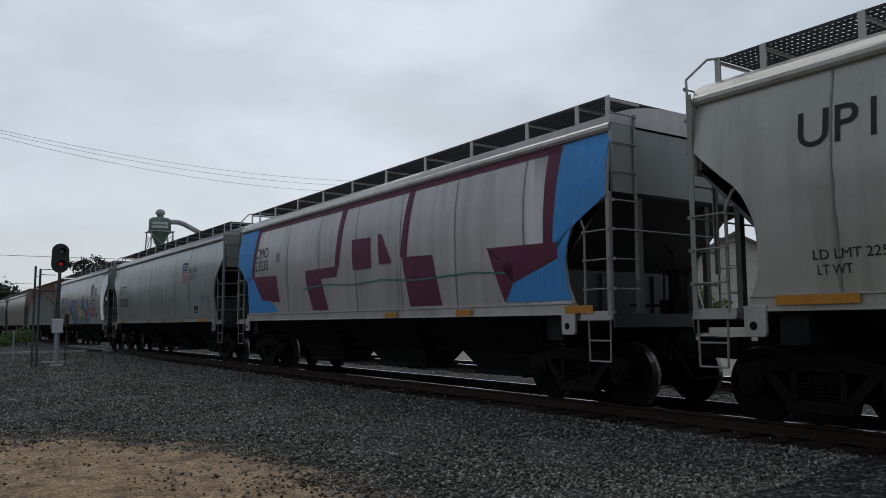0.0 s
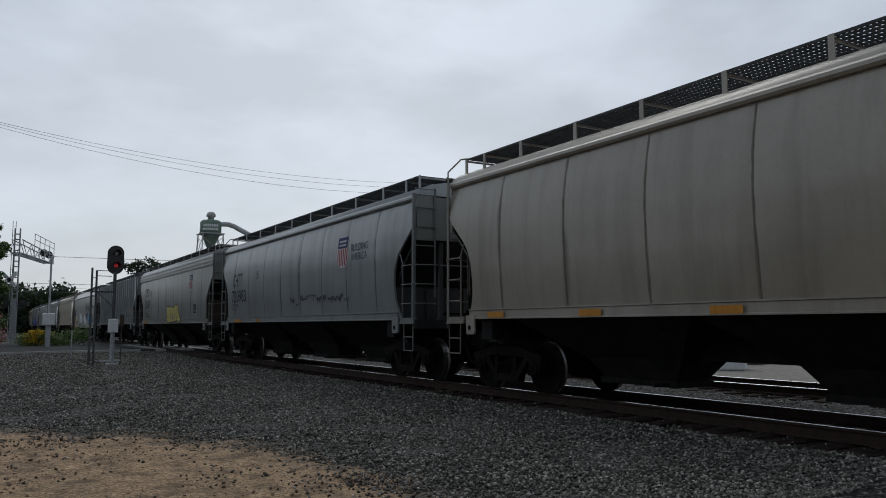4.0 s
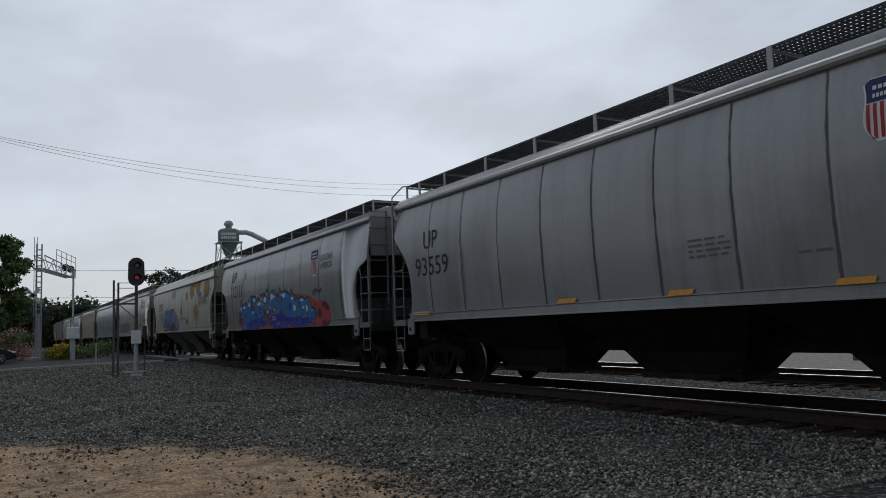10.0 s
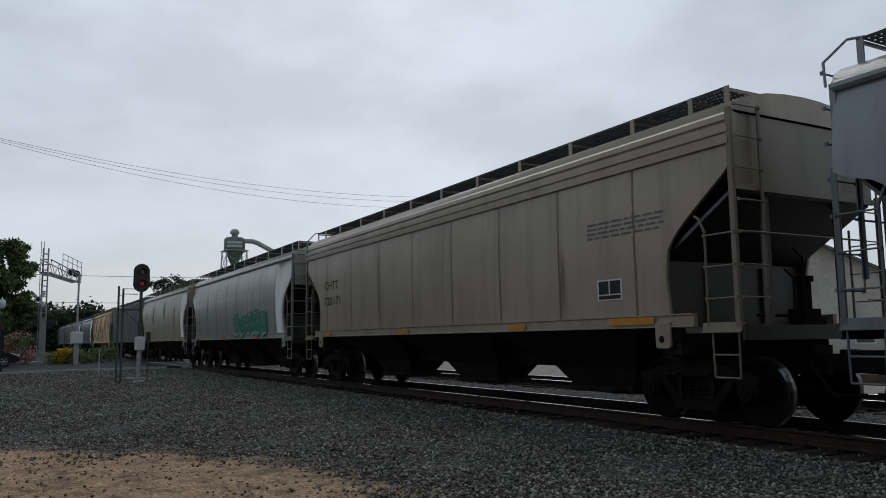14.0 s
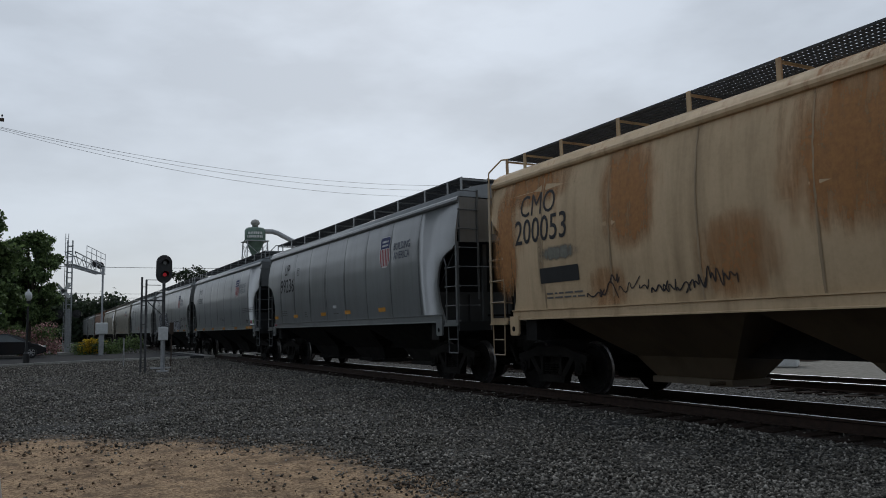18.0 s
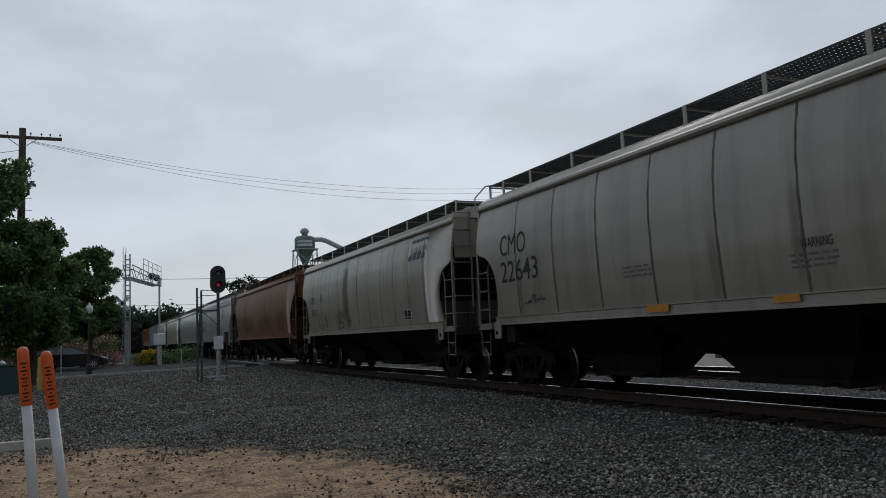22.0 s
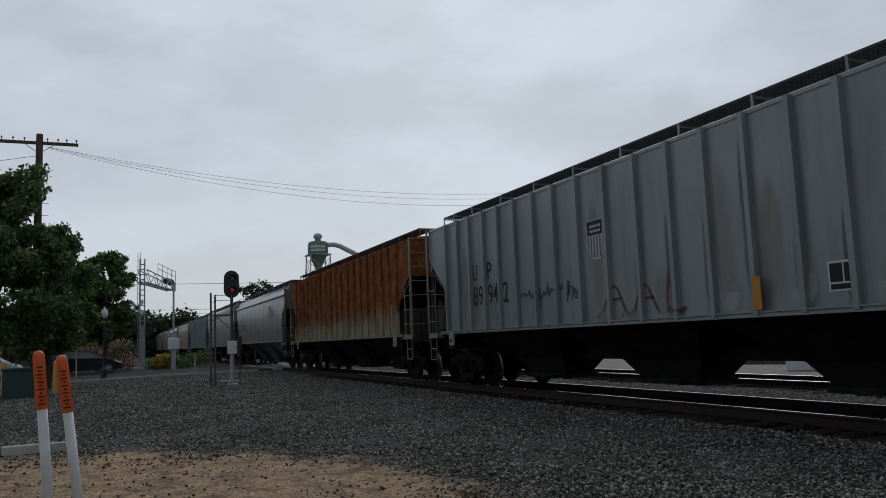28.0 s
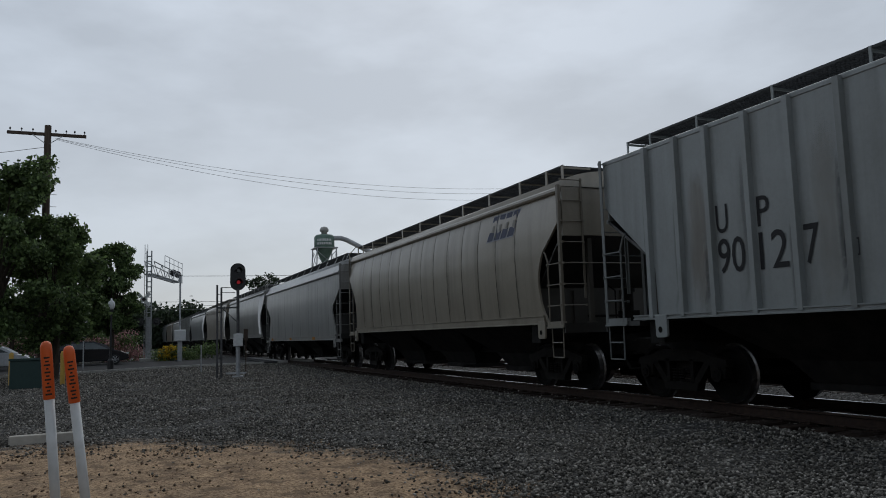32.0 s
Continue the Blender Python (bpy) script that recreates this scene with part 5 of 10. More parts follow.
def ground_z(x, y):
    base = -0.35 + 0.30 * min(max((y - 14.0) / 42.0, 0.0), 1.0)
    if x > 17.0:
        base = max(base, -0.22)
    z = base
    for c in (TRACK_X, SIDING_X):
        d = abs(x - c)
        if d < 2.7:
            z = max(z, base + (-0.21 - base) * min(1.0, (2.7 - d) / 1.05))
    return z


def build_ground():
    xs = sorted(set([-1500, -700, -300, -150, -80, -50, -35, -25] + [round(-18 + 0.35 * i, 3) for i in range(110)] + [21, 22, 24, 28, 34, 45, 70, 120, 250, 600, 1500]))
    ys = sorted(set([-300, -120, -60, -30, -15, -8] + [round(-4 + 0.30 * i, 3) for i in range(170)] + [48 + 2 * i for i in range(12)] + [76, 85, 100, 130, 180, 260, 400, 700, 1200, 2500]))
    verts, faces = [], []
    for y in ys:
        for x in xs:
            z = ground_z(x, y)
            if -12 < x < 20 and 0 < y < 47:
                off = abs(x - TRACK_X) > 1.5
                z += 0.035 * noise.noise((x * 0.9, y * 0.9, 0.3)) + (0.022 * noise.noise((x * 3.1, y * 3.1, 4.0)) if off else 0)
            verts.append((x, y, z))
    w = len(xs)
    for j in range(len(ys) - 1):
        for i in range(w - 1):
            a = j * w + i
            faces.append((a, a + 1, a + w + 1, a + w))
    me = bpy.data.meshes.new("ground")
    me.from_pydata(verts, [], faces)
    me.materials.append(GROUND)
    me.polygons.foreach_set("use_smooth", [True] * len(faces))
    tagged(put("ground", me), "grey crushed-rock ground with a bare sandy patch", "ground", kind="structure")


def rail_bar(bm, x):
    foot = [(-0.070, -0.170), (0.070, -0.170), (0.068, -0.156), (0.012, -0.140), (0.010, -0.045), (0.036, -0.034), (0.036, -0.004), (0.030, 0.0),
            (-0.030, 0.0), (-0.036, -0.004), (-0.036, -0.034), (-0.010, -0.045), (-0.012, -0.140), (-0.068, -0.156)]
    a = [bm.verts.new((x + u, -40, z)) for u, z in foot]
    b = [bm.verts.new((x + u, 900, z)) for u, z in foot]
    n = len(foot)
    for i in range(n):
        f = bm.faces.new((a[i], a[(i + 1) % n], b[(i + 1) % n], b[i]))
        f.material_index = 1 if i in (6, 7, 8) else 0
    bm.faces.new(a)
    bm.faces.new(b)


def build_track(name, x, label, far):
    t = thing(name, label, "railway track", kind="structure")
    for s in (-0.7525, 0.7525):
        bm = fresh()
        rail_bar(bm, x + s)
        ob = part("rail", bm, RAIL, t, "rusty steel rail with a polished head")
        ob.data.materials.append(RAILTOP)
    return t


def tie_shape(bm):
    box(bm, -1.30, 1.30, -0.115, 0.115, -0.36, -0.186)
    bevelled(bm, 0.012)
    for s in (-0.7525, 0.7525):
        box(bm, s - 0.17, s + 0.17, -0.09, 0.09, -0.190, -0.168)
        for q in (-0.11, 0.11):
            box(bm, s + q - 0.015, s + q + 0.015, -0.06, -0.03, -0.17, -0.150)


def lay_ties(track, x, y0, count, seed):
    rng = random.Random(seed)
    me = cached(("railroad_tie",), tie_shape, TIE)
    for i in range(count):
        put("railroad_tie", me, track, pose(x + rng.uniform(-0.05, 0.05), y0 + 0.53 * i + rng.uniform(-0.03, 0.03), rng.uniform(-0.008, 0.006), 0, 0, rng.uniform(-1.2, 1.2)))


build_ground()
MAIN = build_track("railway_track", TRACK_X, "main line track on dark oily wooden ties", 900)
SIDING = build_track("siding_track", SIDING_X, "second parallel track with rusty rails", 900)

# street that crosses the tracks, with its pale kerb
bm = fresh()
kerb = ((-30, 33.0), (-12, 37.4), (-2.7, 41.0), (0.6, 43.0), (3.7, 44.4), (7.6, 44.7))
top = [bm.verts.new((x, y + 0.30, ground_z(x, y) + 0.03)) for x, y in kerb]
back = [bm.verts.new((x, 57.0, -0.02)) for x, y in kerb]
for i in range(len(kerb) - 1):
    bm.faces.new((top[i], top[i + 1], back[i + 1], back[i]))
box(bm, 7.6, 8.4, 45.0, 57.0, -0.14, -0.02)
box(bm, 11.5, 13.6, 45.0, 57.0, -0.14, -0.02)
box(bm, 16.5, 60, 45.0, 57.0, -0.26, -0.02)
road = part("road", bm, ASPHALT, None)
tagged(road, "worn grey asphalt street crossing the tracks", "road", kind="structure")
bm = fresh()
for (xa, ya), (xb, yb) in zip(kerb, kerb[1:]):
    m = 6
    for k in range(m):
        p, q = Vector((xa, ya)).lerp(Vector((xb, yb)), k / m), Vector((xa, ya)).lerp(Vector((xb, yb)), (k + 1) / m)
        d = (q - p).normalized() * 0.01
        n2 = Vector((-d.y, d.x)).normalized() * 0.28
        z = ground_z(p.x, p.y)
        vs = [bm.verts.new((*c, zz)) for zz in (z - 0.1, z + 0.11) for c in (p + d, q - d, q - d + n2, p + d + n2)]
        for f in ((0, 3, 2, 1), (4, 5, 6, 7), (0, 1, 5, 4), (1, 2, 6, 5), (2, 3, 7, 6), (3, 0, 4, 7)):
            bm.faces.new([vs[i] for i in f])
tagged(part("kerb", bm, CONCRETE, None), "pale concrete kerb along the street", "kerb", kind="structure")
bm = fresh()
for x0, x1 in ((8.42, 9.0), (9.2, 10.5), (10.7, 11.3)):
    for k in range(6):
        box(bm, x0, x1, 45.0 + 2 * k + 0.02, 47.0 + 2 * k - 0.02, -0.19, -0.012)
tagged(part("crossing_panel", bm, CONCRETE, None), "concrete level-crossing panels between the rails", "level crossing", kind="structure")

# added unseen walls: close the place beside and behind the camera, block low skylight
for name, x0, x1, y0, y1, hgt in (("wall_west", -14.6, -14.2, -45.0, 20.0, 7.0), ("wall_south", -14.2, 5.0, -16.4, -16.0, 7.0), ("wall_southeast", 20.0, 60.0, -16.4, -16.0, 6.0)):
    bm = fresh()
    box(bm, x0, x1, y0, y1, -0.4, hgt)
    tagged(part(name, bm, SHINGLE, None), "plain dark wall of a neighbouring building", "wall", kind="structure")


# ---- the train, from the car that leaves the view first ----

car = hopper_car(-1.58, 16.0, "smooth", (0.41, 0.405, 0.355), "pale grey covered hopper car with black lettering", 0.00)
letter(car, "UP", 6.48, 5.79, 3.20, 3.62)
letter(car, "11", 5.66, 5.32, 3.20, 3.62)
letter(car, "LD LMT 2251", 6.38, 5.50, 1.93, 2.04)
letter(car, "LT WT", 6.34, 5.95, 1.76, 1.87)
reflector(car, "h", 6.85, 5.87, 1.44, 1.60)
car = hopper_car(15.65, 15.6, "smooth", (0.46, 0.425, 0.41), "covered hopper car sprayed with white, maroon and blue graffiti", 0.00, count=7, cut="stepped", end=(0.27, 0.29, 0.285))
letter(car, "CMO", 6.29, 5.31, 3.16, 3.46)
letter(car, "23335", 6.27, 5.29, 2.80, 3.09)
small_print(car, "", -5.18, -5.89, 1.93, 2.26)
reflector(car, "h", -6.85, -7.45, 1.38, 1.51)
reflector(car, "h", -3.94, -4.42, 1.38, 1.50)
reflector(car, "h", -1.34, -1.81, 1.39, 1.49)
MAROON, SKYBLUE = (0.125, 0.022, 0.055), (0.06, 0.28, 0.64)
for corners in (((0.83, 4.04), (0.60, 4.04), (0.84, 2.60), (1.05, 2.60)), ((2.73, 2.62), (0.88, 2.62), (0.98, 2.38), (2.70, 2.36)), ((2.72, 2.37), (1.82, 2.36), (1.50, 1.60), (2.36, 1.60)),
                ((0.18, 3.18), (-0.70, 3.16), (-0.74, 2.48), (0.12, 2.48)), ((-1.03, 3.20), (-1.20, 3.17), (-1.62, 2.53), (-1.09, 2.53)), ((-2.20, 4.04), (-2.40, 4.04), (-2.22, 2.62), (-1.98, 2.62)),
                ((-2.05, 2.62), (-3.17, 2.58), (-3.42, 1.60), (-2.28, 1.60)), ((-4.90, 2.56), (-6.70, 2.51), (-6.72, 2.27), (-5.60, 1.92)), ((-4.93, 2.54), (-5.62, 2.22), (-5.58, 1.90), (-5.33, 1.60)),
                ((-6.45, 4.04), (-6.76, 4.04), (-6.60, 2.50), (-6.39, 2.50)), ((6.43, 2.64), (4.69, 2.61), (4.50, 1.87), (5.77, 1.95)), ((6.32, 4.04), (6.09, 4.04), (6.35, 2.60), (6.54, 2.60)),
                ((6.3, 4.06), (-6.7, 4.06), (-6.7, 3.96), (6.3, 3.96))):
    quad_patch(car, "graffiti", corners, MAROON, 0.012, "block of sprayed maroon paint")
for corners in (((-6.76, 4.06), (-7.76, 4.06), (-7.75, 3.08), (-6.66, 2.9)), ((-6.64, 2.92), (-7.72, 3.08), (-7.00, 2.68), (-6.60, 2.3)), ((-6.62, 2.5), (-7.04, 2.72), (-6.86, 2.25), (-6.90, 1.80)), ((-5.59, 1.92), (-6.75, 2.26), (-6.95, 1.60), (-5.36, 1.60)),
                ((7.76, 4.06), (6.32, 4.06), (6.54, 2.9), (7.75, 3.08)), ((7.72, 3.08), (6.52, 2.95), (6.48, 2.60), (6.90, 2.5)), ((6.86, 2.70), (6.40, 2.62), (4.6, 1.60), (6.9, 1.60))):
    quad_patch(car, "graffiti", corners, SKYBLUE, 0.009, "field of sprayed bright blue paint")
bm = fresh()
ribbon(bm, "smooth", [(2.9, 2.15), (1.5, 2.22), (0.2, 2.15), (-1.2, 2.2), (-2.5, 2.12), (-4.5, 2.16), (-5.4, 2.1)], 0.03, 0.018)
part("graffiti_tag", bm, SPRAY, car[0], "thin green wavy sprayed line", color=(0.06, 0.22, 0.18, 1))
boxed_mark(car, 4.6, 3.1)
car = hopper_car(33.34, 16.9, "smooth", (0.306, 0.317, 0.308), "grey smooth-sided covered hopper car with shield emblem", 0.00)
letter(car, "CHTT", 6.81, 5.43, 2.76, 3.11)
letter(car, "720928", 6.91, 5.08, 2.14, 2.55)
slogan(car, -4.68, -5.67, 2.80, (0.05, 0.06, 0.10))
emblem(car, "c", -3.78, -4.45, 2.78, 3.57)
placard(car, "", -5.24, -5.78, 1.67, 1.97)
small_print(car, "", -6.20, -6.62, 1.99, 2.27)
small_print(car, "", -6.82, -7.12, 1.81, 2.25)
reflector(car, "h", -5.80, -6.78, 1.38, 1.46)
reflector(car, "h", -3.54, -4.00, 1.38, 1.48)
reflector(car, "h", -1.14, -1.62, 1.38, 1.46)
reflector(car, "h", 1.40, 0.79, 1.38, 1.44)
reflector(car, "h", 6.58, 5.50, 1.37, 1.45)
car = hopper_car(51.65, 16.8, "smooth", (0.317, 0.320, 0.309), "grey covered hopper car with large multicoloured graffiti", 0.00)
letter(car, "CHTT", 6.78, 5.58, 2.72, 3.13)
letter(car, "721631", 6.87, 5.11, 2.14, 2.51)
slogan(car, -4.69, -5.64, 2.82, (0.05, 0.06, 0.10))
emblem(car, "c", -3.78, -4.45, 2.80, 3.58)
placard(car, "", -5.24, -5.62, 1.66, 1.97)
reflector(car, "h", -3.65, -4.10, 1.38, 1.48)
reflector(car, "h", 3.83, 3.22, 1.38, 1.47)
BLUE, ORANGE_RED, TAN, GREEN = (0.05, 0.19, 0.42), (0.46, 0.11, 0.045), (0.50, 0.36, 0.22), (0.04, 0.17, 0.05)
for field in (
        [(2.58, 2.86), (1.42, 2.76), (1.39, 2.13), (1.62, 2.01), (1.93, 2.11), (1.88, 2.5), (2.34, 2.53), (2.39, 2.19), (2.74, 2.16), (2.73, 2.66)],
        [(3.24, 2.38), (2.86, 2.53), (2.81, 1.95), (3.14, 1.99)],
        [(2.65, 2.03), (2.05, 2.1), (1.96, 1.78), (2.36, 1.63), (2.64, 1.75)],
        [(1.96, 1.89), (0.9, 2.21), (0.58, 2.02), (0.41, 1.42), (1.95, 1.44)],
        [(1.12, 2.82), (0.55, 2.79), (0.52, 2.15), (0.7, 2.15), (0.88, 2.29), (1.1, 2.3)],
        [(0.43, 2.21), (0.09, 2.38), (-0.24, 2.14), (-0.75, 2.33), (-1.21, 2.19), (-1.51, 1.83), (-1.5, 1.76), (-0.45, 1.79), (-0.16, 1.93), (0.26, 1.87), (0.36, 2.07)]):
    sprayed(car, field, (0.52, 0.53, 0.54), 0.0060, 0.075, 0, "pale rim of large sprayed graffiti")
    sprayed(car, field, (0.012, 0.012, 0.015), 0.0073, 0.050, 0, "black outline of large sprayed graffiti")
for field in (
        [(-0.41, 1.81), (-1.26, 1.84), (-1.5, 1.76), (-1.49, 1.39), (-0.36, 1.41)],
        [(-0.82, 2.83), (-1.3, 2.97), (-1.72, 2.83), (-1.91, 2.48), (-1.89, 2.06), (-1.34, 2.25), (-0.76, 2.41)],
        [(-1.3, 2.09), (-1.87, 1.85), (-2.15, 1.6), (-2.13, 1.39), (-1.58, 1.4), (-1.46, 1.81)],
        [(-2.03, 2.12), (-2.62, 2.12), (-2.68, 1.93), (-2.66, 1.38), (-2.27, 1.39), (-2.08, 1.84)],
        [(-2.5, 2.78), (-3.12, 2.7), (-3.34, 2.41), (-2.78, 2.51), (-2.95, 2.33), (-3.24, 2.27), (-3.34, 2.03), (-3.09, 1.99), (-3.13, 1.91), (-3.34, 1.9), (-3.57, 1.69), (-3.59, 1.37), (-2.72, 1.38), (-2.68, 2.08), (-2.44, 2.19), (-2.21, 2.23), (-2.21, 2.34), (-2.46, 2.34)]):
    sprayed(car, field, (0.52, 0.53, 0.54), 0.0060, 0.075, 0, "pale rim of large sprayed graffiti")
    sprayed(car, field, (0.012, 0.012, 0.015), 0.0073, 0.050, 0, "black outline of large sprayed graffiti")
for field in (
        [(-3.13, 2.65), (-3.71, 2.47), (-3.97, 2.54), (-3.63, 2.23), (-3.48, 2.25)],
        [(-3.94, 2.53), (-4.04, 2.66), (-4.93, 2.66), (-4.97, 2.53), (-4.91, 2.11), (-4.74, 1.87), (-4.41, 1.79), (-4.18, 1.84), (-4.06, 1.96), (-3.82, 2.05), (-3.62, 2.2)],
        [(-3.71, 2.01), (-4.07, 1.83), (-4.05, 1.77), (-3.68, 1.92)]):
    sprayed(car, field, (0.52, 0.53, 0.54), 0.0060, 0.075, 0, "pale rim of large sprayed graffiti")
    sprayed(car, field, (0.012, 0.012, 0.015), 0.0073, 0.050, 0, "black outline of large sprayed graffiti")
sprayed(car, [(2.58, 2.86), (1.42, 2.76), (1.39, 2.13), (1.62, 2.01), (1.93, 2.11), (1.88, 2.5), (2.34, 2.53), (2.39, 2.19), (2.74, 2.16), (2.73, 2.66)], BLUE, 0.0090, soft=0)
sprayed(car, [(3.24, 2.38), (2.86, 2.53), (2.81, 1.95), (3.14, 1.99)], (0.10, 0.03, 0.035), 0.0090)
sprayed(car, [(2.65, 2.03), (2.05, 2.1), (1.96, 1.78), (2.36, 1.63), (2.64, 1.75)], GREEN, 0.0090)
sprayed(car, [(1.96, 1.89), (0.9, 2.21), (0.58, 2.02), (0.41, 1.42), (1.95, 1.44)], (0.08, 0.14, 0.27), 0.0090, soft=0)
sprayed(car, [(1.12, 2.82), (0.55, 2.79), (0.52, 2.15), (0.7, 2.15), (0.88, 2.29), (1.1, 2.3)], (0.46, 0.36, 0.28), 0.0095, soft=0)
sprayed(car, [(0.43, 2.21), (0.09, 2.38), (-0.24, 2.14), (-0.75, 2.33), (-1.21, 2.19), (-1.51, 1.83), (-1.5, 1.76), (-0.45, 1.79), (-0.16, 1.93), (0.26, 1.87), (0.36, 2.07)], (0.42, 0.32, 0.20), 0.0090)
sprayed(car, [(-0.41, 1.81), (-1.26, 1.84), (-1.5, 1.76), (-1.49, 1.39), (-0.36, 1.41)], GREEN, 0.0095, soft=0)
sprayed(car, [(-0.82, 2.83), (-1.3, 2.97), (-1.72, 2.83), (-1.91, 2.48), (-1.89, 2.06), (-1.34, 2.25), (-0.76, 2.41)], BLUE, 0.0092)
sprayed(car, [(-1.2, 2.42), (-1.3, 2.62), (-1.58, 2.43), (-1.47, 2.25)], (0.012, 0.012, 0.015), 0.0108)
sprayed(car, [(-1.3, 2.09), (-1.87, 1.85), (-2.15, 1.6), (-2.13, 1.39), (-1.58, 1.4), (-1.46, 1.81)], (0.10, 0.25, 0.46), 0.0098, soft=0)
sprayed(car, [(-2.03, 2.12), (-2.62, 2.12), (-2.68, 1.93), (-2.66, 1.38), (-2.27, 1.39), (-2.08, 1.84)], (0.30, 0.05, 0.035), 0.0094)
sprayed(car, [(-2.5, 2.78), (-3.12, 2.7), (-3.34, 2.41), (-2.78, 2.51), (-2.95, 2.33), (-3.24, 2.27), (-3.34, 2.03), (-3.09, 1.99), (-3.13, 1.91), (-3.34, 1.9), (-3.57, 1.69), (-3.59, 1.37), (-2.72, 1.38), (-2.68, 2.08), (-2.44, 2.19), (-2.21, 2.23), (-2.21, 2.34), (-2.46, 2.34)], (0.15, 0.22, 0.31), 0.0094, soft=0)
sprayed(car, [(-2.69, 2.0), (-3.09, 1.98), (-3.13, 1.91), (-3.34, 1.89), (-3.56, 1.67), (-3.57, 1.37), (-2.74, 1.38)], (0.05, 0.17, 0.36), 0.0102, soft=0)
sprayed(car, [(-3.13, 2.65), (-3.71, 2.47), (-3.97, 2.54), (-3.63, 2.23), (-3.48, 2.25)], (0.42, 0.33, 0.22), 0.0098, soft=0)
sprayed(car, [(-3.94, 2.53), (-4.04, 2.66), (-4.93, 2.66), (-4.97, 2.53), (-4.91, 2.11), (-4.74, 1.87), (-4.41, 1.79), (-4.18, 1.84), (-4.06, 1.96), (-3.82, 2.05), (-3.62, 2.2)], (0.22, 0.25, 0.27), 0.0094)
brushed(car, [[(-3.66, 2.23), (-4.28, 2.21), (-4.88, 2.22)], [(-3.8, 2.08), (-4.27, 2.09), (-4.89, 2.1)], [(-4.18, 1.9), (-4.45, 1.91), (-4.74, 1.98)]], ORANGE_RED, 0.100, 0.0112, label="broad orange-red sprayed stripes")
sprayed(car, [(-3.71, 2.01), (-4.07, 1.83), (-4.05, 1.77), (-3.68, 1.92)], ORANGE_RED, 0.0098, soft=0)
sprayed(car, [(-4.34, 2.62), (-4.93, 2.61), (-4.9, 2.47), (-4.64, 2.53)], (0.52, 0.53, 0.54), 0.0115)
dotted(car, [(1.0, 2.64, 0.26, 0.28), (0.72, 2.45, 0.24, 0.26), (1.05, 2.37, 0.2, 0.14), (0.43, 2.23, 0.18, 0.16), (-1.26, 2.77, 0.14, 0.14), (-1.56, 2.7, 0.16, 0.12), (-1.76, 2.42, 0.1, 0.16), (-1.01, 2.55, 0.1, 0.1), (-1.76, 2.17, 0.12, 0.1), (-4.46, 2.47, 0.12, 0.16), (-4.64, 2.44, 0.1, 0.1), (-2.74, 2.63, 0.08, 0.14)], ORANGE_RED, 0.0122)
dotted(car, [(-1.48, 2.85, 0.34, 0.12), (-2.33, 2.38, 0.24, 0.08), (1.54, 2.64, 0.16, 0.24), (-4.9, 2.54, 0.06, 0.14), (-3.2, 1.86, 0.2, 0.06)], (0.52, 0.53, 0.54), 0.0122)
for y in (2.75, -0.5, -2.9):
    for a in (0.3, 1.35, 2.4):
        bm = fresh()
        ribbon(bm, "smooth", [(y - 0.14 * math.cos(a), 1.75 - 0.14 * math.sin(a)), (y + 0.14 * math.cos(a), 1.75 + 0.14 * math.sin(a))], 0.014, 0.016)
        part("graffiti_tag", bm, SPRAY, car[0], "small sprayed white star", color=(0.6, 0.62, 0.64, 1))
boxed_mark(car, 4.4, 3.02)
car = hopper_car(69.89, 16.7, "ribbed", (0.390, 0.400, 0.389), "pale ribbed covered hopper car with rust patches", 0.46)
emblem(car, "b", -1.42, -2.02, 2.73, 3.47)
reflector(car, "v", -6.76, -6.92, 1.61, 2.52)
scribble(car, 5.2, 2.2, 2.2, 3.2, 91, 4, (0.03, 0.03, 0.035), 0.05)
for y, z0, z1, w in ((-4.1, 1.6, 4.1, 0.34), (-6.9, 3.0, 4.0, 0.5), (-5.6, 2.9, 3.9, 0.2), (4.4, 1.7, 4.0, 0.12)):
    streak(car, y, z0, z1, w, (0.17, 0.065, 0.03))
car = hopper_car(88.07, 16.7, "smooth", (0.288, 0.255, 0.207), "beige smooth-sided covered hopper car, dusty", 0.05)
sill_strips(car, (6.6, 4.0, 1.4, -1.2, -3.8, -6.2,))
car = hopper_car(105.84, 15.9, "smooth", (0.226, 0.238, 0.239), "grey covered hopper car with black lettering and small tags", 0.00)
letter(car, "CHTT", 6.26, 5.10, 2.69, 3.17)
letter(car, "720983", 6.44, 4.64, 2.12, 2.56)
letter(car, "LD LMT 222800", 6.54, 5.68, 1.94, 2.06)
small_print(car, "", 6.46, 5.64, 1.78, 1.89)
scribble(car, 0.06, -4.40, 1.77, 2.24, 5, 16)
reflector(car, "h", 6.05, 5.15, 1.38, 1.48)
reflector(car, "h", 3.34, 2.95, 1.37, 1.46)
emblem(car, "c", -3.7, -4.4, 2.8, 3.6)
slogan(car, -4.6, -5.6, 2.82, (0.05, 0.06, 0.10))
boxed_mark(car, 3.3, 3.0)
car = hopper_car(123.76, 17.0, "grooved", (0.215, 0.212, 0.200), "light grey covered hopper car with yellow graffiti", 0.00, cut="angled", pocket=(0.062, 0.040, 0.027))
letter(car, "CMO", 6.67, 5.56, 2.89, 3.39)
letter(car, "20168", 6.72, 5.34, 2.25, 2.72)
letter(car, "LD LMT 223700 LO", 6.57, 5.48, 1.87, 2.00)
letter(car, "LT WT 62300 NEW 04-20", 6.54, 5.07, 1.69, 1.82)
emblem(car, "c", -4.28, -4.92, 2.91, 3.59)
placard(car, "", -5.19, -5.71, 1.78, 2.28)
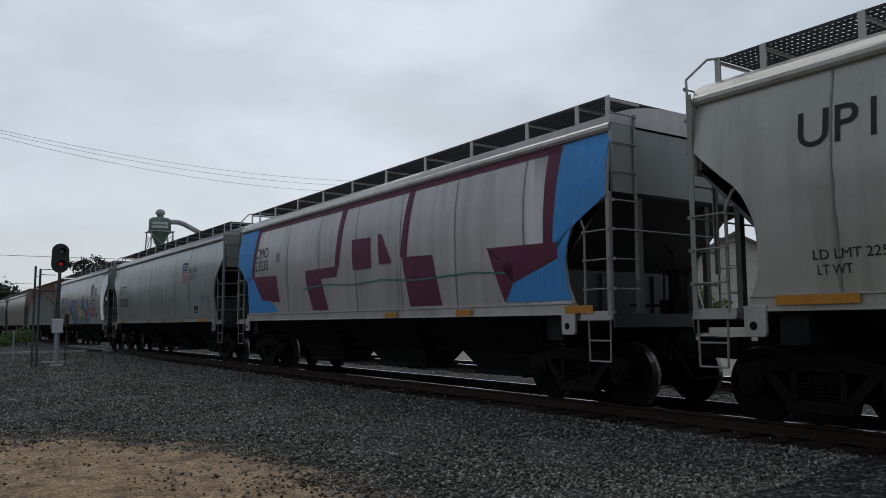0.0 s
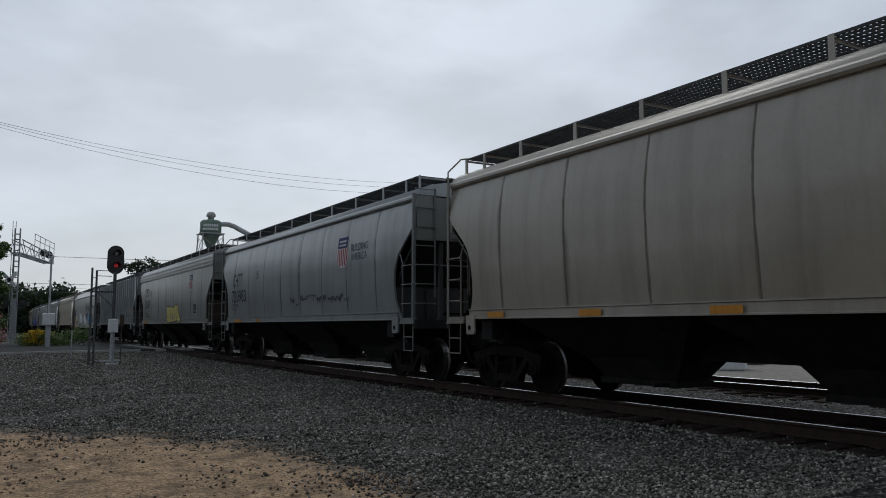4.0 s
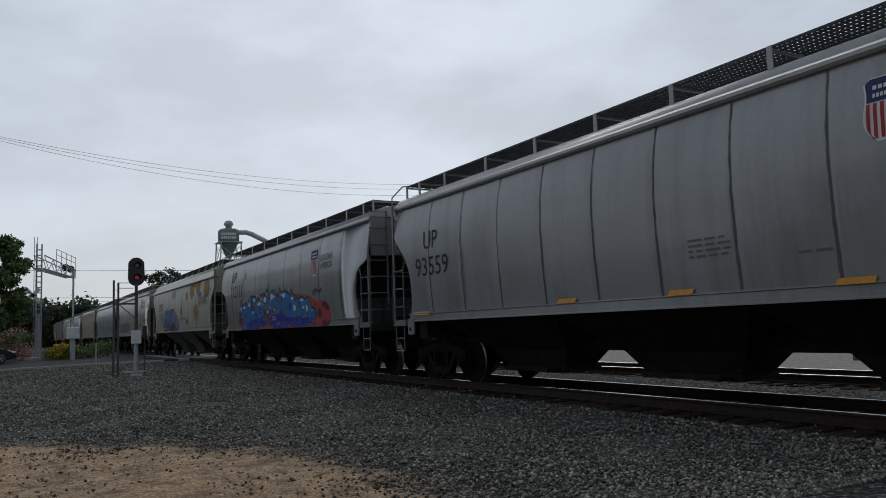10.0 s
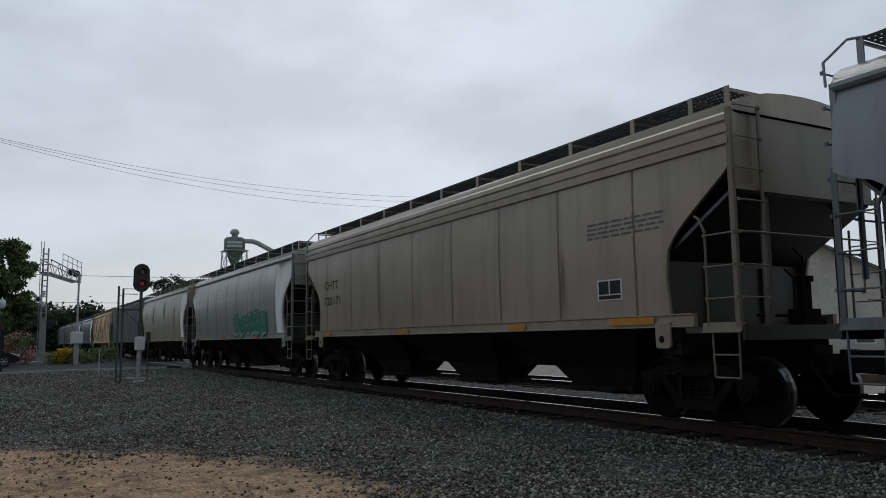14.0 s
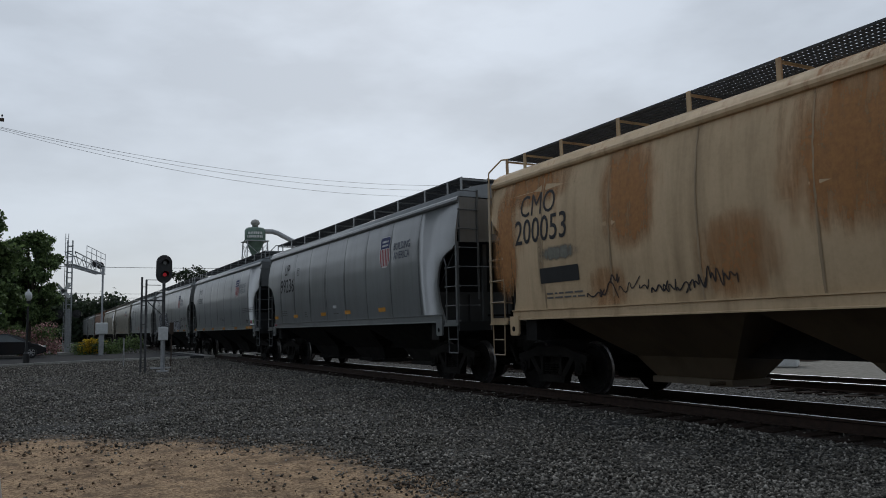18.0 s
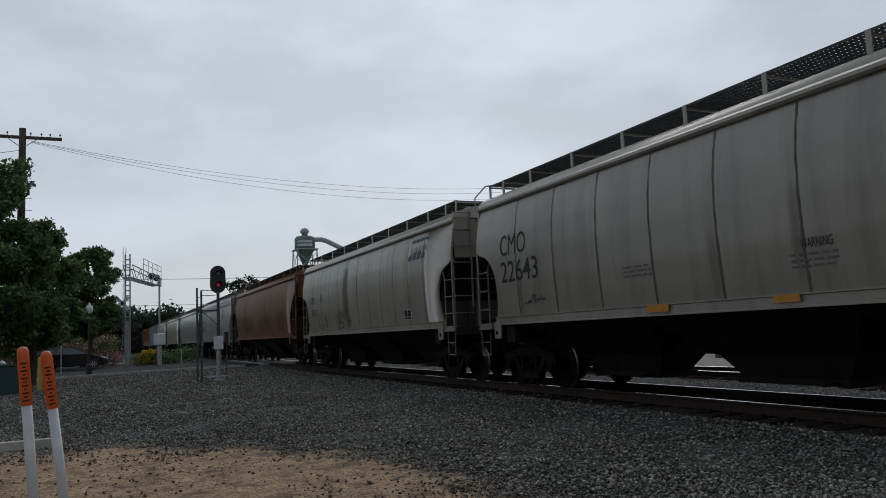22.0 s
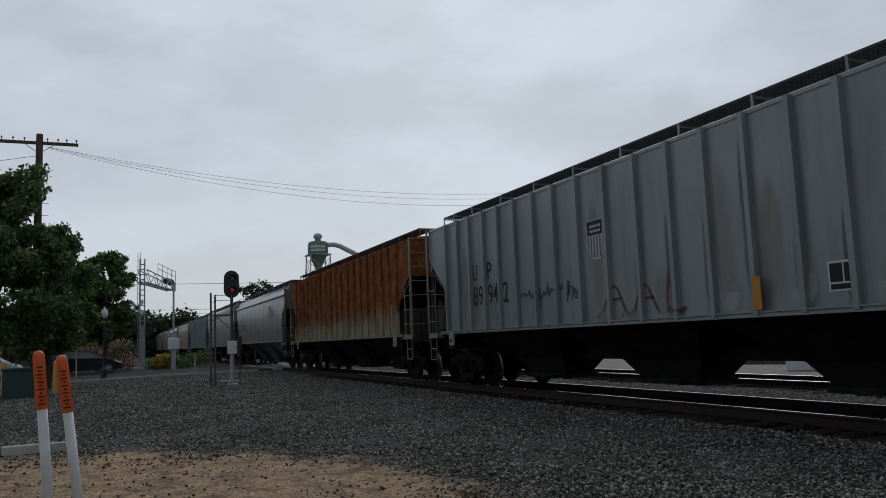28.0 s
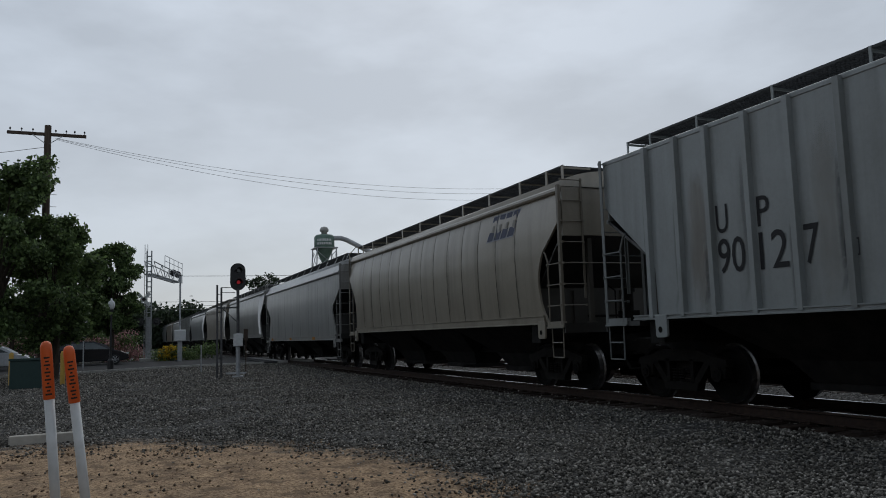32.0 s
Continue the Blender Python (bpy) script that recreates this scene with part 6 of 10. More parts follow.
sprayed(car, [(0.69, 2.24), (0.12, 2.19), (-0.21, 2.25), (-0.5, 2.21), (-0.81, 2.13), (-1.17, 2.2), (-1.38, 2.29), (-1.99, 2.23), (-2.19, 2.01), (-2.11, 1.84), (-2.68, 1.55), (-2.42, 1.4), (-1.99, 1.54), (-1.5, 1.47), (-0.54, 1.44), (0.12, 1.45), (0.31, 1.42), (0.67, 1.68), (0.5, 1.9)], (0.02, 0.022, 0.035), 0.0060, grow=0.030, soft=0, label="dark outline of yellow graffiti")
sprayed(car, [(0.69, 2.24), (0.12, 2.19), (-0.21, 2.25), (-0.5, 2.21), (-0.81, 2.13), (-1.17, 2.2), (-1.38, 2.29), (-1.99, 2.23), (-2.19, 2.01), (-2.11, 1.84), (-2.68, 1.55), (-2.42, 1.4), (-1.99, 1.54), (-1.5, 1.47), (-0.54, 1.44), (0.12, 1.45), (0.31, 1.42), (0.67, 1.68), (0.5, 1.9)], (0.50, 0.42, 0.13), 0.0075, grow=-0.010, soft=0, label="pale yellow sprayed graffiti")
brushed(car, [[(0.22, 1.89), (-0.08, 1.57)], [(-0.12, 2.06), (-0.41, 1.66)], [(-0.59, 1.91), (-0.56, 1.55)], [(-0.72, 1.82), (-0.95, 1.52)], [(-1.25, 1.87), (-1.34, 1.58)], [(-1.75, 2.13), (-1.87, 1.95)], [(-1.71, 1.77), (-1.79, 1.57)], [(0.42, 1.79), (0.21, 1.47)]], (0.03, 0.03, 0.045), 0.050, 0.0090, label="dark gaps between yellow letters")
sprayed(car, [(-0.64, 1.65), (-0.95, 1.88), (-1.17, 1.66), (-1.08, 1.52), (-0.73, 1.52)], (0.40, 0.33, 0.24), 0.0088)
reflector(car, "h", 6.72, 5.82, 1.39, 1.51)
boxed_mark(car, 4.9, 3.05)
car = hopper_car(142.53, 17.6, "ribbed", (0.232, 0.251, 0.256), "blue-grey ribbed covered hopper car with emblem", 0.12)
between_ribs(car, ("U", "P"), 3, 2.67, 3.02)
between_ribs(car, ("89", "95", "3"), 3, 2.05, 2.48)
emblem(car, "b", 0.72, 0.12, 2.65, 3.37)
placard(car, "", -5.06, -5.69, 1.74, 2.18)
small_print(car, "", 8.55, 7.68, 3.81, 4.11)
reflector(car, "v", -7.13, -7.30, 1.49, 2.43)
small_print(car, "", -5.75, -6.25, 2.1, 2.4)
letter(car, "CH-100", -5.75, -6.28, 1.85, 1.98, (0.05, 0.055, 0.06))
letter(car, "-120", -6.6, -6.95, 1.85, 1.98, (0.05, 0.055, 0.06))
small_print(car, "", -6.55, -7.0, 2.1, 2.3)
small_print(car, "", -4.1, -4.5, 1.75, 1.95)
scribble(car, -1.0, -1.75, 1.6, 2.1, 87, 5, (0.06, 0.06, 0.065), 0.028)
for y in (5.3, 2.7, -0.75, -3.3):
    patch(car, "reflector", y + 0.07, y - 0.07, 1.5, 1.95, (0.36, 0.16, 0.04), 0.009, "worn orange reflective strip")
boxed_mark(car, 2.35, 2.2, 0.22)
car = hopper_car(161.17, 16.7, "shelf", (0.368, 0.353, 0.329), "pale hopper car with slogan, silver and blue graffiti", 0.00)
letter(car, "UP", 6.95, 6.34, 2.51, 2.90)
letter(car, "We will", -1.11, -3.91, 2.54, 3.31, (0.03, 0.03, 0.035))
letter(car, "deliver", -1.44, -4.15, 1.98, 2.55, (0.03, 0.03, 0.035))
emblem(car, "w", -4.13, -4.76, 2.58, 3.33)
placard(car, "", -6.35, -7.0, 1.45, 1.98)
sprayed(car, [(3.5, 1.92), (2.97, 1.99), (3.35, 2.49), (2.89, 2.53), (2.22, 2.2), (1.62, 2.16), (1.4, 2.52), (1.23, 2.45), (1.39, 1.84), (1.01, 1.47), (1.61, 1.41), (2.07, 1.64), (2.57, 1.4), (3.11, 1.59)], (0.05, 0.05, 0.055), 0.0070, grow=0.020, soft=0, label="dark outline of silver graffiti")
sprayed(car, [(3.5, 1.92), (2.97, 1.99), (3.35, 2.49), (2.89, 2.53), (2.22, 2.2), (1.62, 2.16), (1.4, 2.52), (1.23, 2.45), (1.39, 1.84), (1.01, 1.47), (1.61, 1.41), (2.07, 1.64), (2.57, 1.4), (3.11, 1.59)], (0.62, 0.62, 0.62), 0.0085, grow=-0.012, soft=0, label="silver sprayed graffiti")
sprayed(car, [(0.43, 2.22), (-0.0, 2.05), (-0.33, 2.24), (-0.94, 2.29), (-1.28, 2.07), (-1.83, 2.1), (-2.06, 1.84), (-2.45, 1.58), (-2.83, 1.35), (-2.23, 1.47), (-1.73, 1.41), (-1.15, 1.5), (-0.7, 1.38), (-0.32, 1.77), (-0.01, 1.59), (0.06, 1.93)], (0.05, 0.05, 0.055), 0.0070, grow=0.020, soft=0, label="dark outline of silver graffiti")
sprayed(car, [(0.43, 2.22), (-0.0, 2.05), (-0.33, 2.24), (-0.94, 2.29), (-1.28, 2.07), (-1.83, 2.1), (-2.06, 1.84), (-2.45, 1.58), (-2.83, 1.35), (-2.23, 1.47), (-1.73, 1.41), (-1.15, 1.5), (-0.7, 1.38), (-0.32, 1.77), (-0.01, 1.59), (0.06, 1.93)], (0.62, 0.62, 0.62), 0.0085, grow=-0.012, soft=0, label="silver sprayed graffiti")
sprayed(car, [(6.63, 1.59), (6.77, 2.21), (6.12, 2.29), (5.41, 2.03), (5.28, 2.25), (4.42, 1.55), (4.92, 1.62), (5.56, 1.8)], (0.05, 0.05, 0.055), 0.0070, grow=0.020, soft=0, label="dark outline of silver graffiti")
sprayed(car, [(6.63, 1.59), (6.77, 2.21), (6.12, 2.29), (5.41, 2.03), (5.28, 2.25), (4.42, 1.55), (4.92, 1.62), (5.56, 1.8)], (0.42, 0.36, 0.24), 0.0085, grow=-0.012, soft=0, label="worn pale sprayed graffiti")
brushed(car, [[(2.76, 2.26), (2.23, 1.91), (2.43, 1.51)], [(2.23, 1.91), (1.63, 1.89)], [(1.62, 2.13), (1.48, 1.57)], [(-0.39, 2.1), (-0.8, 1.58)], [(-0.82, 2.14), (-1.16, 1.63)], [(-1.28, 1.99), (-1.71, 1.56)], [(-0.0, 1.92), (-0.57, 1.81)], [(-1.16, 1.88), (-1.72, 1.85)], [(-1.72, 1.91), (-2.43, 1.43)]], (0.05, 0.05, 0.055), 0.030, 0.0100, label="dark lines in silver graffiti")
sprayed(car, [(-2.85, 1.97), (-3.04, 2.45), (-3.5, 2.39), (-3.73, 2.24), (-4.23, 2.38), (-4.54, 2.38), (-4.83, 2.26), (-5.1, 2.15), (-5.17, 1.94), (-5.37, 1.98), (-5.42, 2.28), (-5.66, 2.31), (-5.97, 2.15), (-6.04, 1.67), (-6.11, 1.42), (-3.2, 1.4), (-3.28, 1.73)], (0.03, 0.07, 0.14), 0.0115, grow=0.020, soft=0, label="dark outline of blue graffiti")
sprayed(car, [(-2.85, 1.97), (-3.04, 2.45), (-3.5, 2.39), (-3.73, 2.24), (-4.23, 2.38), (-4.54, 2.38), (-4.83, 2.26), (-5.1, 2.15), (-5.17, 1.94), (-5.37, 1.98), (-5.42, 2.28), (-5.66, 2.31), (-5.97, 2.15), (-6.04, 1.67), (-6.11, 1.42), (-3.2, 1.4), (-3.28, 1.73)], (0.075, 0.20, 0.36), 0.0128, grow=-0.010, soft=0, label="worn blue sprayed graffiti")
brushed(car, [[(-3.29, 1.84), (-3.7, 1.4)], [(-3.55, 1.78), (-4.21, 1.8), (-4.88, 1.72)], [(-4.88, 1.72), (-4.98, 1.4)], [(-5.17, 1.9), (-5.42, 1.39)], [(-5.52, 2.2), (-5.63, 1.73)]], (0.03, 0.07, 0.14), 0.035, 0.0140, label="dark lines in blue graffiti")
brushed(car, [[(-3.56, 2.09), (-4.22, 2.2)], [(-4.53, 2.03), (-4.9, 2.06)], [(-5.59, 2.15), (-5.7, 1.82)], [(-4.36, 1.59), (-4.73, 1.55)]], (0.15, 0.30, 0.44), 0.060, 0.0142, label="pale blue sprayed strokes")
reflector(car, "h", -6.78, -7.72, 1.18, 1.33)
reflector(car, "h", -4.76, -5.36, 1.19, 1.32)
reflector(car, "h", 7.63, 4.99, 1.13, 1.35)
stain(car, 7.0, 4.4, 1.3, 2.1, (0.45, 0.36, 0.10), 0.5, "faded yellow overspray")
car = hopper_car(179.31, 16.8, "grooved", (0.370, 0.317, 0.241), "beige covered hopper car with grooved eaves", 0.08)
letter(car, "CHTT", 6.66, 5.76, 2.70, 2.94)
letter(car, "720119", 6.75, 5.61, 2.23, 2.47)
placard(car, "", -5.61, -6.22, 1.75, 2.11)
small_print(car, "", -5.49, -7.18, 2.73, 3.02)
reflector(car, "h", -6.01, -6.93, 1.42, 1.53)
car = hopper_car(197.65, 17.1, "grooved", (0.31, 0.325, 0.31), "grey covered hopper car covered in marker tags", 0.00, cut="angled")
letter(car, "CMO", 6.91, 5.78, 2.89, 3.34)
letter(car, "20503", 7.09, 5.57, 2.21, 2.67)
emblem(car, "c", -4.02, -4.66, 2.87, 3.67)
placard(car, "", -4.94, -5.53, 1.73, 2.11)
reflector(car, "h", -5.71, -6.47, 1.38, 1.53)
reflector(car, "h", -3.26, -3.74, 1.40, 1.52)
reflector(car, "h", -0.51, -1.18, 1.38, 1.51)
INK = (0.045, 0.05, 0.05)
for k, (y0, y1, z0, z1, n, w) in enumerate(((4.5, 3.7, 1.6, 2.3, 4, 0.022), (3.5, 2.5, 1.75, 2.25, 6, 0.028), (2.2, 1.2, 1.75, 2.3, 5, 0.026), (1.2, 0.2, 1.62, 2.0, 8, 0.016), (-0.3, -1.2, 1.7, 2.4, 5, 0.026),
                                             (-1.6, -3.3, 1.6, 2.35, 13, 0.018), (-3.2, -5.0, 1.62, 2.4, 12, 0.03), (-5.0, -5.7, 1.5, 1.7, 5, 0.02), (-6.2, -7.2, 1.55, 2.4, 6, 0.028), (5.8, 4.6, 1.58, 1.75, 9, 0.012))):
    scribble(car, y0, y1, z0, z1, 500 + k, n, INK, w)
scribble(car, 3.6, 2.9, 1.6, 2.2, 520, 6, (0.42, 0.43, 0.43), 0.025)
scribble(car, -5.6, -6.4, 2.2, 3.0, 521, 3, (0.25, 0.27, 0.265), 0.04)
stain(car, 4.6, -7.0, 1.5, 2.5, (0.17, 0.175, 0.17), 0.35, "smudged grey paint over old tags")
boxed_mark(car, 5.0, 3.1)
car = hopper_car(215.82, 16.3, "smooth", (0.238, 0.241, 0.243), "grey covered hopper car with many weld seams", 0.00, count=10)
letter(car, "UP", 6.50, 5.86, 2.98, 3.38)
letter(car, "93559", 6.90, 5.40, 2.38, 2.80)
emblem(car, "c", -3.94, -4.42, 3.08, 3.78)
small_print(car, "", -1.28, -2.00, 1.96, 2.30)
small_print(car, "", -2.98, -3.49, 1.85, 1.98)
reflector(car, "h", -3.43, -3.89, 1.54, 1.65)
reflector(car, "h", -0.84, -1.30, 1.55, 1.65)
reflector(car, "h", 1.73, 1.24, 1.55, 1.66)
reflector(car, "h", 7.17, 6.37, 1.51, 1.67)
car = hopper_car(233.35, 15.8, "smooth", (0.207, 0.207, 0.206), "dark grey covered hopper car with huge blue graffiti", 0.00, cut="stepped")
letter(car, "UP", 6.11, 5.44, 3.34, 3.76)
letter(car, "112111", 6.19, 4.54, 2.71, 3.20)
emblem(car, "c", -3.51, -4.16, 2.93, 3.72)
slogan(car, -4.38, -5.36, 2.98)
RED = (0.36, 0.05, 0.06)
sprayed(car, [(5.42, 1.43), (5.17, 1.92), (4.56, 2.45), (2.74, 2.57), (-0.12, 2.63), (-1.66, 2.53), (-2.96, 2.42), (-3.37, 2.35), (-3.92, 2.15), (-4.56, 2.16), (-5.0, 1.94), (-5.07, 1.69), (-4.87, 1.35), (-1.37, 1.36)], RED, 0.0060, soft=2, label="field of sprayed crimson paint")
dotted(car, [(-4.16, 1.78, 0.4, 0.32), (-4.61, 2.02, 0.46, 0.22), (-4.85, 1.92, 0.32, 0.18), (-4.66, 1.45, 0.46, 0.28), (-3.82, 2.06, 0.16, 0.1), (2.29, 2.5, 0.44, 0.16), (1.54, 2.64, 0.34, 0.16), (-1.91, 2.39, 0.3, 0.14), (-0.11, 2.53, 0.22, 0.22), (4.88, 1.72, 0.4, 0.3)], (0.11, 0.015, 0.022), 0.0075)
PIECE = [(5.06, 1.97), (4.78, 2.18), (4.63, 2.58), (4.44, 2.38), (4.16, 2.34), (3.85, 2.43), (3.17, 2.65), (2.52, 2.6), (2.48, 2.46), (2.26, 2.37), (2.0, 2.46), (1.96, 2.66), (1.56, 2.58), (1.55, 2.44), (1.33, 2.62), (1.07, 2.8), (0.92, 2.72), (0.89, 2.58), (0.94, 2.45), (0.88, 2.33), (0.7, 2.61), (0.47, 2.72), (0.26, 2.69), (0.04, 2.49), (-0.23, 2.24), (-0.31, 2.59), (-0.4, 2.76), (-0.51, 2.64), (-0.62, 2.58), (-0.83, 2.63), (-1.08, 2.62), (-1.53, 2.45), (-1.63, 2.65), (-1.85, 2.42), (-2.08, 2.24), (-2.11, 2.42), (-2.27, 2.3), (-2.63, 2.37), (-3.0, 2.24), (-3.1, 2.32), (-3.26, 2.29), (-3.51, 1.98), (-3.75, 1.96), (-3.88, 1.79), (-3.68, 1.63), (-3.83, 1.38), (-3.45, 1.54), (-3.03, 1.36), (-1.83, 1.38), (-1.25, 1.52), (-0.95, 1.37), (0.66, 1.36), (1.01, 1.61), (1.81, 1.42), (4.58, 1.38), (4.38, 1.56), (4.72, 1.82), (4.32, 1.74)]
sprayed(car, PIECE, (0.16, 0.17, 0.05), 0.0085, grow=0.050, soft=0, label="olive rim of large blue graffiti")
sprayed(car, PIECE, (0.012, 0.012, 0.015), 0.0095, grow=0.025, soft=0, label="black outline of large blue graffiti")
sprayed(car, PIECE, (0.018, 0.135, 0.36), 0.0105, grow=-0.020, soft=0, label="large bright blue sprayed graffiti")
sprayed(car, [(3.78, 1.72), (1.79, 1.81), (0.81, 1.88), (-0.23, 1.96), (-1.26, 1.68), (-2.23, 1.75), (-3.06, 1.68), (-3.51, 1.64), (-3.4, 1.53), (-2.93, 1.37), (-1.83, 1.38), (-1.18, 1.52), (-0.88, 1.38), (0.66, 1.37), (1.01, 1.62), (1.81, 1.43), (3.86, 1.38)], (0.02, 0.03, 0.27), 0.0118)
dotted(car, [(-1.89, 2.15, 0.5, 0.28), (-2.72, 2.12, 0.64, 0.36)], (0.03, 0.19, 0.42), 0.0116)
dotted(car, [(-1.43, 2.09, 0.32, 0.22), (-2.37, 2.11, 0.3, 0.18)], (0.02, 0.035, 0.25), 0.0122)
sprayed(car, [(-0.85, 1.95), (-1.08, 1.97), (-1.03, 1.87), (-0.9, 1.86)], (0.34, 0.08, 0.04), 0.0128, soft=0)
brushed(car, [[(-2.32, 2.15), (-2.16, 1.8), (-2.4, 1.5)], [(-2.58, 2.09), (-2.97, 1.92), (-2.9, 1.69), (-2.55, 1.71)], [(-3.26, 2.26), (-3.38, 1.93), (-3.17, 1.4)], [(-1.61, 1.86), (-1.94, 1.96), (-1.78, 1.5)]], (0.19, 0.20, 0.06), 0.050, 0.0128, label="olive sprayed lines")
sprayed(car, [(1.6, 1.86), (1.41, 2.14), (1.15, 2.25), (1.0, 2.22), (0.87, 2.33), (0.85, 2.16), (1.21, 2.06), (1.3, 1.94), (1.19, 1.7), (0.91, 1.86), (0.84, 1.71), (1.05, 1.55), (1.44, 1.65)], (0.19, 0.20, 0.06), 0.0126, soft=0)
sprayed(car, [(1.58, 1.84), (1.52, 2.02), (1.39, 2.11), (1.36, 2.06), (1.49, 1.84)], (0.012, 0.012, 0.015), 0.0132, soft=0)
sprayed(car, [(1.49, 1.85), (1.25, 2.12), (1.17, 2.07), (1.26, 1.9), (1.15, 1.7), (0.89, 1.83), (0.86, 1.73), (1.04, 1.58), (1.36, 1.63)], (0.012, 0.012, 0.015), 0.0132, soft=0)
sprayed(car, [(1.46, 1.85), (1.25, 2.08), (1.2, 2.04), (1.28, 1.89), (1.16, 1.67), (0.91, 1.75), (1.07, 1.61), (1.34, 1.65)], (0.34, 0.06, 0.05), 0.0138, soft=0)
sprayed(car, [(3.12, 2.65), (2.91, 2.44), (2.83, 2.13), (3.14, 2.09), (3.15, 2.35)], (0.012, 0.012, 0.015), 0.0132, soft=0)
sprayed(car, [(3.08, 2.57), (2.94, 2.4), (2.88, 2.15), (3.1, 2.12)], (0.34, 0.06, 0.05), 0.0138, soft=0)
sprayed(car, [(0.4, 2.2), (0.26, 2.23), (0.06, 2.05), (0.11, 2.01), (0.29, 2.07)], (0.19, 0.20, 0.06), 0.0126, soft=0)
sprayed(car, [(0.37, 2.19), (0.27, 2.22), (0.21, 2.16), (0.32, 2.13)], (0.012, 0.012, 0.015), 0.0132, soft=0)
sprayed(car, [(0.31, 2.11), (0.2, 2.15), (0.06, 2.02), (0.24, 2.06)], (0.012, 0.012, 0.015), 0.0132, soft=0)
sprayed(car, [(0.28, 2.11), (0.2, 2.13), (0.11, 2.05)], (0.34, 0.06, 0.05), 0.0138, soft=0)
sprayed(car, [(2.31, 2.06), (1.98, 2.01), (1.98, 1.96), (2.15, 1.97)], (0.012, 0.012, 0.015), 0.0132, soft=0)
sprayed(car, [(0.18, 1.75), (0.01, 1.63), (-0.27, 1.59), (-0.25, 1.51), (-0.1, 1.48), (0.02, 1.56)], (0.19, 0.20, 0.06), 0.0126, soft=0)
sprayed(car, [(0.15, 1.73), (0.03, 1.63), (0.06, 1.59)], (0.012, 0.012, 0.015), 0.0132, soft=0)
sprayed(car, [(-0.03, 1.61), (-0.24, 1.57), (-0.2, 1.52), (-0.11, 1.54)], (0.34, 0.06, 0.05), 0.0138, soft=0)
sprayed(car, [(0.09, 2.5), (-0.03, 2.48), (-0.21, 2.24), (-0.2, 2.11), (-0.07, 2.25)], (0.19, 0.20, 0.06), 0.0126, soft=0)
sprayed(car, [(0.07, 2.48), (-0.01, 2.47), (-0.14, 2.28), (-0.06, 2.26)], (0.012, 0.012, 0.015), 0.0132, soft=0)
sprayed(car, [(1.03, 2.74), (0.92, 2.69), (0.91, 2.56), (0.98, 2.46), (0.95, 2.33), (1.06, 2.42), (1.02, 2.58)], (0.19, 0.20, 0.06), 0.0126, soft=0)
sprayed(car, [(1.04, 2.51), (1.0, 2.51), (0.95, 2.35), (1.01, 2.37)], (0.012, 0.012, 0.015), 0.0132, soft=0)
sprayed(car, [(1.09, 2.11), (0.94, 2.18), (0.93, 2.14), (1.05, 2.1)], (0.012, 0.012, 0.015), 0.0132, soft=0)
sprayed(car, [(2.21, 1.38), (1.98, 1.49), (1.55, 1.37)], (0.19, 0.20, 0.06), 0.0126, soft=0)
sprayed(car, [(2.01, 1.39), (1.93, 1.45), (1.63, 1.37)], (0.34, 0.06, 0.05), 0.0134, soft=0)
sprayed(car, [(0.8, 1.37), (0.57, 1.5), (0.38, 1.36)], (0.19, 0.20, 0.06), 0.0126, soft=0)
sprayed(car, [(0.68, 1.37), (0.59, 1.44), (0.47, 1.37)], (0.34, 0.06, 0.05), 0.0134, soft=0)
sprayed(car, [(3.26, 2.11), (3.19, 2.35), (3.14, 2.34), (3.2, 2.03)], (0.012, 0.012, 0.015), 0.0132, soft=0)
sprayed(car, [(2.25, 2.19), (1.92, 2.23), (1.89, 2.09), (2.12, 2.07)], (0.02, 0.035, 0.25), 0.0121, soft=1)
sprayed(car, [(1.8, 2.11), (1.6, 2.13), (1.58, 2.04), (1.78, 2.04)], (0.02, 0.035, 0.25), 0.0121, soft=1)
sprayed(car, [(1.01, 2.01), (0.78, 2.09), (0.63, 2.01), (0.79, 1.9), (0.98, 1.91)], (0.02, 0.035, 0.25), 0.0121, soft=1)
sprayed(car, [(2.76, 1.98), (2.51, 1.99), (2.42, 1.81), (2.67, 1.82)], (0.02, 0.035, 0.25), 0.0121, soft=1)
sprayed(car, [(-0.46, 2.42), (-0.58, 2.49), (-0.72, 2.33), (-0.65, 2.2), (-0.48, 2.3)], (0.02, 0.035, 0.25), 0.0121, soft=1)
sprayed(car, [(0.63, 2.07), (0.38, 2.05), (0.37, 1.93), (0.6, 1.93)], (0.02, 0.035, 0.25), 0.0121, soft=1)
sprayed(car, [(-0.27, 2.02), (-0.63, 2.01), (-0.59, 1.85), (-0.35, 1.87)], (0.02, 0.035, 0.25), 0.0121, soft=1)
sprayed(car, [(0.67, 1.81), (0.2, 1.79), (0.21, 1.73), (0.68, 1.76)], (0.30, 0.31, 0.33), 0.0124, soft=0)
sprayed(car, [(0.68, 1.72), (0.2, 1.7), (0.21, 1.66), (0.69, 1.67)], (0.30, 0.31, 0.33), 0.0124, soft=0)
sprayed(car, [(0.36, 1.94), (-0.15, 1.91), (-0.14, 1.86), (0.34, 1.87)], (0.22, 0.08, 0.13), 0.0124, soft=0)
sprayed(car, [(5.06, 1.97), (4.86, 2.05), (4.54, 2.01), (4.37, 1.96), (4.24, 2.03), (4.11, 1.97), (4.36, 1.83), (4.54, 1.91), (4.96, 1.92)], (0.19, 0.20, 0.06), 0.0126, soft=0)
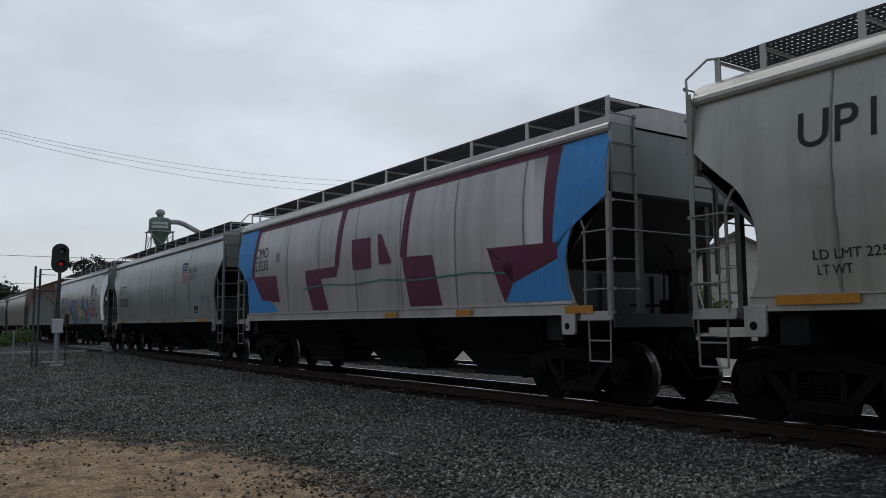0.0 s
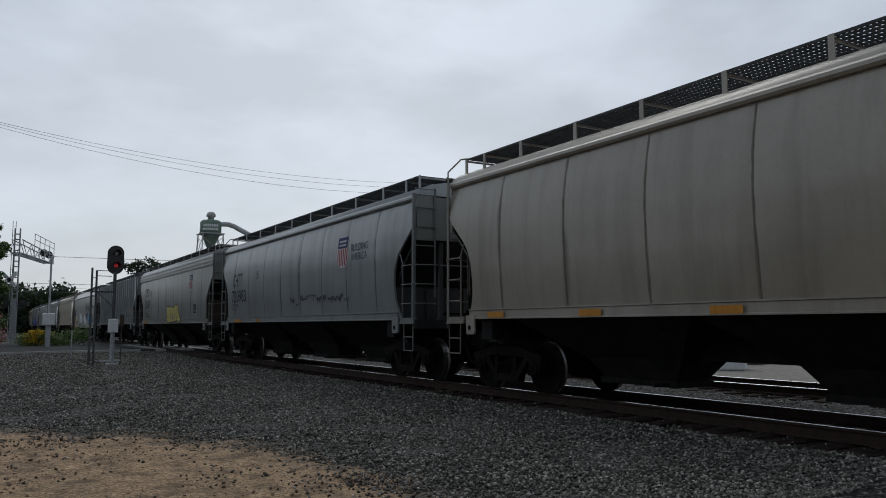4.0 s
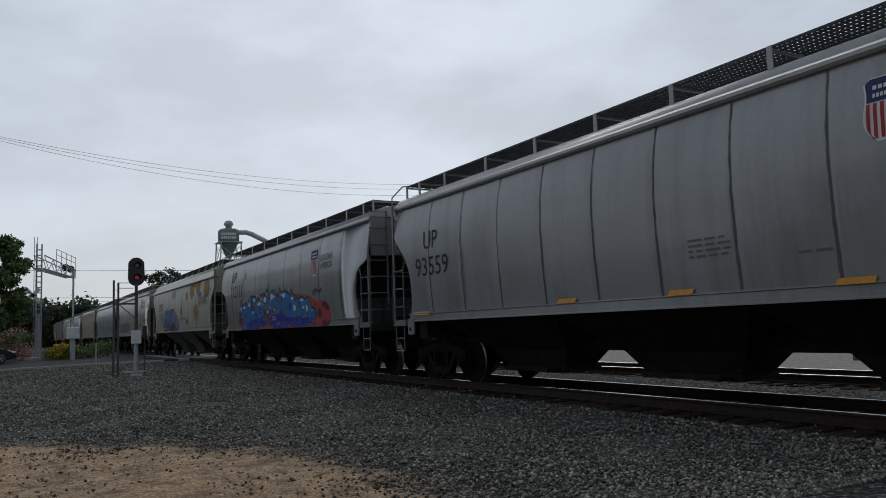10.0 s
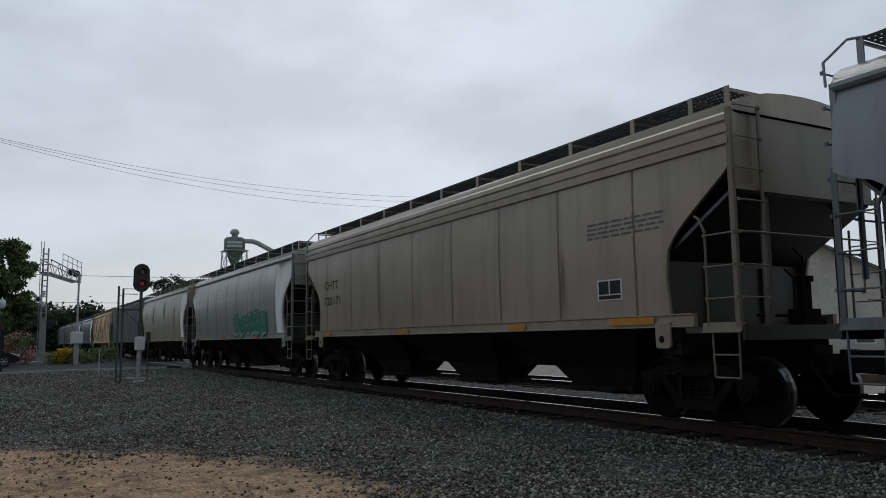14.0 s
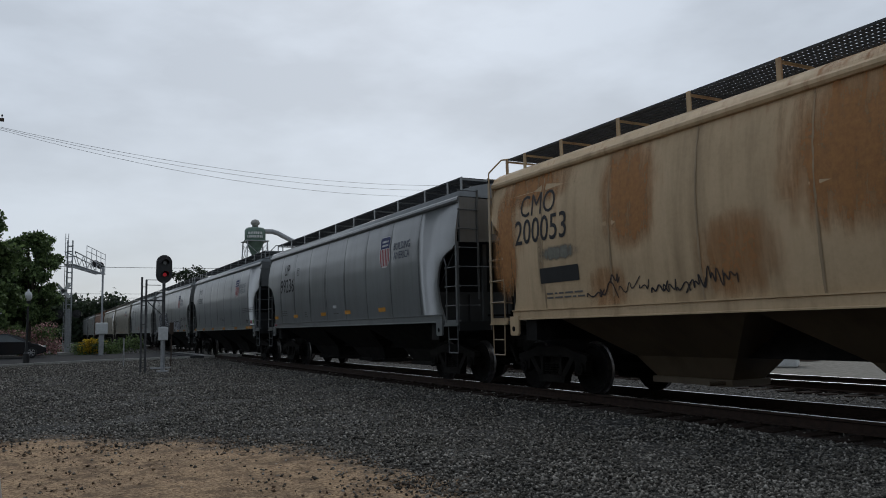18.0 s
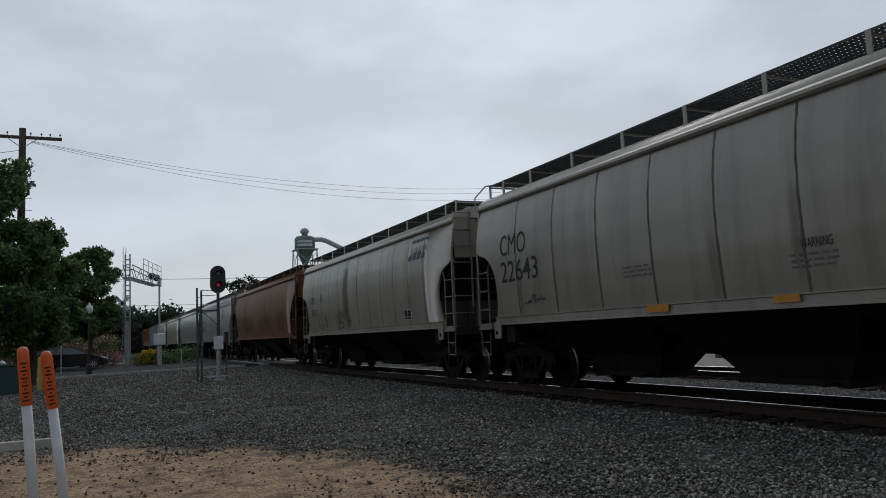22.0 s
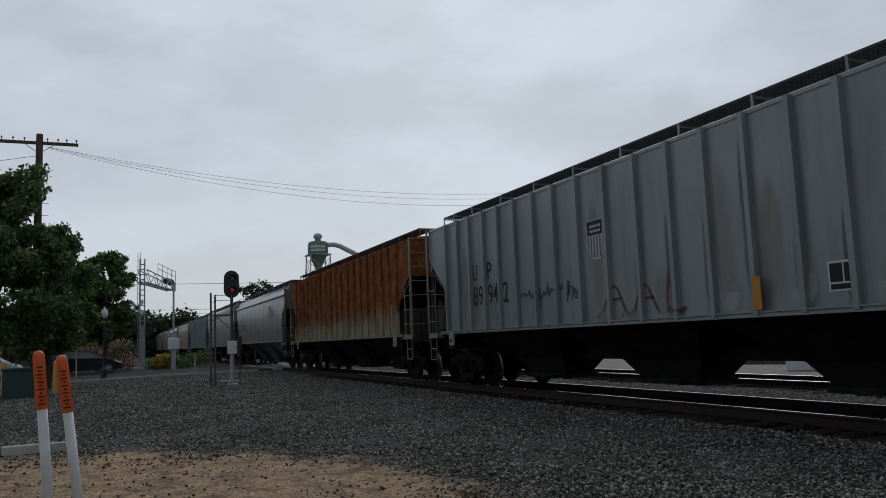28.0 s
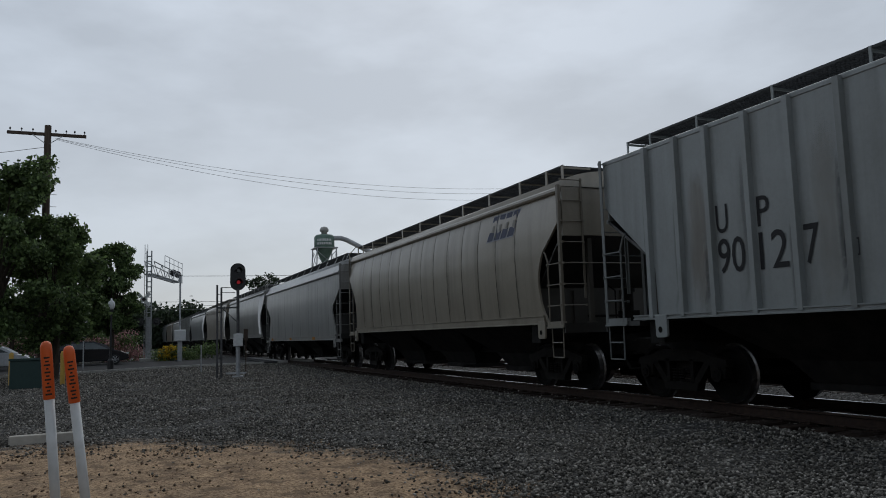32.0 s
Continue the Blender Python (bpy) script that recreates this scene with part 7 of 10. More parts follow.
sprayed(car, [(4.89, 2.03), (4.56, 2.01), (4.56, 1.93), (4.91, 1.95)], (0.012, 0.012, 0.015), 0.0132, soft=0)
sprayed(car, [(4.35, 2.03), (4.11, 1.97), (4.35, 1.86)], (0.012, 0.012, 0.015), 0.0132, soft=0)
sprayed(car, [(4.28, 1.93), (4.17, 1.96), (4.32, 1.89)], (0.34, 0.06, 0.05), 0.0138, soft=0)
brushed(car, [[(3.25, 2.62), (3.16, 2.35), (3.28, 1.9), (3.24, 1.55)], [(2.43, 2.42), (2.5, 2.1), (2.36, 2.05), (1.95, 1.81)], [(1.73, 2.43), (1.74, 1.97)], [(2.59, 1.53), (2.23, 1.76), (1.88, 2.12), (1.85, 2.25)], [(0.83, 1.85), (0.64, 1.96), (0.4, 1.87)], [(0.77, 2.21), (0.62, 2.13), (0.65, 1.96)], [(0.08, 1.99), (-0.23, 1.92), (-0.39, 1.92), (-0.28, 2.04), (-0.21, 2.19)], [(0.99, 1.83), (1.36, 1.65), (1.82, 1.77)], [(3.04, 1.81), (2.93, 1.43)], [(2.0, 1.75), (1.97, 1.51)], [(-0.7, 2.29), (-0.74, 2.11), (-0.81, 1.84)], [(-0.73, 2.22), (-1.05, 2.16)], [(0.17, 1.75), (0.58, 1.83), (0.83, 1.82)], [(-0.63, 1.38), (-0.7, 1.54), (-0.6, 1.65)]], (0.19, 0.20, 0.06), 0.034, 0.0129, label="olive sprayed lines")
dotted(car, [(3.44, 2.33, 0.28, 0.16), (2.75, 2.49, 0.34, 0.14), (2.34, 2.31, 0.12, 0.08), (2.08, 2.32, 0.38, 0.16), (1.83, 2.49, 0.14, 0.14), (1.35, 2.44, 0.38, 0.22), (1.13, 2.62, 0.08, 0.08), (1.62, 2.28, 0.1, 0.08), (0.52, 2.51, 0.32, 0.24), (0.24, 2.49, 0.2, 0.1), (0.73, 2.36, 0.12, 0.1), (0.8, 2.12, 0.16, 0.06), (1.1, 1.99, 0.2, 0.1), (3.02, 2.02, 0.2, 0.12), (0.34, 2.03, 0.14, 0.08), (-0.57, 2.52, 0.12, 0.06), (-0.84, 2.48, 0.34, 0.16), (3.36, 2.54, 0.16, 0.06), (3.64, 2.46, 0.14, 0.06), (4.12, 2.24, 0.14, 0.08), (4.19, 2.26, 0.42, 0.1), (4.68, 2.21, 0.22, 0.2), (3.96, 2.25, 0.1, 0.06), (-1.89, 2.02, 0.32, 0.2), (-2.67, 2.24, 0.34, 0.08), (-3.07, 1.96, 0.18, 0.22), (-2.74, 2.0, 0.18, 0.08), (-1.74, 2.34, 0.26, 0.12), (-3.52, 1.88, 0.16, 0.04)], (0.55, 0.60, 0.63), 0.0140)
scribble(car, -3.6, -4.35, 2.28, 2.62, 93, 3, (0.02, 0.02, 0.022), 0.035)
scribble(car, 5.6, 4.9, 1.85, 2.2, 94, 3)
sill_strips(car, (6.6,))
boxed_mark(car, 4.05, 3.5)
car = hopper_car(251.02, 16.7, "high", (0.351, 0.351, 0.286), "pale green-grey hopper car with orange stains and graffiti", 0.12, cut="smooth", under=PAINT)
letter(car, "CMO", 6.02, 4.89, 2.74, 3.20)
letter(car, "21187", 6.00, 4.66, 2.13, 2.59)
slogan(car, -5.77, -6.80, 2.61, (0.05, 0.06, 0.10))
emblem(car, "c", -4.97, -5.66, 2.59, 3.32)
small_print(car, "", 5.97, 5.10, 1.81, 2.04)
reflector(car, "h", 7.36, 6.53, 1.56, 1.67)
reflector(car, "h", 4.58, 4.10, 1.55, 1.64)
sprayed(car, [(4.94, 1.68), (4.87, 1.97), (4.65, 2.29), (4.38, 2.42), (4.31, 1.69)], (0.36, 0.12, 0.135), 0.0060, label="patch of sprayed pink paint")
sprayed(car, [(1.25, 2.47), (1.17, 2.59), (1.01, 2.48), (0.82, 2.57), (0.64, 2.37), (0.4, 2.42), (0.24, 2.19), (-0.03, 2.01), (-0.12, 1.76), (-0.26, 1.59), (0.24, 1.56), (0.57, 2.17)], (0.36, 0.12, 0.135), 0.0060, soft=0, label="patch of sprayed pink paint")
dotted(car, [(0.95, 2.46, 0.12, 0.1), (0.36, 2.32, 0.12, 0.08), (-0.03, 1.97, 0.1, 0.08), (4.54, 2.28, 0.14, 0.08), (4.7, 2.02, 0.14, 0.08)], (0.05, 0.012, 0.016), 0.0072)
sprayed(car, [(4.56, 1.69), (4.35, 2.16), (4.23, 2.55), (3.93, 2.71), (3.63, 2.71), (3.44, 2.81), (3.06, 2.79), (2.97, 2.66), (2.71, 2.68), (2.45, 2.76), (2.27, 2.72), (2.17, 2.8), (1.74, 2.74), (1.23, 2.7), (1.32, 2.36), (1.02, 2.3), (0.86, 2.2), (0.64, 2.22), (0.35, 2.12), (0.21, 1.9), (0.18, 1.68), (0.31, 1.56), (2.68, 1.56), (4.48, 1.56)], (0.52, 0.53, 0.54), 0.0076, grow=0.045, soft=0, label="pale outline of large blue graffiti")
sprayed(car, [(4.56, 1.69), (4.35, 2.16), (4.23, 2.55), (3.93, 2.71), (3.63, 2.71), (3.44, 2.81), (3.06, 2.79), (2.97, 2.66), (2.71, 2.68), (2.45, 2.76), (2.27, 2.72), (2.17, 2.8), (1.74, 2.74), (1.23, 2.7), (1.32, 2.36), (1.02, 2.3), (0.86, 2.2), (0.64, 2.22), (0.35, 2.12), (0.21, 1.9), (0.18, 1.68), (0.31, 1.56), (2.68, 1.56), (4.48, 1.56)], (0.012, 0.012, 0.015), 0.0086, grow=0.028, soft=0, label="black outline of large blue graffiti")
sprayed(car, [(4.56, 1.69), (4.35, 2.16), (4.23, 2.55), (3.93, 2.71), (3.63, 2.71), (3.44, 2.81), (3.06, 2.79), (2.97, 2.66), (2.71, 2.68), (2.45, 2.76), (2.27, 2.72), (2.17, 2.8), (1.74, 2.74), (1.23, 2.7), (1.32, 2.36), (1.02, 2.3), (0.86, 2.2), (0.64, 2.22), (0.35, 2.12), (0.21, 1.9), (0.18, 1.68), (0.31, 1.56), (2.68, 1.56), (4.48, 1.56)], (0.016, 0.022, 0.05), 0.0096, soft=0, label="large blue and violet graffiti")
sprayed(car, [(3.85, 1.72), (3.64, 1.71), (3.51, 1.91), (3.31, 1.88), (3.21, 1.76), (3.19, 1.61), (3.85, 1.65)], (0.46, 0.48, 0.50), 0.0106, grow=0.022)
sprayed(car, [(3.85, 1.72), (3.64, 1.71), (3.51, 1.91), (3.31, 1.88), (3.21, 1.76), (3.19, 1.61), (3.85, 1.65)], (0.022, 0.035, 0.10), 0.0109)
sprayed(car, [(3.49, 2.22), (3.35, 2.27), (3.18, 2.22), (3.01, 2.07), (2.99, 1.92), (2.95, 1.85), (3.12, 1.61), (3.19, 1.61), (3.21, 1.78), (3.3, 1.9), (3.51, 1.93), (3.55, 2.03)], (0.46, 0.48, 0.50), 0.0112, grow=0.022)
sprayed(car, [(3.49, 2.22), (3.35, 2.27), (3.18, 2.22), (3.01, 2.07), (2.99, 1.92), (2.95, 1.85), (3.12, 1.61), (3.19, 1.61), (3.21, 1.78), (3.3, 1.9), (3.51, 1.93), (3.55, 2.03)], (0.05, 0.045, 0.075), 0.0115)
sprayed(car, [(4.58, 1.68), (4.45, 1.92), (4.29, 2.17), (4.31, 2.46), (4.02, 2.6), (3.96, 2.5), (3.72, 2.69), (3.55, 2.66), (3.49, 2.52), (3.49, 2.22), (3.57, 1.97), (3.64, 1.72), (3.69, 1.74), (3.83, 1.99), (3.89, 1.89), (3.88, 1.65)], (0.46, 0.48, 0.50), 0.0118, grow=0.022)
sprayed(car, [(4.58, 1.68), (4.45, 1.92), (4.29, 2.17), (4.31, 2.46), (4.02, 2.6), (3.96, 2.5), (3.72, 2.69), (3.55, 2.66), (3.49, 2.52), (3.49, 2.22), (3.57, 1.97), (3.64, 1.72), (3.69, 1.74), (3.83, 1.99), (3.89, 1.89), (3.88, 1.65)], (0.028, 0.085, 0.29), 0.0121)
sprayed(car, [(3.5, 2.62), (3.45, 2.78), (3.05, 2.77), (3.06, 2.62), (2.9, 2.49), (2.75, 2.35), (2.74, 2.18), (2.88, 2.15), (2.99, 2.07), (3.17, 2.23), (3.35, 2.28), (3.48, 2.23), (3.48, 2.47)], (0.46, 0.48, 0.50), 0.0124, grow=0.022)
sprayed(car, [(3.5, 2.62), (3.45, 2.78), (3.05, 2.77), (3.06, 2.62), (2.9, 2.49), (2.75, 2.35), (2.74, 2.18), (2.88, 2.15), (2.99, 2.07), (3.17, 2.23), (3.35, 2.28), (3.48, 2.23), (3.48, 2.47)], (0.035, 0.13, 0.20), 0.0127)
sprayed(car, [(2.98, 1.99), (2.9, 2.13), (2.71, 2.14), (2.55, 2.04), (2.46, 1.88), (2.42, 1.7), (2.54, 1.58), (3.12, 1.61), (2.95, 1.85)], (0.46, 0.48, 0.50), 0.0130, grow=0.022)
sprayed(car, [(2.98, 1.99), (2.9, 2.13), (2.71, 2.14), (2.55, 2.04), (2.46, 1.88), (2.42, 1.7), (2.54, 1.58), (3.12, 1.61), (2.95, 1.85)], (0.055, 0.04, 0.065), 0.0133)
sprayed(car, [(2.89, 2.55), (2.77, 2.71), (2.66, 2.59), (2.46, 2.72), (2.28, 2.7), (2.14, 2.56), (2.07, 2.36), (2.09, 2.21), (2.37, 2.28), (2.38, 2.46), (2.46, 2.5), (2.57, 2.44), (2.58, 2.27), (2.39, 2.27), (2.24, 2.21), (2.03, 2.13), (2.06, 1.84), (2.48, 2.0), (2.69, 2.13), (2.73, 2.25), (2.75, 2.36)], (0.46, 0.48, 0.50), 0.0136, grow=0.022)
sprayed(car, [(2.89, 2.55), (2.77, 2.71), (2.66, 2.59), (2.46, 2.72), (2.28, 2.7), (2.14, 2.56), (2.07, 2.36), (2.09, 2.21), (2.37, 2.28), (2.38, 2.46), (2.46, 2.5), (2.57, 2.44), (2.58, 2.27), (2.39, 2.27), (2.24, 2.21), (2.03, 2.13), (2.06, 1.84), (2.48, 2.0), (2.69, 2.13), (2.73, 2.25), (2.75, 2.36)], (0.03, 0.09, 0.30), 0.0139)
sprayed(car, [(3.97, 2.34), (3.73, 2.49), (3.62, 2.41), (3.65, 2.23), (3.8, 2.12), (3.88, 2.17)], (0.46, 0.48, 0.50), 0.0142, grow=0.016)
sprayed(car, [(3.97, 2.34), (3.73, 2.49), (3.62, 2.41), (3.65, 2.23), (3.8, 2.12), (3.88, 2.17)], (0.012, 0.014, 0.022), 0.0145)
sprayed(car, [(4.16, 2.15), (3.99, 1.93), (4.11, 1.71), (4.22, 1.74), (4.27, 1.85)], (0.46, 0.48, 0.50), 0.0148, grow=0.016)
sprayed(car, [(4.16, 2.15), (3.99, 1.93), (4.11, 1.71), (4.22, 1.74), (4.27, 1.85)], (0.012, 0.014, 0.022), 0.0151)
sprayed(car, [(3.25, 2.61), (3.07, 2.35), (3.09, 2.22), (3.31, 2.32)], (0.46, 0.48, 0.50), 0.0154, grow=0.016)
sprayed(car, [(3.25, 2.61), (3.07, 2.35), (3.09, 2.22), (3.31, 2.32)], (0.012, 0.014, 0.022), 0.0157)
sprayed(car, [(3.53, 1.99), (3.37, 2.08), (3.22, 2.01), (3.17, 1.93), (3.3, 1.92), (3.49, 1.93)], (0.46, 0.48, 0.50), 0.0160, grow=0.016)
sprayed(car, [(3.53, 1.99), (3.37, 2.08), (3.22, 2.01), (3.17, 1.93), (3.3, 1.92), (3.49, 1.93)], (0.012, 0.014, 0.022), 0.0163)
sprayed(car, [(3.93, 2.32), (3.73, 2.37), (3.75, 2.22), (3.84, 2.17)], (0.24, 0.19, 0.12), 0.0172)
sprayed(car, [(4.21, 1.98), (4.09, 1.85), (4.15, 1.75), (4.22, 1.82)], (0.24, 0.19, 0.12), 0.0172)
sprayed(car, [(3.26, 2.48), (3.19, 2.36), (3.22, 2.28), (3.28, 2.33)], (0.24, 0.19, 0.12), 0.0172)
sprayed(car, [(3.48, 2.0), (3.34, 2.04), (3.34, 1.97), (3.46, 1.96)], (0.14, 0.11, 0.12), 0.0172)
sprayed(car, [(2.54, 2.4), (2.47, 2.41), (2.46, 2.32), (2.54, 2.31)], (0.24, 0.19, 0.12), 0.0172)
sprayed(car, [(2.16, 2.75), (1.81, 2.72), (1.75, 2.39), (1.93, 1.94), (1.94, 2.36)], (0.52, 0.53, 0.54), 0.0108, grow=0.018)
sprayed(car, [(2.16, 2.75), (1.81, 2.72), (1.75, 2.39), (1.93, 1.94), (1.94, 2.36)], (0.028, 0.05, 0.24), 0.0120)
sprayed(car, [(1.64, 2.68), (1.28, 2.66), (1.42, 2.34), (1.27, 2.17), (1.65, 1.9), (1.76, 2.21)], (0.52, 0.53, 0.54), 0.0108, grow=0.018)
sprayed(car, [(1.64, 2.68), (1.28, 2.66), (1.42, 2.34), (1.27, 2.17), (1.65, 1.9), (1.76, 2.21)], (0.05, 0.20, 0.36), 0.0120)
sprayed(car, [(0.8, 2.06), (0.57, 2.16), (0.29, 1.98), (0.23, 1.73), (0.38, 1.59), (0.66, 1.83)], (0.52, 0.53, 0.54), 0.0108, grow=0.018)
sprayed(car, [(0.8, 2.06), (0.57, 2.16), (0.29, 1.98), (0.23, 1.73), (0.38, 1.59), (0.66, 1.83)], (0.03, 0.20, 0.42), 0.0120)
sprayed(car, [(1.26, 2.26), (0.91, 2.17), (0.81, 1.88), (0.67, 1.61), (1.05, 1.65), (1.2, 1.95), (1.4, 1.96)], (0.52, 0.53, 0.54), 0.0108, grow=0.018)
sprayed(car, [(1.26, 2.26), (0.91, 2.17), (0.81, 1.88), (0.67, 1.61), (1.05, 1.65), (1.2, 1.95), (1.4, 1.96)], (0.09, 0.07, 0.13), 0.0120)
dotted(car, [(1.26, 2.02, 0.16, 0.06)], (0.30, 0.24, 0.14), 0.0132)
letter(car, "WRITE ME OFF...", -0.25, -2.0, 2.07, 2.23, (0.03, 0.03, 0.03))
scribble(car, -6.1, -7.8, 2.6, 3.7, 77, 4)
AMBER = (0.44, 0.24, 0.06)
for y0, y1, z0, z1, s in ((-2.7, -4.3, 2.95, 4.0, 0.95), (-4.2, -5.6, 3.1, 3.9, 0.7), (-0.2, -1.2, 2.2, 2.9, 0.55), (-1.7, -2.6, 3.0, 3.6, 0.6), (-3.4, -5.4, 1.9, 2.9, 0.6), (-5.9, -7.6, 2.9, 4.0, 0.9), (2.5, 0.3, 3.2, 3.9, 0.35), (-3.0, -6.0, 3.6, 3.95, 0.8)):
    stain(car, y0, y1, z0, z1, AMBER, s, "orange rust stain")
stain(car, -1.85, -2.6, 1.75, 2.15, (0.17, 0.17, 0.15), 0.9, "grey painted-over block")
car = hopper_car(269.41, 17.1, "smooth", (0.320, 0.283, 0.222), "beige covered hopper car with pale teal graffiti", 0.05)
letter(car, "CMO", 7.27, 6.10, 2.63, 3.12)
letter(car, "21214", 7.21, 5.79, 2.05, 2.49)
slogan(car, -5.48, -6.47, 3.18, (0.05, 0.06, 0.10))
emblem(car, "f", -4.67, -5.31, 3.16, 3.88)
placard(car, "", -5.64, -6.43, 1.63, 1.91)
reflector(car, "h", 6.69, 5.69, 1.35, 1.48)
brushed(car, [[(5.9, 1.65), (5.7, 2.2), (5.2, 2.3), (5.0, 1.9), (5.3, 1.7)], [(5.0, 2.35), (4.6, 1.7), (4.2, 2.3)], [(4.3, 1.65), (3.9, 2.1), (3.5, 2.35)], [(3.9, 2.35), (3.6, 1.7), (3.1, 1.8)], [(3.2, 2.4), (2.8, 1.9), (2.7, 1.6)]], (0.075, 0.12, 0.155), 0.05, 0.009, "dark blue worn graffiti stroke")
brushed(car, [[(5.6, 2.3), (5.3, 1.9), (5.5, 1.6)], [(4.7, 2.2), (4.4, 1.8)], [(4.0, 1.7), (3.7, 2.2)], [(3.4, 2.1), (3.1, 1.7)]], (0.19, 0.25, 0.27), 0.11, 0.0075, "pale blue worn graffiti stroke")
scribble(car, 2.4, 0.2, 1.65, 2.4, 27, 6, (0.12, 0.15, 0.17), 0.035)
stain(car, 6.0, -0.4, 1.5, 2.6, (0.17, 0.17, 0.16), 0.55, "faded grey overspray")
scribble(car, -4.0, -5.0, 1.95, 2.3, 8, 5, (0.02, 0.02, 0.02), 0.05)
scribble(car, -5.45, -7.2, 2.2, 2.6, 18, 8, (0.03, 0.03, 0.03), 0.028)
scribble(car, -7.4, -8.1, 3.1, 3.7, 28, 3, (0.08, 0.08, 0.075), 0.03)
scribble(car, -4.05, -5.6, 1.66, 1.86, 38, 14, (0.26, 0.09, 0.07), 0.018)
scribble(car, -1.5, -3.5, 1.7, 2.1, 48, 6, (0.14, 0.13, 0.12), 0.02)
patch(car, "sticker", -6.1, -6.3, 1.66, 1.82, (0.03, 0.20, 0.10), 0.009, "small green sticker")
scribble(car, 6.1, 4.4, 1.62, 2.4, 58, 6, (0.06, 0.10, 0.13), 0.03)
for z in (1.84, 1.70):
    for k in range(3):
        patch(car, "stencil_mark", 6.95 - 0.28 * k, 6.74 - 0.28 * k, z, z + 0.06, (0.05, 0.05, 0.05), 0.008, "small dark stencil bar")
car = hopper_car(287.32, 15.7, "smooth", (0.190, 0.216, 0.239), "slate grey covered hopper car, nearly plain", 0.02, cut="stepped")
letter(car, "23273", 6.1, 5.3, 2.72, 2.90, (0.09, 0.10, 0.11))
for y, z0, z1, w in ((-6.8, 1.68, 2.58, 0.06), (-4.18, 1.69, 2.08, 0.05), (-1.4, 1.66, 1.9, 0.045), (1.2, 1.66, 1.85, 0.04)):
    quad_patch(car, "reflector", ((y + w + 0.1, z1), (y - w + 0.1, z1), (y - w - 0.1, z0), (y + w - 0.1, z0)), (0.50, 0.20, 0.03), 0.009, "faded orange reflective strip")
scribble(car, -5.9, -6.7, 1.85, 2.2, 81, 6, (0.04, 0.22, 0.14), 0.03)
scribble(car, -2.8, -3.9, 1.65, 1.95, 82, 6, (0.10, 0.11, 0.12))
small_print(car, "", -5.1, -5.7, 1.95, 2.2)
for y, w in ((-2.4, 0.12), (0.8, 0.10), (-5.2, 0.14), (3.6, 0.12)):
    streak(car, y, 1.7, 3.9, w, (0.07, 0.08, 0.09), 0.5)
car = hopper_car(305.03, 16.9, "grooved", (0.302, 0.249, 0.182), "brownish beige covered hopper car, dusty", 0.10)
letter(car, "CHTT", 6.75, 5.68, 2.76, 3.00)
letter(car, "720171", 6.79, 5.50, 2.29, 2.54)
placard(car, "", -5.67, -6.25, 1.82, 2.15)
small_print(car, "", -5.47, -7.18, 2.77, 3.08)
reflector(car, "h", -5.94, -6.92, 1.42, 1.53)
sill_strips(car, (6.5, 1.4, -3.4,))
car = hopper_car(323.07, 16.3, "smooth", (0.304, 0.314, 0.275), "pale covered hopper car with green graffiti", 0.04)
piece(car, -0.4, -5.0, 1.45, 2.5, 28, 6, ((0.05, 0.22, 0.14),), (0.02, 0.10, 0.07), None, 0.10, 0.03)
sill_strips(car, (6.5, 1.3, -3.9,))
car = hopper_car(340.67, 16.1, "smooth", (0.368, 0.338, 0.260), "cream covered hopper car with orange stains", 0.15)
letter(car, "CMO", 6.4, 5.3, 2.85, 3.25)
for y, z0, z1, w in ((3.0, 2.4, 3.7, 0.5), (-1.0, 2.8, 3.8, 0.6), (-4.4, 2.2, 3.4, 0.4)):
    streak(car, y, z0, z1, w, (0.40, 0.26, 0.11))
sill_strips(car, (6.5, 3.9, 1.3, -1.3, -3.9, -6.4,))
car = hopper_car(358.83, 17.4, "ribbed", (0.230, 0.248, 0.255), "dark grey ribbed covered hopper car with yellow strips", 0.12)
between_ribs(car, ("U", "P"), 2, 2.64, 3.0)
between_ribs(car, ("89", "92", "9"), 2, 2.08, 2.52)
emblem(car, "b", 0.68, 0.10, 2.64, 3.40)
reflector(car, "v", 7.41, 7.22, 1.54, 2.45)
reflector(car, "v", 5.14, 4.97, 1.50, 2.01)
reflector(car, "v", 1.78, 1.62, 1.50, 1.99)
reflector(car, "v", -1.05, -1.17, 1.49, 1.98)
car = hopper_car(377.51, 17.1, "smooth", (0.60, 0.45, 0.285), "tan covered hopper car streaked with orange rust", 0.34, under=PAINT)
letter(car, "CMO", 7.36, 6.24, 3.32, 3.74)
letter(car, "200053", 7.53, 5.89, 2.80, 3.28)
scribble(car, 5.4, 2.2, 1.62, 2.15, 8, 11, (0.035, 0.03, 0.03), 0.028)
brushed(car, [[(-0.6, 1.6), (-0.2, 2.2), (-0.9, 2.35), (-0.7, 1.6)], [(-1.1, 1.6), (-1.2, 2.3), (-1.6, 2.0), (-1.2, 1.7)], [(-1.9, 2.3), (-1.7, 1.65), (-2.3, 1.7), (-2.2, 2.25), (-1.9, 2.3)], [(-0.3, 1.9), (-2.5, 2.0)]], (0.05, 0.04, 0.035), 0.03, 0.009, "round scrawled graffiti tag")
stain(car, -4.0, -5.6, 2.05, 2.3, (0.07, 0.075, 0.08), 0.8, "dark scuffed smear")
placard(car, "", -5.0, -5.55, 1.62, 1.98)
patch(car, "sticker", -6.4, -6.9, 1.60, 1.78, (0.03, 0.16, 0.04), 0.009, "small green sticker")
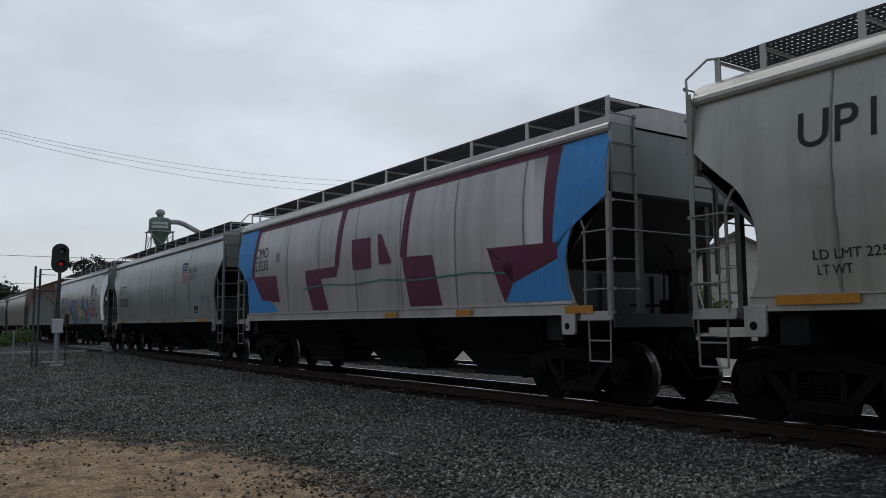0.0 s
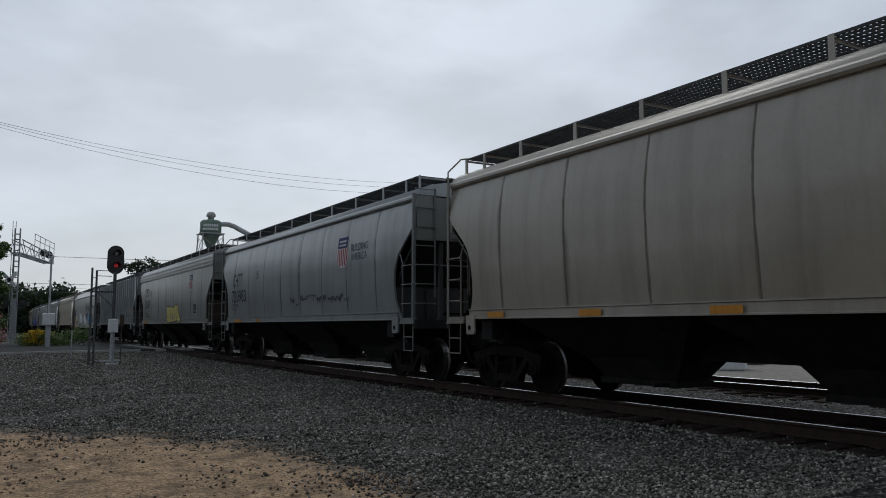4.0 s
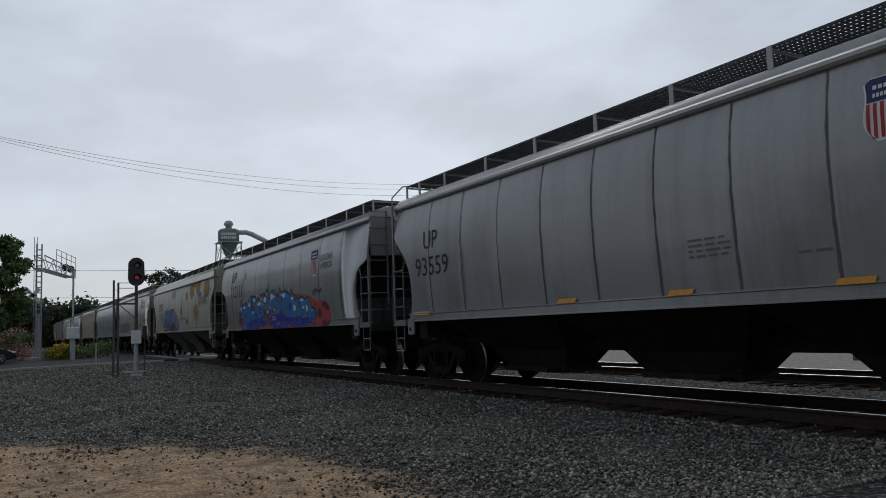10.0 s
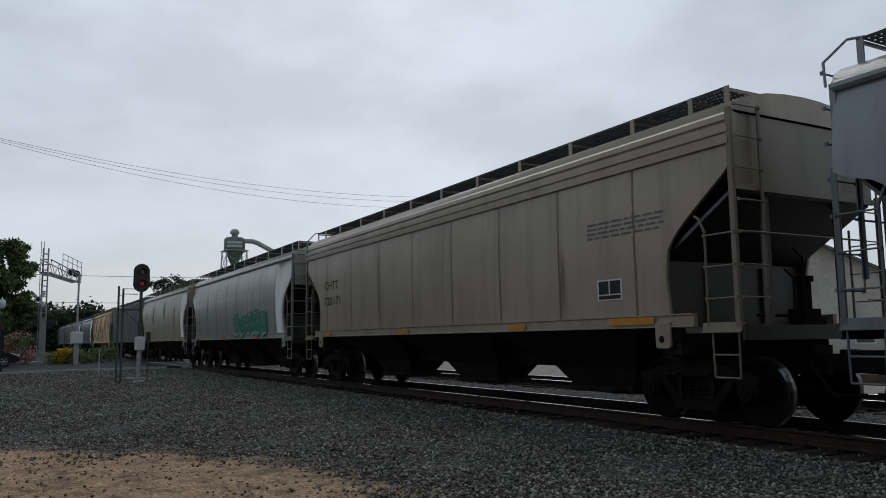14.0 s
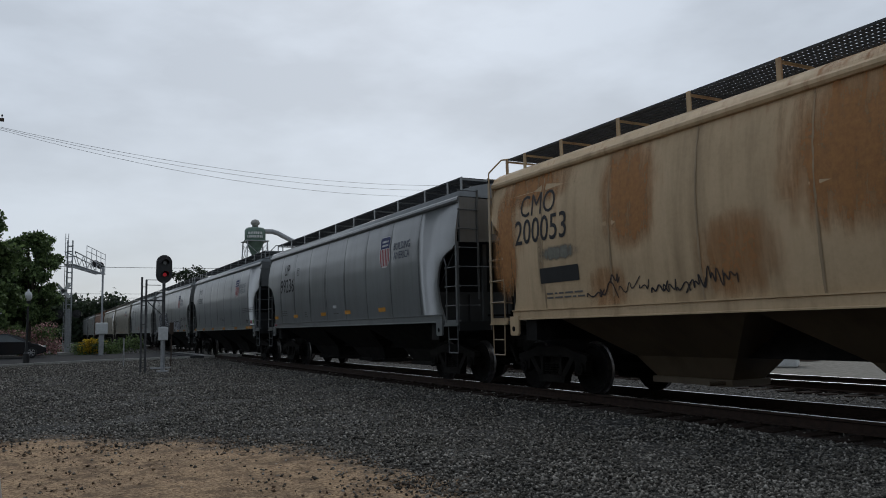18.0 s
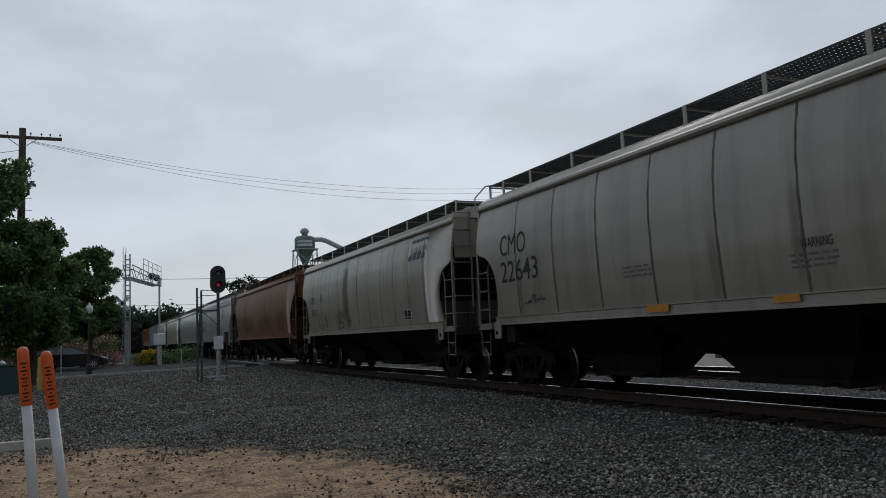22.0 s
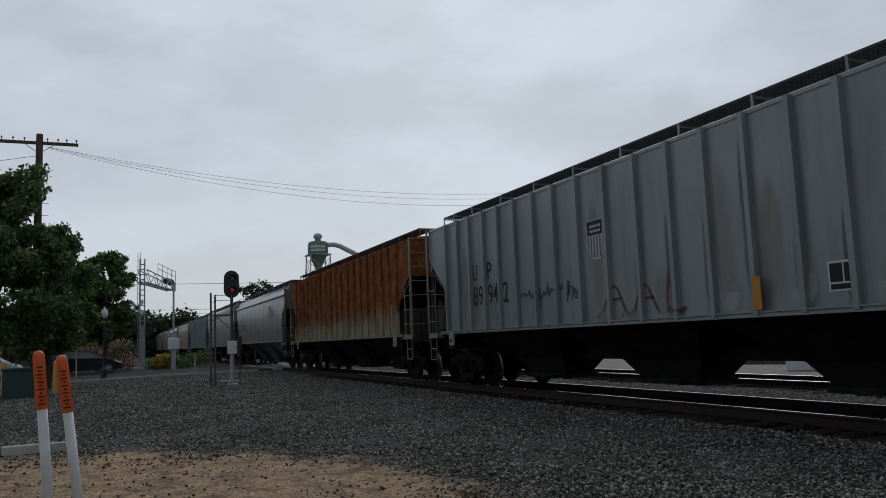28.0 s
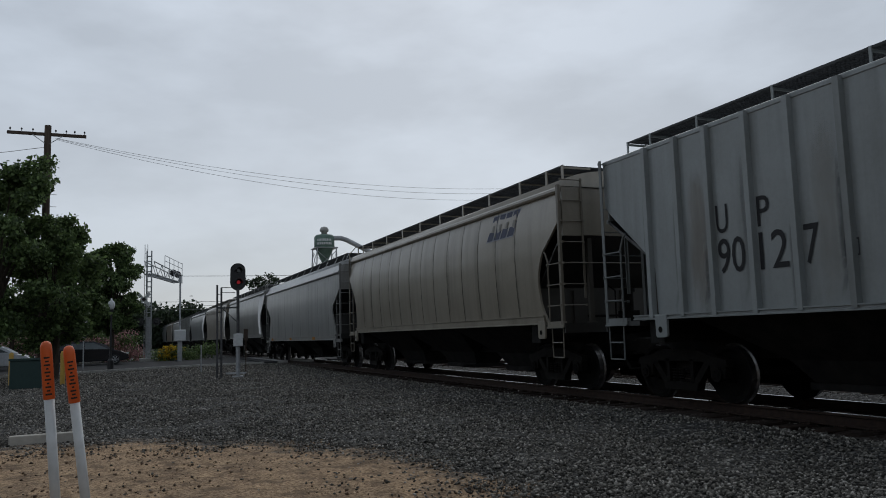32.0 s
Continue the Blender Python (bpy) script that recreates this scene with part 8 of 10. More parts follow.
quad_patch(car, "reflector", ((-7.1, 2.7), (-7.25, 2.7), (-7.6, 1.75), (-7.45, 1.75)), (0.55, 0.27, 0.03), 0.009, "slanted yellow reflective strip")
stain(car, 6.9, 5.4, 2.38, 2.72, (0.20, 0.20, 0.17), 0.95, "grey painted-over block")
patch(car, "painted_block", 6.75, 5.6, 2.02, 2.30, (0.02, 0.02, 0.02), 0.009, "black painted-over block")
small_print(car, "", 6.6, 5.5, 1.66, 1.84)
RUST = (0.43, 0.20, 0.07)
for y0, y1, z0, z1, s in ((8.5, 7.3, 1.5, 4.3, 0.8), (8.5, 5.4, 3.4, 4.3, 0.7), (5.2, 3.4, 2.2, 4.4, 0.75), (3.2, 1.2, 1.4, 2.9, 0.6), (1.9, -1.2, 2.0, 4.5, 0.75), (-1.0, -2.6, 1.4, 3.2, 0.5), (-2.6, -5.6, 2.2, 4.5, 0.75), (-5.4, -8.4, 2.4, 4.5, 0.85), (5.6, 4.2, 1.4, 2.3, 0.5)):
    stain(car, y0, y1, z0, z1, RUST, s, "orange rust stain")
car = hopper_car(395.39, 15.8, "smooth", (0.160, 0.170, 0.172), "grey covered hopper car with yellow panels", 0.00, cut="stepped")
letter(car, "UP", 5.57, 4.97, 3.30, 3.70)
letter(car, "99236", 6.02, 4.33, 2.67, 3.17)
small_print(car, "", 6.18, 5.31, 1.72, 2.00)
boxed_mark(car, 3.9, 3.35)
for y in (6.78, 4.28, 1.24, -0.98, -3.6):
    patch(car, "reflector", y + 0.24, y - 0.24, 1.72, 1.83, (0.55, 0.25, 0.03), 0.009, "yellow-orange reflective strip")
patch(car, "sticker", 0.24, -0.05, 1.93, 2.02, (0.5, 0.5, 0.5), 0.009, "small white sticker")
small_print(car, "", 0.26, -0.24, 1.66, 1.78)
small_print(car, "", 3.2, 2.9, 1.66, 1.9)
patch(car, "sticker", 6.9, 6.6, 1.46, 1.52, (0.4, 0.1, 0.14), 0.009, "faded pink mark")
emblem(car, "c", -3.6, -4.25, 2.9, 3.7)
slogan(car, -4.5, -5.5, 2.95)
car = hopper_car(412.40, 15.3, "smooth", (0.172, 0.189, 0.198), "blue-grey covered hopper car with shield emblem", 0.00, cut="stepped")
slogan(car, -4.13, -5.26, 2.90, (0.14, 0.16, 0.18))
emblem(car, "c", -3.29, -3.99, 2.88, 3.66)
small_print(car, "", -4.72, -6.62, 2.08, 2.31)
letter(car, "CMO", 6.06, 4.95, 3.40, 3.66, (0.10, 0.11, 0.115))
letter(car, "112282", 6.29, 4.76, 2.90, 3.18, (0.09, 0.10, 0.105))
placard(car, "", -5.3, -5.6, 1.66, 1.82)
patch(car, "sticker", -6.0, -6.25, 1.62, 1.76, (0.40, 0.05, 0.09), 0.009, "small red sticker")
patch(car, "sticker", -6.4, -6.65, 1.62, 1.78, (0.10, 0.25, 0.08), 0.009, "small green sticker")
sill_strips(car, (6.9, 4.4, 1.9, -0.8, -3.4, -5.6, -6.2))
scribble(car, 0.2, -0.6, 1.7, 2.05, 97, 3, (0.09, 0.10, 0.10))
car = hopper_car(429.29, 15.7, "smooth", (0.199, 0.210, 0.211), "grey covered hopper car with silver graffiti", 0.00, cut="stepped")
letter(car, "CMO", 6.18, 5.09, 3.33, 3.75)
letter(car, "112630", 6.21, 4.77, 2.77, 3.15)
slogan(car, -4.53, -5.52, 2.92, (0.05, 0.06, 0.10))
emblem(car, "c", -3.65, -4.31, 2.90, 3.70)
small_print(car, "", -5.57, -6.54, 1.93, 2.28)
reflector(car, "h", -5.72, -6.43, 1.36, 1.49)
reflector(car, "h", -3.33, -4.01, 1.35, 1.48)
sprayed(car, [(5.12, 2.18), (5.05, 2.61), (4.6, 2.6), (4.52, 2.7), (3.79, 2.68), (3.53, 2.76), (2.79, 2.73), (2.61, 2.76), (2.27, 2.59), (1.77, 2.62), (1.71, 2.74), (1.13, 2.71), (0.99, 2.54), (0.93, 2.29), (0.7, 2.43), (0.57, 2.22), (0.49, 1.91), (0.21, 1.81), (0.0, 1.55), (0.24, 1.38), (4.94, 1.4), (4.92, 1.85)], (0.52, 0.53, 0.54), 0.0060, grow=0.030, soft=0, label="pale outline of angular graffiti")
sprayed(car, [(5.12, 2.18), (5.05, 2.61), (4.6, 2.6), (4.52, 2.7), (3.79, 2.68), (3.53, 2.76), (2.79, 2.73), (2.61, 2.76), (2.27, 2.59), (1.77, 2.62), (1.71, 2.74), (1.13, 2.71), (0.99, 2.54), (0.93, 2.29), (0.7, 2.43), (0.57, 2.22), (0.49, 1.91), (0.21, 1.81), (0.0, 1.55), (0.24, 1.38), (4.94, 1.4), (4.92, 1.85)], (0.026, 0.028, 0.042), 0.0075, soft=0, label="angular dark graffiti lettering")
brushed(car, [[(4.61, 2.42), (3.34, 1.59)], [(4.27, 2.4), (3.03, 1.61)], [(3.89, 2.07), (3.42, 2.4), (3.28, 2.56)], [(3.63, 2.03), (3.11, 2.38)], [(3.63, 2.08), (2.71, 2.06), (2.66, 1.94), (3.44, 1.94)], [(2.93, 2.27), (2.54, 1.93), (2.38, 1.66)], [(2.63, 2.3), (1.82, 1.76)], [(2.4, 2.36), (1.6, 1.78)], [(2.17, 2.37), (1.39, 1.84)], [(1.96, 2.14), (1.57, 2.4), (1.26, 2.36)], [(1.69, 2.06), (1.27, 2.17), (1.12, 2.1), (1.58, 2.12)], [(1.49, 2.0), (0.73, 1.99), (0.78, 1.86), (1.28, 1.87)], [(2.28, 1.52), (1.93, 1.79)], [(2.11, 1.47), (1.71, 1.78)], [(4.98, 2.04), (4.35, 2.09), (4.22, 1.95), (4.78, 1.9)], [(4.71, 1.84), (4.37, 1.83), (4.44, 1.62), (4.79, 1.61)], [(3.53, 2.66), (3.48, 2.4)], [(2.73, 2.7), (2.69, 2.35)], [(2.27, 2.57), (2.23, 2.37), (1.68, 2.38)], [(1.71, 2.62), (1.73, 2.41)], [(5.03, 2.44), (4.68, 2.48), (4.55, 2.23), (4.97, 2.17)], [(3.92, 2.66), (3.86, 2.45)], [(0.75, 2.32), (0.68, 2.01)], [(0.64, 1.83), (0.81, 1.48)], [(0.4, 1.82), (0.37, 1.47)], [(1.19, 1.79), (1.15, 1.54), (0.95, 1.53)], [(4.03, 1.84), (3.97, 1.69), (3.71, 1.76)], [(3.33, 1.82), (2.9, 1.83), (2.85, 1.63)], [(2.78, 1.87), (2.55, 1.72), (2.68, 1.53)], [(1.5, 1.75), (1.62, 1.5)], [(4.87, 1.48), (4.18, 1.46)], [(3.22, 1.44), (3.03, 1.59)], [(2.4, 1.38), (2.28, 1.52)]], (0.52, 0.53, 0.54), 0.036, 0.0092, label="pale sprayed lines")
dotted(car, [(2.56, 2.7, 0.18, 0.08), (3.54, 2.1, 0.28, 0.14), (1.98, 2.07, 0.2, 0.12), (1.91, 1.51, 0.6, 0.06)], (0.03, 0.04, 0.11), 0.0100)
sprayed(car, [(-1.43, 1.82), (-1.58, 2.0), (-2.17, 2.15), (-2.43, 2.02), (-2.56, 2.14), (-2.73, 2.16), (-2.93, 2.05), (-3.12, 2.12), (-3.35, 2.1), (-3.48, 2.05), (-3.65, 2.12), (-3.89, 2.09), (-4.03, 1.99), (-4.32, 2.1), (-4.49, 2.1), (-4.52, 1.98), (-4.37, 1.65), (-4.57, 1.56), (-4.54, 1.36), (-1.53, 1.37)], (0.52, 0.53, 0.54), 0.0060, grow=0.030, label="pale outline of rounded graffiti")
sprayed(car, [(-1.43, 1.82), (-1.58, 2.0), (-2.17, 2.15), (-2.43, 2.02), (-2.56, 2.14), (-2.73, 2.16), (-2.93, 2.05), (-3.12, 2.12), (-3.35, 2.1), (-3.48, 2.05), (-3.65, 2.12), (-3.89, 2.09), (-4.03, 1.99), (-4.32, 2.1), (-4.49, 2.1), (-4.52, 1.98), (-4.37, 1.65), (-4.57, 1.56), (-4.54, 1.36), (-1.53, 1.37)], (0.012, 0.012, 0.015), 0.0075, label="black rounded graffiti lettering")
sprayed(car, [(-1.52, 1.88), (-1.9, 2.04), (-2.3, 2.06), (-2.43, 1.92), (-2.43, 1.85), (-2.07, 1.77), (-2.12, 1.66), (-2.08, 1.37), (-1.6, 1.39)], (0.235, 0.24, 0.25), 0.0092)
sprayed(car, [(-2.14, 1.66), (-2.33, 1.76), (-2.47, 1.63), (-2.4, 1.55), (-2.15, 1.56)], (0.235, 0.24, 0.25), 0.0092)
sprayed(car, [(-2.55, 2.02), (-2.79, 2.06), (-2.88, 1.94), (-2.96, 1.62), (-3.46, 1.55), (-3.44, 1.36), (-2.63, 1.37), (-2.56, 1.64)], (0.235, 0.24, 0.25), 0.0092)
sprayed(car, [(-3.04, 1.99), (-3.28, 2.04), (-3.4, 1.95), (-3.59, 1.58), (-3.47, 1.6), (-3.17, 1.64)], (0.235, 0.24, 0.25), 0.0092)
sprayed(car, [(-3.57, 1.95), (-3.69, 2.03), (-3.91, 2.01), (-4.02, 1.83), (-4.01, 1.38), (-3.71, 1.38), (-3.73, 1.59)], (0.235, 0.24, 0.25), 0.0092)
sprayed(car, [(-4.06, 1.95), (-4.41, 2.07), (-4.49, 1.98), (-4.34, 1.67), (-4.09, 1.82)], (0.235, 0.24, 0.25), 0.0092)
sprayed(car, [(-4.14, 1.54), (-4.37, 1.6), (-4.53, 1.54), (-4.5, 1.37), (-4.13, 1.37)], (0.235, 0.24, 0.25), 0.0092)
brushed(car, [[(-1.67, 1.68), (-2.1, 1.98)], [(-2.61, 1.54), (-2.69, 1.96)], [(-3.85, 1.49), (-3.79, 1.91)], [(-4.26, 1.85), (-4.39, 1.99)]], (0.16, 0.15, 0.24), 0.070, 0.0102, label="faint violet shading")
scribble(car, -4.5, -5.35, 1.95, 2.32, 95, 7, (0.02, 0.02, 0.02), 0.035)
scribble(car, -4.6, -5.4, 1.55, 1.95, 85, 6, (0.02, 0.02, 0.02), 0.03)
scribble(car, -0.7, -1.45, 1.55, 2.1, 86, 7, (0.02, 0.02, 0.02), 0.03)
scribble(car, -0.6, -1.45, 1.62, 2.2, 96, 5, (0.02, 0.02, 0.02), 0.03)
patch(car, "sticker", -6.3, -6.5, 1.62, 1.76, (0.40, 0.05, 0.09), 0.009, "small red sticker")
patch(car, "sticker", -6.6, -6.85, 1.62, 1.78, (0.05, 0.22, 0.14), 0.009, "small green sticker")
car = hopper_car(446.55, 15.9, "smooth", (0.264, 0.276, 0.270), "grey covered hopper car with dark rain streaks", 0.05, count=9, cut="stepped")
letter(car, "CMO", 6.19, 5.47, 3.15, 3.51)
letter(car, "23417", 6.27, 5.40, 2.69, 3.05)
for y0, y1, z0, z1, s in ((0.1, -0.75, 1.3, 4.2, 0.42), (4.3, 3.5, 1.3, 4.2, 0.3), (-4.3, -5.4, 1.3, 4.3, 0.45), (-2.4, -3.0, 1.6, 4.2, 0.22), (2.2, 1.6, 1.4, 4.2, 0.22)):
    stain(car, y0, y1, z0, z1, (0.075, 0.07, 0.06), s, "dark run of dirt down the side")
stain(car, -0.4, -0.9, 1.55, 2.3, (0.22, 0.10, 0.05), 0.7, "orange rust stain")
for y, z0, z1 in ((-4.06, 1.64, 2.14), (-1.34, 1.7, 2.09), (1.6, 1.66, 1.95), (3.3, 1.66, 1.85)):
    quad_patch(car, "reflector", ((y + 0.12, z1), (y, z1), (y - 0.1, z0), (y + 0.02, z0)), (0.42, 0.15, 0.03), 0.009, "faded orange reflective strip")
small_print(car, "", -2.1, -2.5, 1.65, 1.8)
car = hopper_car(463.78, 15.7, "smooth", (0.257, 0.235, 0.184), "beige-grey covered hopper car with shield emblem", 0.02, count=9, cut="stepped")
letter(car, "CMO", 6.62, 5.50, 2.88, 3.34)
letter(car, "22643", 6.63, 5.05, 2.29, 2.76)
slogan(car, -4.58, -5.57, 3.03, (0.05, 0.06, 0.10))
letter(car, "WARNING", -1.44, -1.93, 2.12, 2.25)
emblem(car, "c", -3.72, -4.36, 3.01, 3.73)
placard(car, "", -5.01, -5.56, 1.82, 2.11)
small_print(car, "", 2.26, 1.51, 1.94, 2.23)
small_print(car, "", -1.26, -1.98, 1.78, 2.06)
scribble(car, 5.69, 4.89, 1.74, 2.03, 8, 5)
reflector(car, "h", 1.69, 1.16, 1.43, 1.56)
reflector(car, "h", -0.93, -1.37, 1.45, 1.56)
car = hopper_car(480.95, 15.8, "smooth", (0.304, 0.271, 0.207), "pale beige covered hopper car with dark seams and tags", 0.05, count=11, cut="stepped")
letter(car, "CMO", 6.48, 5.78, 2.68, 2.96)
letter(car, "22172", 6.37, 5.52, 2.18, 2.45)
placard(car, "", -4.34, -4.93, 1.68, 1.98)
block_mark(car, -4.95, -6.25, 3.36, 3.92)
brushed(car, [[(2.64, 1.82), (2.73, 1.95), (2.66, 2.08), (2.46, 2.09), (2.28, 1.91), (2.28, 1.67), (2.44, 1.57), (2.55, 1.65), (2.61, 1.86)], [(2.34, 2.03), (2.28, 2.16), (2.11, 2.14), (2.01, 2.0), (2.07, 1.83), (2.19, 1.8), (2.32, 1.95)], [(2.14, 2.38), (2.06, 2.19), (1.95, 1.95)], [(1.93, 2.08), (1.97, 2.18), (1.83, 2.22), (1.73, 2.13), (1.81, 1.99), (1.94, 2.05)], [(2.15, 1.78), (1.83, 1.81)], [(2.09, 1.7), (1.84, 1.73)], [(2.26, 1.59), (1.89, 1.64)], [(1.83, 1.81), (1.76, 1.58)]], (0.045, 0.035, 0.035), 0.032, 0.0085, label="round scrawled graffiti tag")
brushed(car, [[(1.52, 2.31), (1.32, 2.21), (1.23, 1.99), (1.33, 1.55)], [(1.46, 2.27), (1.53, 1.98)], [(1.19, 1.91), (1.16, 2.03), (0.99, 2.03), (0.9, 1.88), (0.95, 1.68), (1.09, 1.61), (1.17, 1.73), (1.19, 1.91)], [(1.17, 1.77), (1.01, 1.98), (0.98, 1.68), (1.17, 1.89), (0.91, 1.83)], [(5.4, 1.85), (5.28, 1.86), (5.22, 1.69), (5.37, 1.75)], [(5.23, 1.61), (5.05, 1.87), (4.93, 1.62)], [(4.8, 1.78), (4.62, 1.77), (4.64, 1.58), (4.82, 1.62), (4.8, 1.78)]], (0.045, 0.035, 0.035), 0.028, 0.0088, label="scrawled graffiti tags")
stain(car, 2.0, 0.9, 1.4, 4.2, (0.13, 0.105, 0.085), 0.5, "dark run of dirt down the side")
for y0, y1, z0, z1 in ((4.32, 4.02, 1.67, 2.1), (7.1, 6.85, 1.8, 2.6)):
    quad_patch(car, "reflector", ((y0, z1), (y0 - 0.13, z1), (y1, z0), (y1 + 0.13, z0)), (0.15, 0.07, 0.03), 0.009, "rust-stained reflective strip")
boxed_mark(car, 4.75, 2.85)
car = hopper_car(498.85, 17.1, "smooth", (0.175, 0.069, 0.023), "rust-brown covered hopper car with a slanted yellow strip", 0.3, cut="angled")
quad_patch(car, "reflector", ((7.62, 2.50), (7.50, 2.50), (7.22, 1.60), (7.34, 1.60)), (0.60, 0.27, 0.03), 0.009, "slanted yellow-orange reflective strip")
for y0, y1, z0, z1, s in ((7.0, 0.6, 1.56, 2.9, 0.75), (1.6, -4.6, 1.56, 2.8, 0.7), (-3.4, -7.4, 1.56, 2.9, 0.7), (4.6, 3.9, 1.6, 4.0, 0.6), (-1.2, -2.0, 1.6, 4.0, 0.6)):
    stain(car, y0, y1, z0, z1, (0.11, 0.052, 0.026), 0.4 * s, "brown grime along the lower side")
for k in range(4):
    for z0, z1 in ((2.44, 2.74), (1.97, 2.24)):
        patch(car, "stencil_mark", 7.0 - 0.22 * k, 6.86 - 0.22 * k, z0, z1, (0.082, 0.030, 0.013), 0.009, "faded dark stencil bar")
patch(car, "sticker", 4.33, 4.28, 2.32, 2.44, (0.24, 0.18, 0.12), 0.009, "pale paper tag")
placard(car, "", 7.18, 6.98, 1.60, 1.72)
car = hopper_car(517.36, 17.0, "grooved", (0.255, 0.256, 0.237), "light grey covered hopper car with shield emblem", 0.04, cut="angled")
letter(car, "CMO", 7.08, 5.87, 2.93, 3.24)
letter(car, "20253", 7.37, 5.80, 2.25, 2.67)
emblem(car, "c", -4.10, -4.70, 2.87, 3.64)
placard(car, "", -5.03, -5.62, 1.75, 2.07)
sill_strips(car, (6.8, 4.2, 1.5, -1.2, -3.9, -6.4,))
stain(car, 2.3, 1.7, 1.5, 4.0, (0.085, 0.085, 0.08), 0.6, "dark run of dirt down the side")
stain(car, -2.45, -3.1, 1.5, 4.0, (0.085, 0.085, 0.08), 0.6, "dark run of dirt down the side")
scribble(car, 4.4, 3.3, 1.6, 2.3, 88, 4, (0.12, 0.12, 0.12), 0.03)
scribble(car, -4.3, -5.6, 1.62, 1.85, 89, 5, (0.42, 0.42, 0.42), 0.03)
letter(car, "CH-110-LO", -1.9, -2.9, 1.42, 1.52, (0.05, 0.05, 0.05))
boxed_mark(car, 5.5, 2.8, 0.22)
car = hopper_car(536.24, 17.8, "smooth", (0.235, 0.243, 0.237), "light grey covered hopper car", 0.02)
sill_strips(car, (6.8, 1.5, -3.9,))
car = hopper_car(554.74, 16.3, "smooth", (0.297, 0.265, 0.202), "pale beige covered hopper car with red tags", 0.04, pocket=(0.062, 0.040, 0.027))
letter(car, "CMO", 6.6, 5.5, 2.85, 3.25)
letter(car, "21464", 6.6, 5.2, 2.25, 2.65)
scribble(car, 3.5, -1.5, 1.8, 2.5, 83, 7, (0.42, 0.13, 0.10))
streak(car, -3.0, 2.2, 3.6, 0.5, (0.45, 0.40, 0.22))
sill_strips(car, (6.6, 1.4, -1.2, -6.0,))
car = hopper_car(572.64, 16.6, "smooth", (0.301, 0.271, 0.202), "cream covered hopper car with red and lilac graffiti", 0.03, pocket=(0.062, 0.040, 0.027))
letter(car, "CITX", 7.48, 6.75, 2.64, 2.87)
letter(car, "701437", 7.53, 6.27, 2.16, 2.42)
placard(car, "", -5.45, -5.89, 1.65, 1.94)
sprayed(car, [(4.71, 1.57), (4.6, 1.87), (4.06, 2.14), (3.52, 2.25), (3.28, 2.16), (2.7, 2.28), (2.4, 2.17), (2.1, 2.21), (1.69, 1.96), (1.27, 2.0), (1.06, 1.92), (1.1, 1.7), (0.85, 1.62), (0.07, 1.9), (-0.18, 1.56), (-0.06, 1.36), (2.49, 1.39), (4.14, 1.39)], (0.012, 0.012, 0.015), 0.0060, grow=0.030, soft=0, label="black outline of pink graffiti")
sprayed(car, [(4.71, 1.57), (4.6, 1.87), (4.06, 2.14), (3.52, 2.25), (3.28, 2.16), (2.7, 2.28), (2.4, 2.17), (2.1, 2.21), (1.69, 1.96), (1.27, 2.0), (1.06, 1.92), (1.1, 1.7), (0.85, 1.62), (0.07, 1.9), (-0.18, 1.56), (-0.06, 1.36), (2.49, 1.39), (4.14, 1.39)], (0.26, 0.085, 0.085), 0.0075, grow=-0.010, soft=0, label="dull red sprayed graffiti")
brushed(car, [[(4.07, 2.06), (3.77, 1.54)], [(3.37, 2.13), (3.24, 1.8), (3.6, 1.53)], [(2.79, 2.2), (2.59, 1.84), (2.94, 1.55)], [(2.26, 2.13), (2.08, 1.68)], [(1.84, 1.9), (1.43, 1.78), (1.6, 1.5)], [(4.37, 1.78), (3.39, 1.88)], [(2.46, 1.7), (1.58, 1.69)], [(1.08, 1.86), (0.79, 1.6)]], (0.05, 0.015, 0.018), 0.035, 0.0092, label="dark lines in red graffiti")
sprayed(car, [(-3.52, 2.18), (-3.76, 2.3), (-4.26, 2.27), (-4.7, 2.09), (-4.8, 1.91), (-4.6, 1.81), (-4.26, 1.75), (-3.97, 1.63), (-3.83, 1.66), (-3.79, 1.9), (-3.59, 2.06)], (0.055, 0.045, 0.10), 0.0060, grow=0.040, label="dark outline of lilac graffiti")
sprayed(car, [(-3.52, 2.18), (-3.76, 2.3), (-4.26, 2.27), (-4.7, 2.09), (-4.8, 1.91), (-4.6, 1.81), (-4.26, 1.75), (-3.97, 1.63), (-3.83, 1.66), (-3.79, 1.9), (-3.59, 2.06)], (0.25, 0.25, 0.35), 0.0078, label="lilac rounded graffiti")
sprayed(car, [(-4.15, 1.66), (-4.46, 1.75), (-4.76, 1.78), (-4.7, 1.54), (-4.4, 1.45)], (0.055, 0.045, 0.10), 0.0060, grow=0.040, label="dark outline of lilac graffiti")
sprayed(car, [(-4.15, 1.66), (-4.46, 1.75), (-4.76, 1.78), (-4.7, 1.54), (-4.4, 1.45)], (0.25, 0.25, 0.35), 0.0078, label="lilac rounded graffiti")
sprayed(car, [(-4.84, 1.95), (-4.95, 2.11), (-5.14, 2.15), (-5.27, 2.0), (-5.32, 1.72), (-5.27, 1.55), (-5.0, 1.53), (-4.8, 1.62)], (0.055, 0.045, 0.10), 0.0060, grow=0.040, label="dark outline of lilac graffiti")
sprayed(car, [(-4.84, 1.95), (-4.95, 2.11), (-5.14, 2.15), (-5.27, 2.0), (-5.32, 1.72), (-5.27, 1.55), (-5.0, 1.53), (-4.8, 1.62)], (0.25, 0.25, 0.35), 0.0078, label="lilac rounded graffiti")
